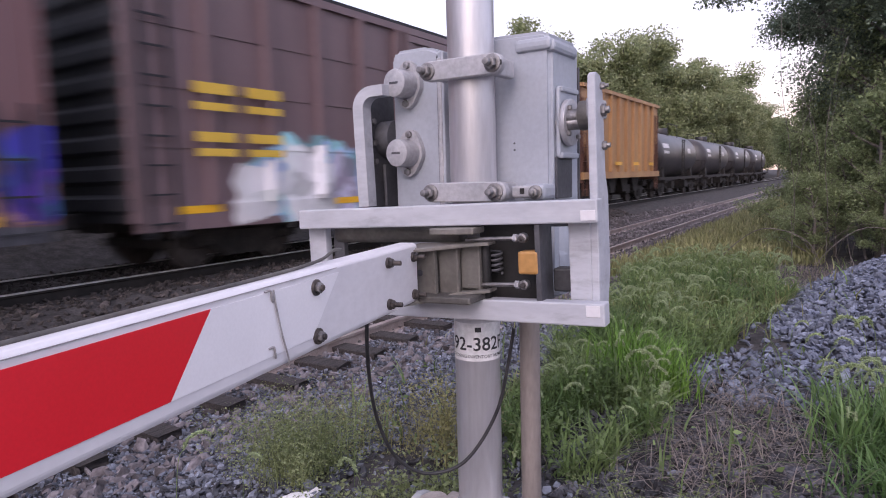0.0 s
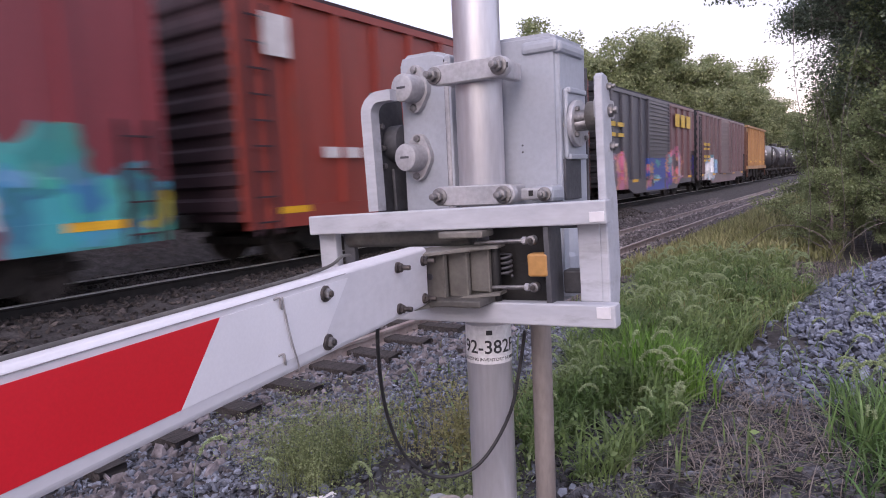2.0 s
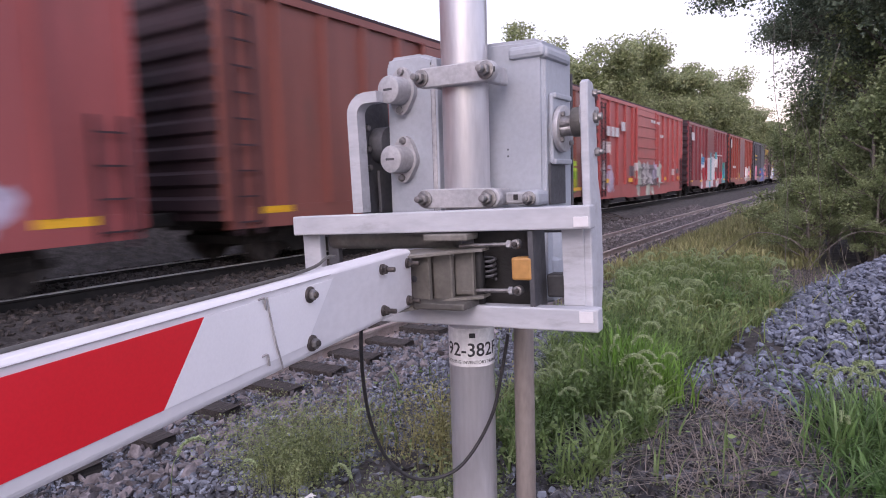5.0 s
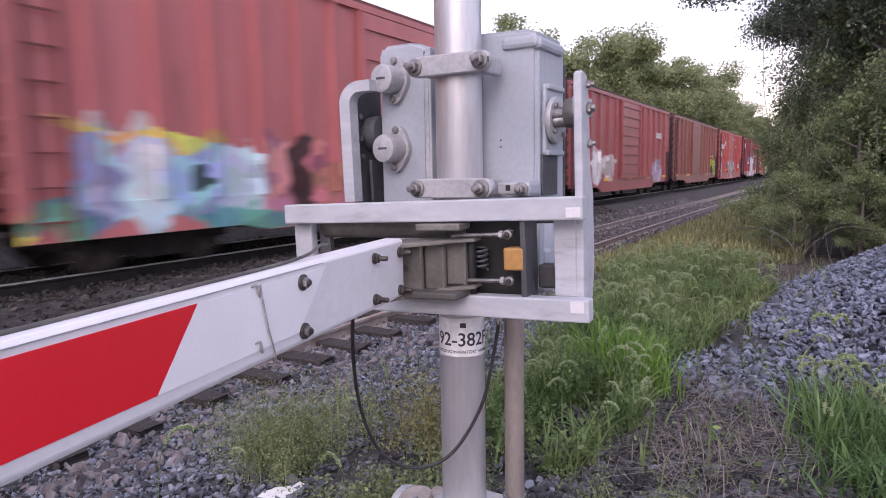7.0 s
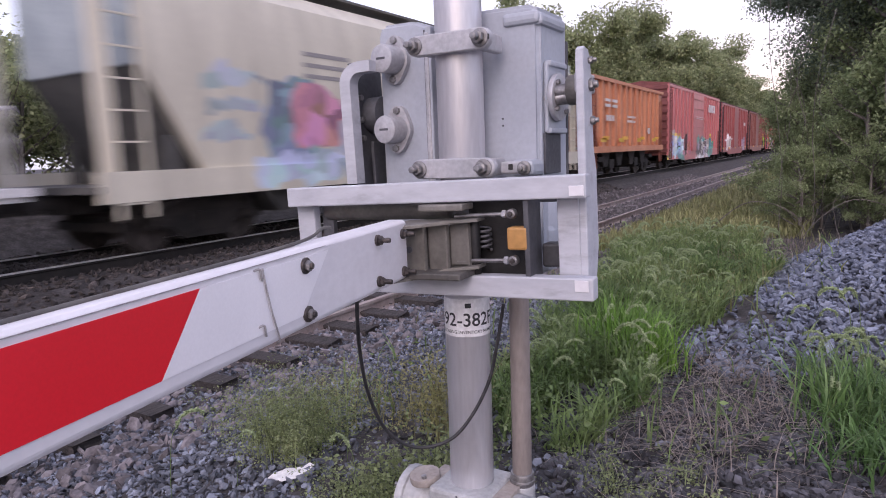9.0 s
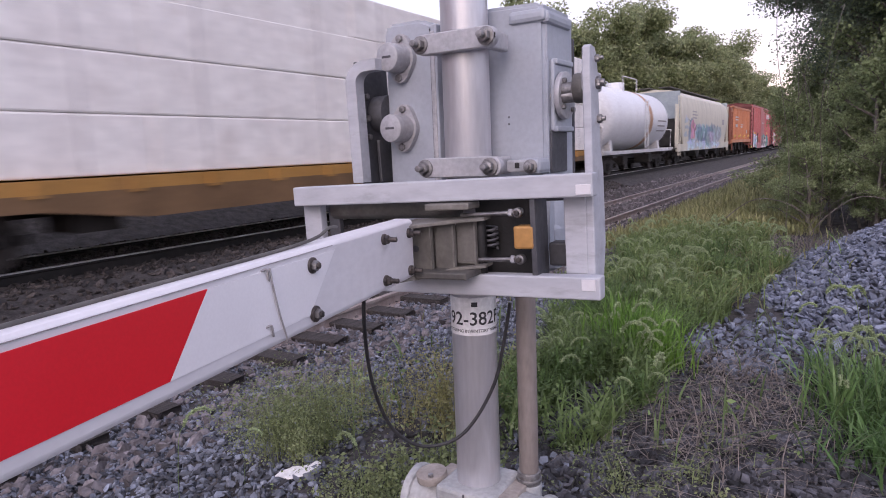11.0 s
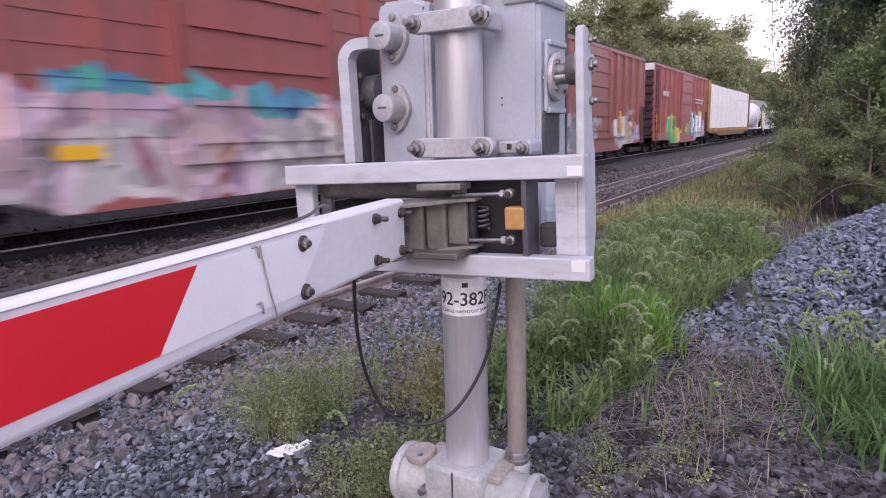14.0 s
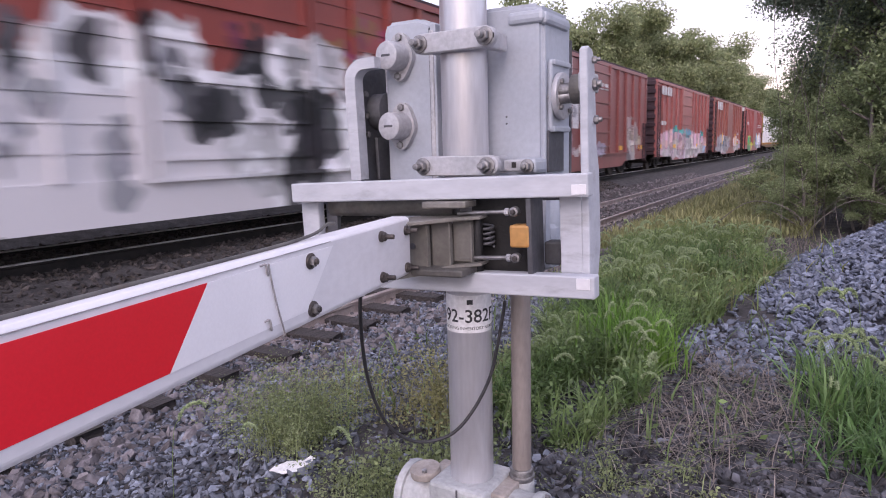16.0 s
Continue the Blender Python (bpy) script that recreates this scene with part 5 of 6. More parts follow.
    brown_spray = [(5.5, 7.5, 0.8, 1.8, "black", 0.25), (5.5, 6.1, 1.6, 2.2, "lime", 0.5), (6.2, 7.3, 1.6, 2.0, "lime", 0.5), (6.8, 7.5, 0.9, 1.9, "lime", 0.45), (5.8, 6.6, 1.2, 1.5, "grey", 0.4), (5.5, 5.8, 1.3, 1.6, "lime", 0.5), (5.7, 7.0, 0.9, 1.6, "black", 0.3)]
    pink_spray_a = [(-0.4, 4.9, 0.6, 1.8, "slate", 0.2), (-0.3, 0.3, 1.0, 1.7, "lilac", 0.4), (0.7, 1.1, 0.9, 1.7, "black", 0.3), (1.1, 2.0, 0.9, 1.7, "chalk", 0.35), (2.1, 2.8, 0.7, 1.6, "lilac", 0.4), (3.0, 4.1, 0.8, 1.8, "chalk", 0.4), (-0.4, 0.5, 1.6, 1.9, "sea", 0.4), (1.3, 2.8, 1.6, 1.9, "sea", 0.4), (-0.4, 4.9, 0.4, 0.7, "white", 0.25), (4.3, 6.1, 0.4, 1.7, "sea", 0.4), (4.7, 5.8, 1.5, 2.0, "ochre", 0.5), (-8.3, -7.6, 0.7, 1.9, "sky_blue", 0.25), (-7.6, -6.7, 0.6, 1.9, "pale_blue", 0.25), (-6.8, -5.7, 0.6, 2.0, "sky_blue", 0.3)]
    pink_spray_b = [(-5.9, -4.9, 0.6, 1.9, "pale_blue", 0.35), (-5.0, -4.1, 0.7, 2.0, "pink", 0.4), (-4.2, -3.5, 0.8, 2.0, "black", 0.3), (-3.8, -2.3, 0.8, 2.0, "coral", 0.4), (-8.0, -7.8, 0.9, 1.7, "lilac", 0.3), (-7.3, -7.0, 1.0, 1.7, "white", 0.3), (-6.4, -6.1, 1.2, 1.6, "black", 0.3), (-8.3, -5.7, 1.9, 2.1, "yellow", 0.2), (-8.9, -8.2, 0.6, 0.9, "yellow", 0.4), (-8.8, -8.1, 0.6, 1.1, "sea", 0.4), (-6.2, -4.3, 0.4, 0.8, "sea", 0.4), (-8.1, -7.7, 2.0, 2.3, "chalk", 0.3), (-7.4, -7.0, 2.0, 2.3, "chalk", 0.3)]
    cream_spray = [(-4.6, 5.6, 1.3, 2.5, "steel", 0.3), (-3.8, 2.6, 1.4, 2.4, "bluegrey", 0.3), (-4.0, 5.0, 0.9, 1.3, "pale_blue", 0.3), (-1.7, -0.8, 1.3, 2.2, "bluegrey", 0.5), (-0.9, -0.0, 1.4, 2.2, "bluegrey", 0.5), (-0.1, 1.0, 1.1, 2.1, "steel", 0.55), (0.9, 2.6, 1.4, 2.1, "lilac", 0.6), (-1.4, -1.0, 1.7, 2.0, "pale_blue", 0.4), (-1.9, -0.9, 1.2, 1.4, "pale_blue", 0.5), (-0.7, 0.5, 1.0, 1.3, "bluegrey", 0.5), (-6.4, -5.1, 1.1, 2.8, "bluegrey", 0.5), (-5.7, -4.4, 1.6, 2.7, "pink", 0.5), (-7.6, -6.4, 2.6, 2.9, "steel", 0.4), (-7.6, -6.6, 2.2, 2.4, "steel", 0.3), (-7.6, -6.7, 1.8, 2.0, "steel", 0.3), (-6.6, -4.2, 0.9, 1.5, "pale_blue", 0.5)]
    wine_spray_a = [(1.9, 3.2, 0.6, 2.2, "black", 0.25), (2.1, 3.0, 0.7, 2.3, "pale_blue", 0.2), (2.4, 2.7, 1.1, 1.9, "black", 0.15), (3.1, 4.0, 0.6, 2.3, "pale_blue", 0.2), (3.4, 3.7, 1.3, 1.8, "black", 0.15), (4.0, 5.4, 0.5, 2.3, "white", 0.25), (0.2, 1.5, 1.0, 1.5, "lime", 0.4), (1.4, 2.0, 0.8, 1.8, "bluegrey", 0.5), (5.7, 6.5, 0.6, 2.0, "bluegrey", 0.45), (6.3, 7.0, 0.5, 1.8, "lilac", 0.5), (4.4, 5.2, 2.3, 2.6, "lime", 0.4)]
    wine_spray_b = [(4.1, 4.7, 0.6, 2.1, "pale_blue", 0.3), (4.7, 5.6, 0.6, 2.2, "white", 0.3), (4.9, 5.0, 0.9, 1.9, "black", 0.2), (-4.7, -2.4, 0.4, 1.3, "green", 0.25), (-4.7, -2.3, 1.0, 2.0, "light_green", 0.35), (-4.4, -4.1, 1.3, 1.8, "green", 0.3), (-3.8, -3.6, 1.3, 1.7, "green", 0.3), (-3.2, -2.9, 1.3, 1.8, "green", 0.3), (-2.9, -2.2, 1.1, 2.0, "ochre", 0.4), (-2.5, -1.1, 0.5, 1.4, "yellow", 0.4), (-7.6, -6.8, 0.5, 1.3, "yellow", 0.4)]
    rust_spray = [(-6.4, -0.2, 0.5, 1.9, "grey", 0.3), (2.8, 5.6, 0.6, 1.9, "chalk", 0.3), (4.2, 4.8, 1.4, 1.9, "chalk", 0.5), (4.8, 5.2, 1.7, 2.3, "lilac", 0.5), (4.2, 4.7, 1.0, 1.4, "chalk", 0.5), (5.1, 6.2, 2.1, 2.3, "chalk", 0.4), (4.9, 5.3, 1.0, 1.8, "ochre", 0.25), (4.8, 5.9, 0.6, 1.2, "chalk", 0.5), (5.9, 7.0, 0.8, 1.6, "lilac", 0.6), (5.2, 5.8, 1.1, 1.5, "slate", 0.2), (-4.6, -3.7, 0.6, 1.9, "grey", 0.4), (-3.8, -2.6, 0.6, 2.0, "chalk", 0.45), (-3.6, -3.3, 0.9, 1.7, "slate", 0.3), (-3.1, -2.8, 0.8, 1.6, "bluegrey", 0.3), (-2.7, -1.6, 0.4, 1.6, "grey", 0.5), (-1.1, 0.7, 1.5, 1.8, "chalk", 0.5), (-1.2, 0.2, 1.0, 1.4, "lilac", 0.6)]
    weath_spray = [(-6.6, 6.2, 0.5, 2.1, "rose", 0.3), (-6.0, 5.4, 0.5, 1.2, "chalk", 0.3), (4.5, 5.1, 0.7, 1.9, "chalk", 0.5), (5.1, 6.0, 1.2, 2.1, "rose", 0.5), (4.8, 5.4, 1.9, 2.1, "teal", 0.4), (5.8, 6.6, 0.6, 1.1, "sky_blue", 0.5), (-4.3, -3.2, 0.6, 1.8, "rose", 0.45), (-3.3, -1.9, 0.5, 1.7, "chalk", 0.45), (-2.0, -0.2, 0.5, 1.7, "rose", 0.45), (-0.3, 1.8, 0.4, 1.7, "chalk", 0.5), (-3.6, -2.2, 1.9, 2.3, "teal", 0.35), (-1.9, -0.7, 1.9, 2.3, "teal", 0.35), (-0.4, 1.3, 1.8, 2.2, "teal", 0.35), (-3.8, -3.6, 0.8, 1.4, "slate", 0.4), (-2.5, -2.2, 0.7, 1.4, "weathered", 0.4), (-1.1, -0.8, 0.6, 1.3, "weathered", 0.4)]
    brick_spray = [(4.4, 5.3, 1.1, 2.6, "beige", 0.6), (5.2, 6.4, 1.3, 2.3, "beige", 0.6), (4.8, 5.8, 0.6, 1.6, "chalk", 0.7), (4.4, 4.9, 0.4, 1.0, "slate", 0.5), (-2.9, -1.8, 2.0, 3.3, "slate", 0.12), (-2.8, -1.9, 2.0, 3.2, "white", 0.15), (-2.6, -2.2, 2.4, 2.8, "grey", 0.25), (-4.3, -3.9, 2.0, 2.6, "slate", 0.4), (-3.7, -2.9, 2.2, 2.5, "chalk", 0.5), (-4.0, -3.4, 0.9, 1.7, "grey", 0.5), (-3.3, -2.8, 1.0, 1.9, "lilac", 0.5), (-1.8, -0.6, 1.5, 1.8, "chalk", 0.5), (-0.2, 1.0, 1.0, 1.5, "lilac", 0.5), (-2.4, -1.7, 1.0, 1.3, "chalk", 0.5)]
    silver_spray_a = [(-7.6, 5.9, 0.4, 2.7, "silver", 0.15), (-0.2, 6.5, 0.4, 3.2, "silver", 0.35), (2.0, 3.0, 2.2, 3.5, "maroon2", 0.3), (3.0, 6.5, 3.4, 4.0, "maroon2", 0.2), (0.1, 1.5, 2.6, 2.8, "black", 0.25), (0.9, 1.8, 1.8, 2.2, "black", 0.35), (0.9, 1.4, 0.4, 1.5, "black", 0.3), (1.9, 2.3, 2.2, 2.9, "black", 0.25), (2.4, 3.0, 2.1, 2.7, "silver", 0.2), (3.5, 4.1, 1.7, 2.6, "black", 0.3), (4.7, 5.4, 1.2, 2.5, "black", 0.3), (3.3, 4.6, 1.4, 2.0, "teal", 0.4), (5.5, 6.5, 0.7, 1.9, "teal", 0.4), (5.1, 6.1, 0.4, 1.9, "teal", 0.4), (5.1, 5.6, 0.8, 1.2, "black", 0.35), (5.7, 6.2, 1.4, 1.9, "black", 0.35)]
    silver_spray_b = [(5.9, 6.8, 2.4, 3.3, "white", 0.2), (5.1, 5.7, 2.5, 2.9, "white", 0.3), (6.2, 6.8, 1.1, 1.3, "gold", 0.15), (-3.7, -3.2, 2.2, 3.2, "slate", 0.35), (-3.1, -1.8, 2.3, 3.3, "silver", 0.3), (-1.8, -1.4, 2.4, 3.5, "black", 0.3), (-1.5, -0.6, 2.2, 3.5, "silver", 0.3), (-0.9, 0.1, 1.8, 2.4, "black", 0.3), (0.6, 2.7, 2.5, 3.5, "silver", 0.25), (-0.2, 0.6, 3.0, 3.4, "maroon2", 0.3), (1.4, 2.5, 1.2, 2.4, "black", 0.35), (-2.4, -2.0, 0.6, 1.8, "grey", 0.35), (-3.7, -3.5, 1.2, 2.2, "grey", 0.35)]
    silver_strokes = [(-3.7, -3.4, 2.3, 2.9, "black", 0.3), (-2.6, -2.3, 2.5, 3.2, "black", 0.25), (-1.2, -0.4, 1.7, 2.5, "black", 0.35), (-0.0, 0.6, 2.6, 3.4, "black", 0.25), (0.5, 1.8, 2.2, 2.6, "black", 0.25), (1.2, 2.0, 0.7, 2.2, "black", 0.3), (-1.4, -1.2, 2.0, 2.9, "slate", 0.3), (-3.3, -3.0, 1.7, 2.3, "grey", 0.3)]
    black_spray = [(2.3, 7.8, 0.9, 4.8, "umber", 0.1), (-1.7, 1.4, 0.5, 2.0, "blue", 0.1), (-1.6, -0.7, 1.2, 1.7, "coral", 0.4), (-1.7, -0.5, 0.7, 1.2, "slate", 0.4), (-1.7, -0.9, 0.6, 1.1, "coral", 0.5), (-0.7, 0.4, 0.9, 1.2, "sky_blue", 0.5), (-0.3, 0.6, 1.6, 1.9, "teal", 0.5), (1.5, 4.9, 0.7, 2.4, "coral", 0.4), (1.9, 2.6, 1.2, 2.1, "bluegrey", 0.4), (3.1, 3.7, 1.3, 2.2, "slate", 0.4), (4.0, 4.7, 0.9, 2.0, "lilac", 0.4), (1.6, 2.8, 0.5, 1.3, "blue", 0.4), (-7.6, -6.6, 0.6, 1.5, "blue", 0.4), (-6.6, -5.5, 0.7, 2.1, "lilac", 0.5), (-6.0, -4.4, 0.5, 2.2, "coral", 0.45), (-6.2, -5.7, 0.9, 1.8, "slate", 0.4), (7.2, 7.8, 1.0, 2.0, "blue", 0.3), (7.2, 7.4, 1.0, 1.5, "coral", 0.4)]
    # end walls, roofs and ladders take darker tones than the sides
    end_dark = paint("dark_end_tone", (0.032, 0.016, 0.022), (0.055, 0.028, 0.036), 2, 0.75, 0, 0.2, 20)
    end_black = paint("black_end_tone", (0.012, 0.013, 0.018), (0.025, 0.026, 0.032), 2, 0.7, 0, 0.2, 20)
    end_red = paint("red_end_tone", (0.14, 0.04, 0.038), (0.19, 0.055, 0.05), 2, 0.7, 0, 0.2, 20)
    tank_black = paint("black_tank_paint", (0.03, 0.028, 0.03), (0.06, 0.055, 0.056), 1.0, 0.35, 0, 0.05, 20, (0.12, 0.09, 0.08), 0.4, (1, 1, 0.4))
    tan_side = paint("tan_weathered_side", (0.36, 0.19, 0.085), (0.46, 0.27, 0.12), 0.8, 0.6, 0, 0.1, 20, (0.2, 0.1, 0.06), 0.6, (1, 2, 0.3))
    rust_end = paint("rust_red_hopper_end", (0.20, 0.065, 0.042), (0.28, 0.095, 0.06), 1.5, 0.7, 0, 0.2, 20)
    tan_dark = paint("rusty_brown_frame", (0.10, 0.045, 0.03), (0.16, 0.07, 0.045), 1.5, 0.7, 0, 0.2, 20)

    for k, (a, b) in enumerate(((84.5, 72.5), (71.2, 59.0), (57.8, 46.0), (45.0, 33.6))):
        tank_car("tank_car", a, b, tank_black, M_TRUCK, "black tank car with white stencils", 1.30, 2.38, None,
                 ((-4.2, -2.9, 2.7, 2.95, M_WHITEMARK), (-4.2, -3.1, 2.4, 2.55, M_WHITEMARK), (1.8, 2.6, 2.5, 2.8, M_WHITEMARK)))
    open_hopper("hopper_car", 32.6, 21.6, tan_side, tan_dark, "tan ribbed open hopper car with rust streaks", 4.6, 9)
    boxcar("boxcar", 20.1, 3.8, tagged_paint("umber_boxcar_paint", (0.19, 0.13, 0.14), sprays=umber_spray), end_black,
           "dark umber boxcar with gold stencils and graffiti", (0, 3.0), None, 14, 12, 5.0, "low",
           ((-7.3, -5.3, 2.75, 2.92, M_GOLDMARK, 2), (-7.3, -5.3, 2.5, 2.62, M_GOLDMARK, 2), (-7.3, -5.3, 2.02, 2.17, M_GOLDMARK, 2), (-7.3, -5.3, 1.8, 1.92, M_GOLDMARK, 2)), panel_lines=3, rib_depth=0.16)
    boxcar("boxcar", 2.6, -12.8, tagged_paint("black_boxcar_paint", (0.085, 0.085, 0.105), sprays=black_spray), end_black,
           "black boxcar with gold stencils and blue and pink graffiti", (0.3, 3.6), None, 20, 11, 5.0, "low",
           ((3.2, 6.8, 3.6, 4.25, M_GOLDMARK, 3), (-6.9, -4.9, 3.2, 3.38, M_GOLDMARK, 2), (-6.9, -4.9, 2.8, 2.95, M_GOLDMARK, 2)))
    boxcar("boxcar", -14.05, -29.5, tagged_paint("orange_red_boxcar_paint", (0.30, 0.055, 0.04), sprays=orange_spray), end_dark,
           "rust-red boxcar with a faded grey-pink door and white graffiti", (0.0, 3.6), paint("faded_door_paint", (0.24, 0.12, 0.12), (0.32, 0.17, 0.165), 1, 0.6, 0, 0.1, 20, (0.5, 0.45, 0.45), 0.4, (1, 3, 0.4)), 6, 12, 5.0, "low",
           ((-7.3, -6.5, 3.6, 4.3, M_WHITEMARK, 1), (-6.0, -4.2, 1.9, 2.1, M_WHITEMARK, 3)))
    boxcar("boxcar", -31.0, -46.0, tagged_paint("maroon_boxcar_paint", (0.24, 0.045, 0.055), sprays=maroon_spray_a + maroon_spray_b), end_dark,
           "maroon boxcar covered with white and teal graffiti", (0.0, 3.0), None, 18, 11, 5.0, "low", ((-7.0, -5.8, 3.6, 4.1, M_WHITEMARK, 1),))
    boxcar("boxcar", -47.95, -63.3, tagged_paint("bright_red_boxcar_paint", (0.43, 0.085, 0.08), sprays=bright_spray), end_dark,
           "red boxcar with white stencils and grey graffiti", (-0.6, 3.6), None, 7, 12, 5.0, "mid", skirt=0.5, marks=
           ((-5.0, -4.2, 3.4, 3.8, M_WHITEMARK, 1), (0.1, 2.0, 4.05, 4.2, M_WHITEMARK, 4), (-7.0, -5.2, 3.1, 3.5, M_WHITEMARK, 3), (2.0, 2.8, 3.4, 3.55, M_WHITEMARK, 2)))
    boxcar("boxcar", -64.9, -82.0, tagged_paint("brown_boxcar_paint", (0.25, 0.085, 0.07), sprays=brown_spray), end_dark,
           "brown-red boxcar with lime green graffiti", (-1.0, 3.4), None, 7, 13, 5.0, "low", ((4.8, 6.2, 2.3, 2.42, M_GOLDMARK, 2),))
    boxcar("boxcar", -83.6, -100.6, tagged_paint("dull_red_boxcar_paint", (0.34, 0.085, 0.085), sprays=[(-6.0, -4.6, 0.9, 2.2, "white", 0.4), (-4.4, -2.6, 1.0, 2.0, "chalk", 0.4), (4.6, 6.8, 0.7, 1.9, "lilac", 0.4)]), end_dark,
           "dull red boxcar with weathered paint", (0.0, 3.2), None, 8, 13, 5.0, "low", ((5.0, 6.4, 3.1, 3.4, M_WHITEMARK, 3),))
    boxcar("boxcar", -102.1, -120.0, tagged_paint("pink_red_boxcar_paint", (0.54, 0.175, 0.175), sprays=pink_spray_a + pink_spray_b), end_red,
           "faded pink-red boxcar with turquoise and pink graffiti", (0.0, 4.2), None, 6, 17, 5.15, "none", skirt=0.56, marks=((3.6, 6.6, 3.7, 4.25, M_WHITEMARK, 4), (-1.0, 1.4, 3.1, 3.25, M_WHITEMARK, 3)))
    open_hopper("hopper_car", -121.6, -133.6, paint("orange_hopper_paint", (0.50, 0.20, 0.105), (0.60, 0.27, 0.15), 0.8, 0.6, 0, 0.1, 20, (0.25, 0.1, 0.06), 0.5, (1, 2, 0.3)), rust_end,
                "orange ribbed open hopper car with a rusty frame", 4.15, 12, ((-4.6, -2.6, 3.3, 3.42, M_WHITEMARK, 2), (-4.6, -2.6, 3.08, 3.2, M_WHITEMARK, 2), (-4.4, -3.2, 2.5, 2.75, M_WHITEMARK, 3), (2.5, 3.0, 2.0, 2.3, M_WHITEMARK, 1), (-5.2, -4.2, 1.62, 1.78, M_GOLDMARK, 1), (-2.6, -1.6, 1.62, 1.78, M_GOLDMARK, 1), (0.4, 1.4, 1.62, 1.78, M_GOLDMARK, 1), (3.4, 4.4, 1.62, 1.78, M_GOLDMARK, 1), (-1.2, 0.2, 2.7, 2.8, M_WHITEMARK, 6), (-1.2, 0.2, 2.5, 2.6, M_WHITEMARK, 6)))
    covered_hopper("covered_hopper", -135.1, -154.0, tagged_paint("cream_hopper_paint", (0.64, 0.60, 0.50), 0.55, (0.3, 0.26, 0.2), 0.25, sprays=cream_spray),
                   paint("grey_hopper_end", (0.05, 0.05, 0.05), (0.12, 0.115, 0.11), 1.5, 0.7, 0, 0.15, 20), "cream covered hopper car with blue-grey graffiti")
    tank_car("tank_car", -154.9, -167.4, paint("white_tank_paint", (0.72, 0.72, 0.74), (0.80, 0.80, 0.82), 0.8, 0.4, 0, 0.05, 20, (0.45, 0.4, 0.36), 0.3, (1, 1, 0.4)), paint("white_frame_paint", (0.55, 0.54, 0.55), (0.68, 0.67, 0.68), 2, 0.6, 0, 0.1, 20, (0.3, 0.2, 0.15), 0.5),
             "white tank car with a rust-brown band", 1.5, 2.6, paint("rust_band", (0.42, 0.24, 0.15), (0.52, 0.32, 0.2), 2, 0.7, 0, 0.1, 20), ((2.6, 4.4, 2.5, 2.58, M_WIRE), (2.6, 4.2, 2.25, 2.32, M_WIRE), (2.6, 4.4, 2.0, 2.06, M_WIRE)))
    centerbeam("centerbeam_flat_car", -168.7, -193.4, paint("ochre_flat_car_paint", (0.34, 0.17, 0.04), (0.44, 0.23, 0.06), 1.2, 0.65, 0, 0.15, 20, (0.15, 0.08, 0.04), 0.6), paint("brown_bulkhead_paint", (0.13, 0.075, 0.035), (0.2, 0.115, 0.055), 1.2, 0.7, 0, 0.2, 20),
               paint("white_lumber_wrap", (0.82, 0.78, 0.76), (0.88, 0.85, 0.83), 1.6, 0.5, 0, 0.5, 6, (0.5, 0.42, 0.38), 0.4), "ochre bulkhead flat car carrying wrapped lumber")
    boxcar("boxcar", -195.4, -210.9, tagged_paint("wine_boxcar_paint", (0.36, 0.105, 0.10), sprays=wine_spray_a + wine_spray_b), end_dark,
           "wine-red boxcar with blue, white and green graffiti", (0.6, 3.4), None, 5, 12, 5.0, "tall", ((3.0, 6.0, 3.1, 3.2, M_WHITEMARK, 9), (3.0, 6.0, 2.9, 3.0, M_WHITEMARK, 9), (-6.2, -4.6, 3.1, 3.35, M_WHITEMARK, 2)), lit_end=True, panel_lines=8)
    boxcar("boxcar", -213.1, -228.4, tagged_paint("rust_boxcar_paint", (0.31, 0.10, 0.082), sprays=rust_spray), end_dark,
           "rust-red boxcar with white and grey graffiti", (0.2, 3.2), None, 6, 12, 5.0, "tall", ((-6.6, -4.2, 3.9, 4.5, M_WHITEMARK, 3),), panel_lines=8)
    boxcar("boxcar", -230.8, -246.1, tagged_paint("weathered_red_boxcar_paint", (0.36, 0.11, 0.10), sprays=weath_spray), end_dark,
           "red boxcar with pale pink and white graffiti", (0.0, 3.2), None, 6, 12, 5.0, "mid", ((-6.9, -4.4, 4.0, 4.45, M_WHITEMARK, 4), (-6.9, -5.6, 2.4, 2.6, M_WHITEMARK, 2)), panel_lines=8)
    boxcar("boxcar", -248.3, -263.6, tagged_paint("brick_red_boxcar_paint", (0.25, 0.075, 0.07), sprays=brick_spray), end_dark,
           "brick-red boxcar with grey graffiti and white stencils", (0.0, 3.2), None, 6, 12, 5.0, "mid", ((-6.8, -2.8, 3.95, 4.5, M_WHITEMARK, 5), (0.2, 1.4, 3.6, 3.85, M_WHITEMARK, 2)), panel_lines=8)
    boxcar("boxcar", -266.2, -282.0, tagged_paint("red_silver_boxcar_paint", (0.27, 0.06, 0.048), sprays=silver_spray_a + silver_spray_b + silver_strokes), end_dark,
           "red boxcar with tall silver, black and teal graffiti", (0.0, 3.2), None, 6, 12, 5.0, "none", (), lit_end=False, panel_lines=8)


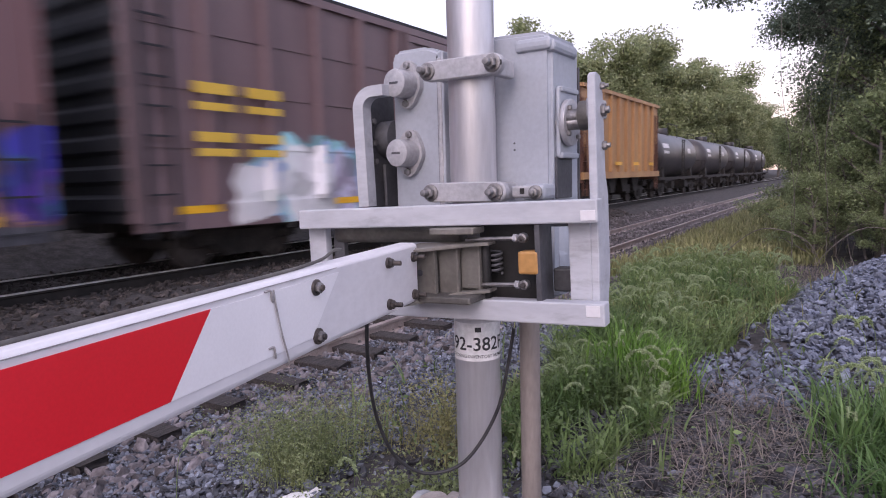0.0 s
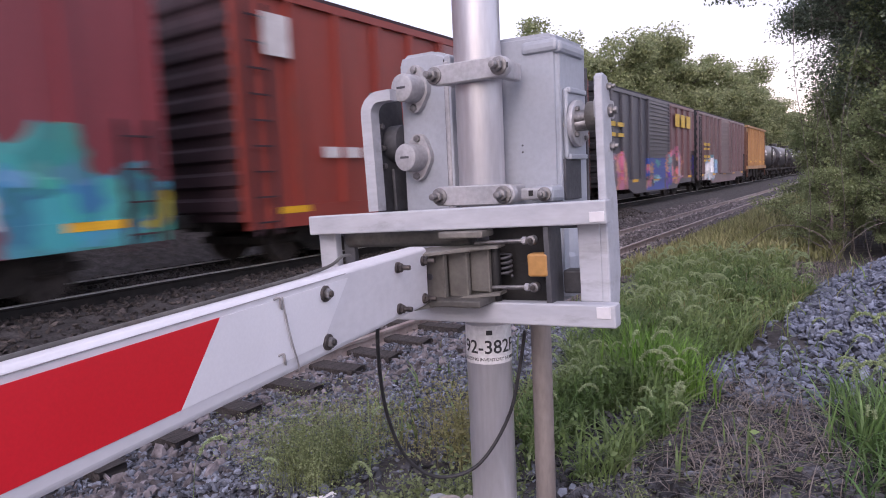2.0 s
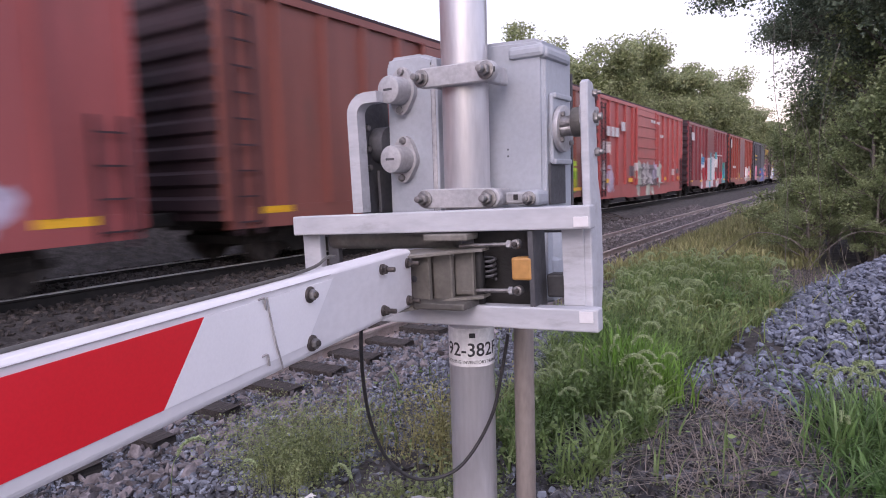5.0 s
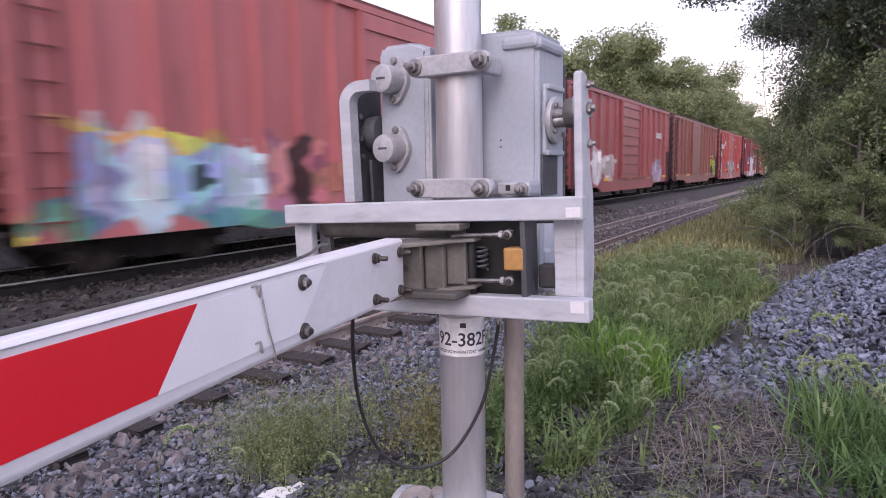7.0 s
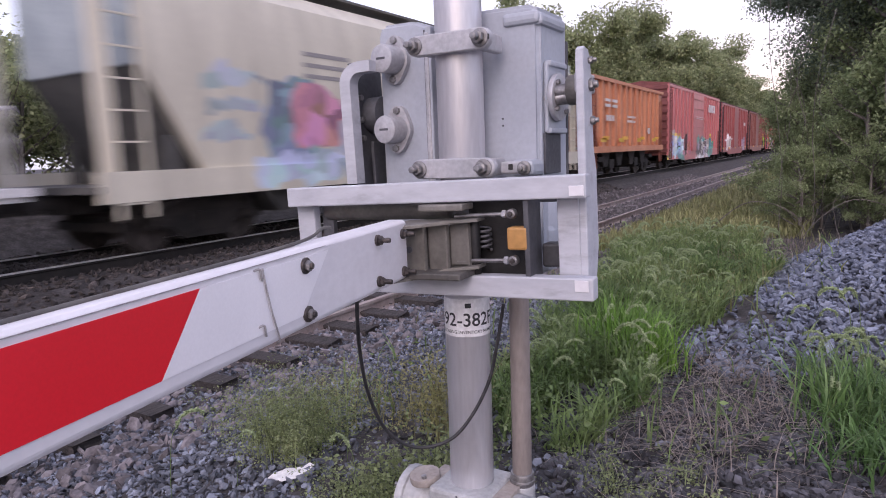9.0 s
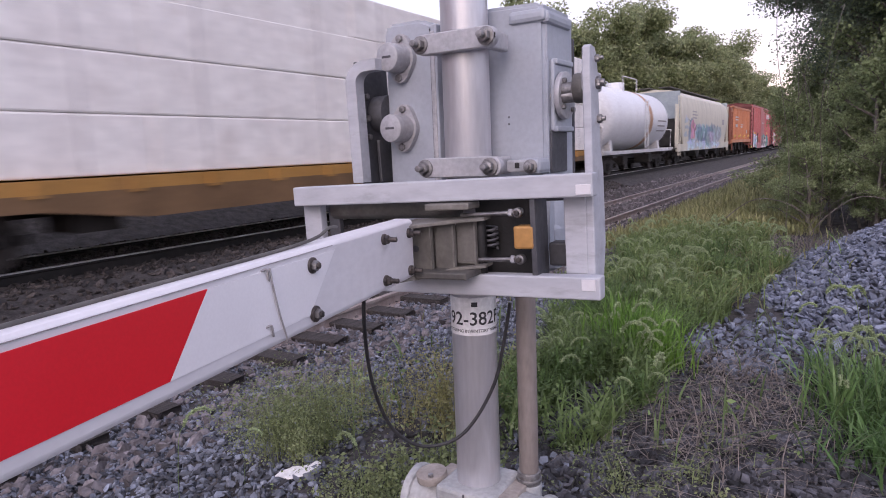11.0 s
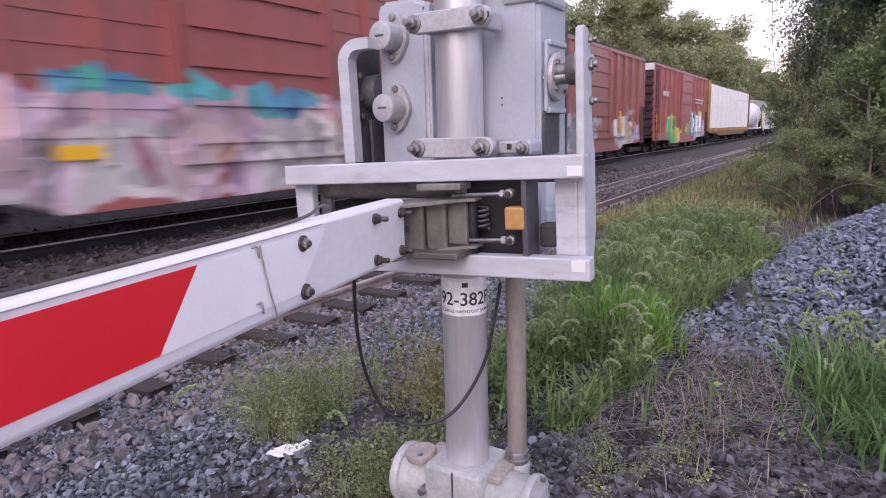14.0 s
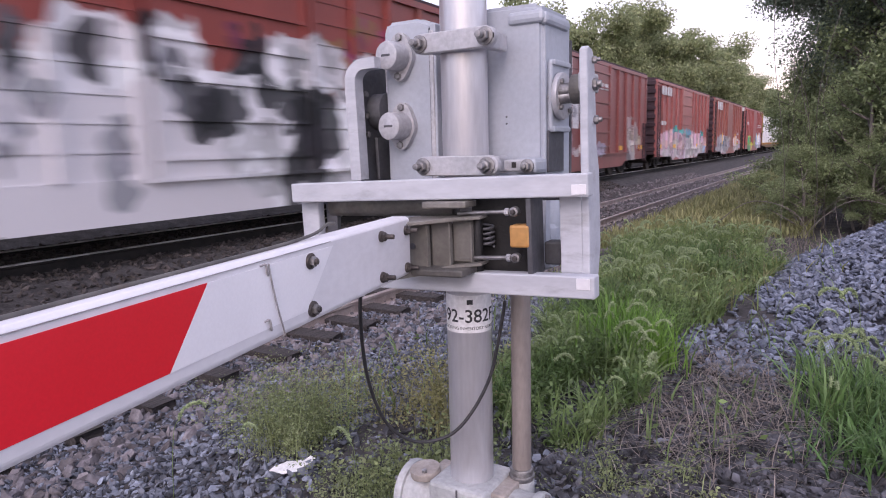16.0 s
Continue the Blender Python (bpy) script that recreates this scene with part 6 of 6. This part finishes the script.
# ---- plants ----
def blades(name, roots, heights, material, seed, label, width=0.006, bend=0.5, category="grass", parent=None):
    """Curved tapering leaf blades, all in one mesh."""
    rng = np.random.default_rng(seed)
    k = len(roots)
    roots, h = np.asarray(roots, float), np.asarray(heights, float)
    a = rng.uniform(0, 2 * math.pi, k)
    d = np.stack([np.cos(a), np.sin(a), np.zeros(k)], 1)
    side = np.stack([-np.sin(a), np.cos(a), np.zeros(k)], 1)
    lean = rng.uniform(0.15, 1.0, k) * bend
    w = width * rng.uniform(0.6, 1.3, k)
    v = []
    for t, ww in ((0.0, 0.8), (0.4, 1.0), (0.75, 0.7), (1.0, 0.08)):
        p = roots + d * (h * lean * t * t)[:, None]
        p[:, 2] += h * (t - 0.35 * lean * t * t)
        v += [p - side * (w * ww)[:, None], p + side * (w * ww)[:, None]]
    v = np.stack(v, 1).reshape(-1, 3)
    base = (np.arange(k) * 8)[:, None]
    f = np.concatenate([base + np.array([[0, 1, 3, 2]]), base + np.array([[2, 3, 5, 4]]), base + np.array([[4, 5, 7, 6]])], 0)
    me = quad_mesh(name, v, f, material)
    ob = new(name, me)
    if parent:
        ob.parent = parent
        return tagged(ob, kind="stuff")
    return tagged(ob, label, category, kind="stuff")


def quad_mesh(name, v, f, material):
    me = bpy.data.meshes.new(name)
    me.vertices.add(len(v))
    me.vertices.foreach_set("co", np.ascontiguousarray(v, dtype=np.float32).ravel())
    me.loops.add(f.size)
    me.loops.foreach_set("vertex_index", np.ascontiguousarray(f, dtype=np.int32).ravel())
    me.polygons.add(len(f))
    me.polygons.foreach_set("loop_start", np.arange(0, f.size, 4))
    me.polygons.foreach_set("loop_total", np.full(len(f), 4))
    me.update()
    me.validate()
    me.materials.append(material)
    return me


def leaf_cloud(name, points, size, material, seed, parent=None, drop=0.5):
    """Small folded leaves at random turns round the points."""
    rng = np.random.default_rng(seed)
    k = len(points)
    p = np.asarray(points, float)
    u = rng.normal(size=(k, 3))
    u[:, 2] = u[:, 2] * 0.6 - drop
    u /= np.linalg.norm(u, axis=1)[:, None]
    w = np.cross(u, rng.normal(size=(k, 3)))
    w /= np.linalg.norm(w, axis=1)[:, None]
    s = (size * rng.uniform(0.55, 1.35, k))[:, None]
    nrm = np.cross(u, w)
    v = np.stack([p, p + u * s * 0.45 + w * s * 0.27 + nrm * s * 0.07, p + u * s, p + u * s * 0.45 - w * s * 0.27 + nrm * s * 0.07], 1).reshape(-1, 3)
    f = (np.arange(k) * 4)[:, None] + np.array([[0, 1, 2, 3]])
    ob = new(name, quad_mesh(name, v, f, material))
    if parent:
        ob.parent = parent
    return ob


def tree_data(seed, height, spread, leaf, count, material, low=0.25, tight=1.0):
    """Trunk, limbs and leaves of one tree, as (trunk mesh, crown mesh)."""
    rng = random.Random(seed)
    nrng = np.random.default_rng(seed)
    verts, faces, tips = [], [], []

    def limb(p0, p1, r0, r1, n=5):
        q = (p1 - p0).to_track_quat("Z", "Y")
        sag = Vector((rng.uniform(-0.08, 0.08), rng.uniform(-0.08, 0.08), 0)) * (p1 - p0).length
        for i in range(n + 1):
            t = i / n
            c = p0.lerp(p1, t) + sag * math.sin(math.pi * t)
            r = r0 + (r1 - r0) * t
            b = len(verts)
            for k in range(7):
                a = 2 * math.pi * k / 7
                verts.append(c + q @ Vector((math.cos(a) * r, math.sin(a) * r, 0)))
            if i:
                for k in range(7):
                    faces.append((b - 7 + k, b - 7 + (k + 1) % 7, b + (k + 1) % 7, b + k))
        return p1

    top = Vector((rng.uniform(-0.1, 0.1) * height, rng.uniform(-0.1, 0.1) * height, height * 0.75))
    limb(Vector((0, 0, -0.3)), top, height * 0.022, height * 0.008)
    for k in range(15):
        t = low + (0.72 - low) * k / 14
        p0 = top * (t / 0.75)
        a = rng.uniform(0, 6.283)
        ln = spread * rng.uniform(0.55, 1.0) * (1.1 - 0.5 * t)
        p1 = p0 + Vector((math.cos(a) * ln, math.sin(a) * ln, ln * rng.uniform(0.25, 0.9)))
        limb(p0, p1, height * 0.009, height * 0.003, 4)
        tips += [p0.lerp(p1, 0.55), p1]
        for _ in range(3):
            b = rng.uniform(0, 6.283)
            p2 = p1 + Vector((math.cos(b), math.sin(b), rng.uniform(-0.2, 0.9))) * ln * rng.uniform(0.25, 0.5)
            limb(p0.lerp(p1, rng.uniform(0.6, 1)), p2, height * 0.004, height * 0.0015, 3)
            tips.append(p2)
    tips += [top, top + Vector((0, 0, height * 0.2)), top + Vector((spread * 0.2, 0, height * 0.12))]
    tp = np.array([t[:] for t in tips])
    pick = nrng.integers(0, len(tp), count)
    clump = tight * spread * nrng.uniform(0.07, 0.17, len(tp))
    off = np.clip(nrng.normal(size=(count, 3)), -1.7, 1.7) * clump[pick][:, None]
    off[:, 2] *= 0.7
    ob = leaf_cloud("crown", tp[pick] + off, leaf, material, seed)
    crown = ob.data
    bpy.data.objects.remove(ob)
    trunk = bpy.data.meshes.new("trunk")
    trunk.from_pydata([v[:] for v in verts], [], faces)
    trunk.materials.append(M_BARK)
    trunk.shade_smooth()
    return trunk, crown


def tree(name, data, x, y, z, turn, scale, label, group=""):
    t = tagged(empty(name, (x, y, z)), label, "tree", group)
    t.rotation_euler = (0, 0, radians(turn))
    t.scale = (scale, scale, scale)
    for nm, me in zip(("trunk", "crown"), data):
        o = new(nm, me)
        o.parent = t
    return t


def make_tree_line():
    rng = random.Random(3)
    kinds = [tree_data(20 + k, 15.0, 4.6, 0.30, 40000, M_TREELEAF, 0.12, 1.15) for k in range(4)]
    label = "tall leafy deciduous tree behind the railway line"
    y = 48.5
    while y < 130:
        x = -22.5 + 9.0 * min(1.0, max(0.0, y - 44) / 60) + rng.uniform(-1.2, 1.2)
        s = rng.uniform(0.95, 1.12) * (0.96 if y < 58 else 1.02 if y < 72 else 1.08 if y < 92 else 0.86)
        tree("tree", rng.choice(kinds), x, y, -1.0, rng.uniform(0, 360), s, label, "trees behind the train")
        tree("tree", rng.choice(kinds), x - 9, y + 19, -1.0, rng.uniform(0, 360), s * 0.95, label, "trees behind the train")
        tree("tree", rng.choice(kinds), x - 4.5, y + 4, -1.0, rng.uniform(0, 360), s * 0.9, label, "trees behind the train")
        y += rng.uniform(4.8, 6.2)
    for x, y, s in ((-11.4, 138, 0.75), (-6.5, 152, 0.75), (-1.5, 150, 0.7), (4, 140, 0.75), (10, 130, 0.8), (-8, 175, 0.9), (0, 190, 0.95)):
        tree("tree", rng.choice(kinds), x, y, 0, rng.uniform(0, 360), s, "leafy tree in the distance along the line", "trees behind the train")
    # dense low bushes added to keep the background under the cars dark
    low = [tree_data(30 + k, 3.6, 1.9, 0.13, 12000, M_TREELEAF, 0.03) for k in range(2)]
    y = -6.0
    while y < 75:
        tree("shrub", rng.choice(low), rng.uniform(-16.5, -14.5), y, 0.6, rng.uniform(0, 360), rng.uniform(0.8, 1.2), "low green bush behind the railway line", "bushes behind the train")
        tree("shrub", rng.choice(low), rng.uniform(-21, -18.5), y + 1, 0.9, rng.uniform(0, 360), rng.uniform(1.1, 1.5), "low green bush behind the railway line", "bushes behind the train")
        y += rng.uniform(1.8, 2.8)


def make_thicket():
    """The overgrown bank beside the track: shrubs, vines and an overhanging tree."""
    rng = random.Random(5)
    shrub = [tree_data(60 + k, 3.0, 0.85, 0.045, 15000, M_LEAF, 0.12) for k in range(3)]
    label = "overgrown roadside shrub tangled with vines"
    for x, y, s, t in ((0.15, 11.7, 0.85, 10), (0.75, 12.6, 1.15, 80), (1.2, 11.2, 1.1, 150), (1.95, 10.8, 1.2, 220), (2.7, 10.1, 1.25, 30), (3.5, 9.4, 1.3, 120), (4.3, 9.0, 1.3, 60),
                       (1.7, 13.2, 1.6, 200), (2.9, 12.4, 1.7, 260), (1.2, 16.0, 1.5, 40), (2.2, 17.5, 1.9, 95), (4.4, 10.9, 1.7, 10), (0.9, 20.0, 1.5, 140), (1.3, 25, 1.8, 20), (1.6, 33, 2.2, 60), (1.6, 45, 2.6, 200), (1.2, 62, 3.2, 320), (2.2, 10.0, 1.0, 33), (3.2, 8.9, 1.0, 210), (1.3, 10.0, 0.85, 300), (2.6, 9.2, 1.15, 75), (1.75, 9.7, 1.05, 12), (3.7, 8.6, 1.2, 20), (3.0, 9.6, 1.5, 140), (2.0, 10.6, 1.55, 260)):
        tree("shrub", rng.choice(shrub), x, y, ground_z(x, y), t, s, label, "shrubs on the bank")
    for k in range(22):
        x, y = 0.5 + 4.0 * k / 21 + rng.uniform(-0.15, 0.15), rng.uniform(9.2, 10.4) - 0.18 * k / 21
        tree("shrub", rng.choice(shrub), x, y, ground_z(x, y) - 0.05, rng.uniform(0, 360), rng.uniform(0.32, 0.58), "low scrubby undergrowth below the trees", "undergrowth on the bank")
    # overhanging trees get their shade from the darker leaf colour
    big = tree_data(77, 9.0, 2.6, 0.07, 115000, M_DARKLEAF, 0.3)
    tree("tree", big, 2.1, 11.6, 0.1, 40, 0.95, "leafy tree overhanging the bank, darkened in its leaf colour", "")
    tree("tree", big, 3.4, 10.6, 0.1, 170, 0.95, "leafy tree overhanging the bank, darkened in its leaf colour", "")
    tree("tree", big, 1.8, 15.5, 0.1, 300, 1.15, "leafy tree overhanging the bank, darkened in its leaf colour", "")
    tree("tree", big, 1.7, 10.6, 0.1, 120, 0.76, "leafy tree overhanging the bank, darkened in its leaf colour", "")
    tree("tree", big, 5.0, 14.5, 0.1, 250, 1.1, "leafy tree overhanging the bank, darkened in its leaf colour", "")
    for k in range(90):
        x, y = rng.uniform(0.1, 4.2), rng.uniform(8.4, 11.5)
        h = rng.uniform(1.0, 3.6)
        pts = [(x, y, ground_z(x, y) - 0.02)]
        for j in range(1, 5):
            pts.append((x + rng.uniform(-0.06, 0.06) * j, y + rng.uniform(-0.06, 0.06) * j, h * j / 4))
        if k % 15 == 0:
            pts = [(x, y, 0.0), (x - 0.2, y - 0.2, 0.45), (x - 0.7, y - 0.4, 0.62), (x - 1.1, y - 0.5, 0.35), (x - 1.3, y - 0.6, 0.05)]
        v = tube("bare_stem", pts, rng.uniform(0.0025, 0.006), M_BARK, None, "", 5, 4)
        tagged(v, "bare grey vine stem in the thicket", "vine", "stems on the bank")


def make_grass():
    rng = np.random.default_rng(21)
    def field(n, test, hmin, hmax, xr, yr, power=1.0):
        r, h = [], []
        while len(r) < n:
            x = rng.uniform(*xr)
            y = yr[0] + (yr[1] - yr[0]) * rng.random() ** power
            w = test(x, y)
            if rng.random() < w:
                r.append((x, y, ground_z(x, y) + (heap_z(x, y) if x > 0 else 0) - 0.01))
                h.append(rng.uniform(hmin, hmax) * (0.95 + 0.5 * noise.noise((x * 2.3, y * 1.8, 2.0))))
        return r, h

    def strip(x, y):
        left = -0.55 - 0.185 * min(max(y - 1.0, 0), 12.5)
        right = 0.02 if y < 3.0 else 0.02 + 0.13 * (y - 3.0) if y < 6 else 0.41 - 0.16 * (y - 6)
        if y < 1.0:
            return 0.0
        e = 0.25 * noise.noise((x * 1.5, y * 1.5, 5.0))
        clump = min(1.0, max(0.06, 0.5 + 1.7 * noise.noise((x * 3.1, y * 2.2, 8.0))))
        return clump if left + e < x < right + e else 0.006

    r, h = field(17000, strip, 0.08, 0.36, (-2.2, 1.0), (0.9, 8.5), 1.35)
    blades("grass", r, h, M_GRASS, 31, "long green grass beside the track", 0.0058, 1.15)
    r, h = field(17000, strip, 0.02, 0.25, (-2.2, 1.0), (0.9, 9), 1.5)
    r2, h2 = field(11000, strip, 0.08, 0.26, (-3.2, 1.0), (4.0, 14), 1.2)
    blades("dry_grass", r2, h2, M_FARGRASS, 35, "drying yellow-green grass beside the siding", 0.0065, 1.0)
    undergrowth = leaf_cloud("broad_weed_foliage", [(a, b, c + d) for (a, b, c), d in zip(r, h)], 0.036, M_GRASS, 77, None, 0.0)
    tagged(undergrowth, "small broad-leaved weeds among the grass", "weeds", kind="stuff")
    r, h = field(15000, lambda x, y: 1.0 if -3.1 < x < 0.6 else 0, 0.12, 0.34, (-3.1, 0.6), (9, 45), 1.4)
    blades("far_grass", r, h, M_FARGRASS, 32, "long green grass along the siding", 0.014, 0.7)
    # lush tuft
    def tuft(cx, cy, s):
        return lambda x, y: math.exp(-((x - cx) ** 2 + (y - cy) ** 2) / (2 * s * s))
    for cx, cy, s, n, hm, mat_, lab in ((-0.12, 2.35, 0.12, 620, 0.55, M_LUSH, "tuft of lush green grass"), (1.12, 2.2, 0.13, 190, 0.40, M_LUSHDARK, "clump of broad green foxtail grass"), (1.1, 1.85, 0.12, 210, 0.36, M_LUSHDARK, "clump of broad green foxtail grass"), (0.86, 2.6, 0.05, 22, 0.42, M_LUSHDARK, "clump of broad green foxtail grass"),
                                        (1.16, 1.45, 0.13, 230, 0.30, M_LUSHDARK, "clump of broad green foxtail grass")):
        r, h = field(n, tuft(cx, cy, s), hm * 0.5, hm, (cx - 3 * s, cx + 3 * s), (cy - 3 * s, cy + 3 * s))
        blades("grass_clump", r, h, mat_, int(cx * 100) + 400, lab, 0.005 if mat_ is M_LUSH else 0.0058, 0.75 if mat_ is M_LUSH else 1.2)
    for cx, cy, s, n in ((0.45, 2.2, 0.26, 420), (0.62, 1.75, 0.24, 380), (0.25, 1.45, 0.2, 160), (0.55, 1.2, 0.3, 240), (0.3, 2.6, 0.15, 120), (0.1, 6.6, 0.5, 500), (-0.1, 8.0, 0.5, 400), (0.5, 7.6, 0.4, 300)):
        r, h = field(n, tuft(cx, cy, s), 0.06, 0.22 if cy < 4 else 0.3, (cx - 3 * s, cx + 3 * s), (cy - 2.5 * s, cy + 2.5 * s))
        blades("dead_grass", r, h, M_DRY, int(cx * 100) + 500, "dry dead grass lying on dark stones", 0.0021, 2.6 if cy < 4 else 1.9)
    # weeds: thin stems with small leaves
    def weed(cx, cy, s, n, hm, label, seed, leaf=0.025, mat_=M_WEED):
        q = np.random.default_rng(seed)
        g = tagged(empty("weed", (cx, cy, ground_z(cx, cy))), label, "weed")
        roots = np.zeros((n, 3))
        roots[:, 0], roots[:, 1] = q.normal(0, s * 0.45, n), q.normal(0, s * 0.45, n)
        hh = q.uniform(0.55, 1.0, n) * hm
        blades("stalk_tuft", roots, hh, mat_, seed, "", 0.0025, 0.7, parent=g)
        pts = []
        for i in range(n):
            for _ in range(int(26 * (0.025 / leaf) ** 1.3)):
                t = q.uniform(0.15, 1.0)
                pts.append((roots[i, 0] * (1 + t * 1.3) + q.normal(0, 0.028), roots[i, 1] * (1 + t * 1.3) + q.normal(0, 0.028), hh[i] * t))
        leaf_cloud("foliage", pts, leaf, mat_, seed + 1, g, 0.0)
    weed(-1.33, 0.56, 0.22, 230, 0.44, "bushy olive green weed growing in the ballast", 41, 0.0125)
    weed(-1.5, 1.25, 0.3, 26, 0.30, "thin yellowing weed growing in the ballast", 43, 0.015, M_TANWEED)
    weed(-1.05, 0.95, 0.25, 26, 0.26, "thin yellowing weed growing in the ballast", 44, 0.014, M_TANWEED)
    weed(-0.66, 0.92, 0.14, 60, 0.50, "yellow-green weeds growing behind the mast", 45, 0.018, M_TANWEED)
    weed(-0.42, 0.45, 0.16, 60, 0.30, "yellow-green weeds growing behind the mast", 47)
    weed(-0.70, 0.28, 0.16, 45, 0.20, "low green weeds beside the mast base", 49, 0.014)
    weed(-0.45, 0.1, 0.15, 45, 0.24, "low green weeds beside the mast base", 50, 0.014)
    weed(0.55, 1.0, 0.22, 13, 0.14, "low green weeds on the stones", 51, 0.016)
    weed(0.2, 0.75, 0.2, 20, 0.2, "low green weeds on the stones", 52, 0.016)
    # foxtails
    kinds = []
    for k in range(6):
        q = random.Random(90 + k)
        h = q.uniform(0.34, 0.5)
        pts = [Vector((0, 0, 0)), Vector((0.01, 0, h * 0.5)), Vector((0.03, 0, h * 0.9)), Vector((0.055, 0, h))]
        st = tube("stem", pts, 0.0016, M_GRASS, None, "", 5, 4)
        hp = [Vector((0.055, 0, h))]
        droop = q.uniform(1.9, 2.7)
        for i in range(6):
            a = 0.35 + droop * i / 5
            hp.append(hp[-1] + Vector((math.sin(a), 0, math.cos(a))) * q.uniform(0.023, 0.029))
        core = tube("seed_head", hp, 0.0042, M_SEED, None, "", 6, 4)
        rr = np.array([p[:] for p in hp])
        nr = np.random.default_rng(k)
        t = nr.uniform(0, 5.99, 320)
        i = t.astype(int)
        pp = rr[i] + (rr[i + 1] - rr[i]) * (t - i)[:, None] + nr.normal(0, 0.0026, (320, 3))
        br = leaf_cloud("bristles", pp, 0.0115, M_SEED, k, None, 0.1)
        kinds.append((st.data, core.data, br.data))
        for o in (st, core, br):
            bpy.data.objects.remove(o)
    q = random.Random(8)
    spots = []
    while len(spots) < 210:
        y = 1.2 + 6.5 * q.random() ** 1.3
        x = q.uniform(-1.6, 0.4)
        if strip(x, y) > 0.1:
            spots.append((x, y))
    spots += [(0.98, 2.2), (1.1, 2.4), (1.22, 1.8), (1.3, 1.7), (0.85, 2.7), (1.15, 2.0), (0.7, 2.75), (1.3, 2.2), (0.15, 1.35), (0.3, 1.2), (-0.05, 1.5), (-0.95, 0.5), (-0.55, 0.1), (-1.5, -0.05), (-1.3, 0.15), (0.9, 2.0), (1.4, 1.5), (0.62, 3.1), (0.45, 3.3)] + [(q.uniform(0.95, 1.3), q.uniform(1.35, 2.4)) for _ in range(22)]
    for x, y in spots:
        f = tagged(empty("foxtail", (x, y, ground_z(x, y) + (heap_z(x, y) if x > 0 else 0) - 0.01)), "foxtail grass stalk with an arching pale seed head", "foxtail grass", "foxtails among the grass")
        s = q.uniform(0.65, 1.15)
        f.scale = (s, s, s)
        f.rotation_euler = (0, 0, q.choice((q.uniform(-0.8, 0.8), q.uniform(0, 6.28))))
        for nm, me in zip(("stem", "seed_head", "bristles"), q.choice(kinds)):
            o = new(nm, me)
            o.parent = f


# ---- build ----
make_mast()
make_mechanism()
make_carrier()
make_arm()
make_small_fixtures()
make_train()
make_heap()
make_thicket()
make_tree_line()
make_grass()
scatter_ballast()
make_track(MAIN_X, RAIL_Z, M_RAIL, M_RAILTOP, "main_track", "main railway track on ties, polished heads, webs coloured dark for shadow", -8, 60, 0.52, 1, 0.0)
make_track(SIDE_X, SIDE_RAIL_Z, M_RUSTRAIL, M_RUSTRAIL, "siding_track", "rusty siding track half buried in ballast", -6, 45, 0.66, 2, 0.085)


def motions():
    steps = [k / 30 for k in range(481)]
    for w, y in WHEELS:
        walk(w, [(t, pose(0, y, WR, math.degrees(-SPEED * t / WR) % 360)) for t in steps])
    for car, s in TRAIN:
        walk(car, [(t, pose(MAIN_X, s + SPEED * t, RAIL_Z)) for t in (0.0, 4.0, 8.0, 12.0, 16.0)])


motions()
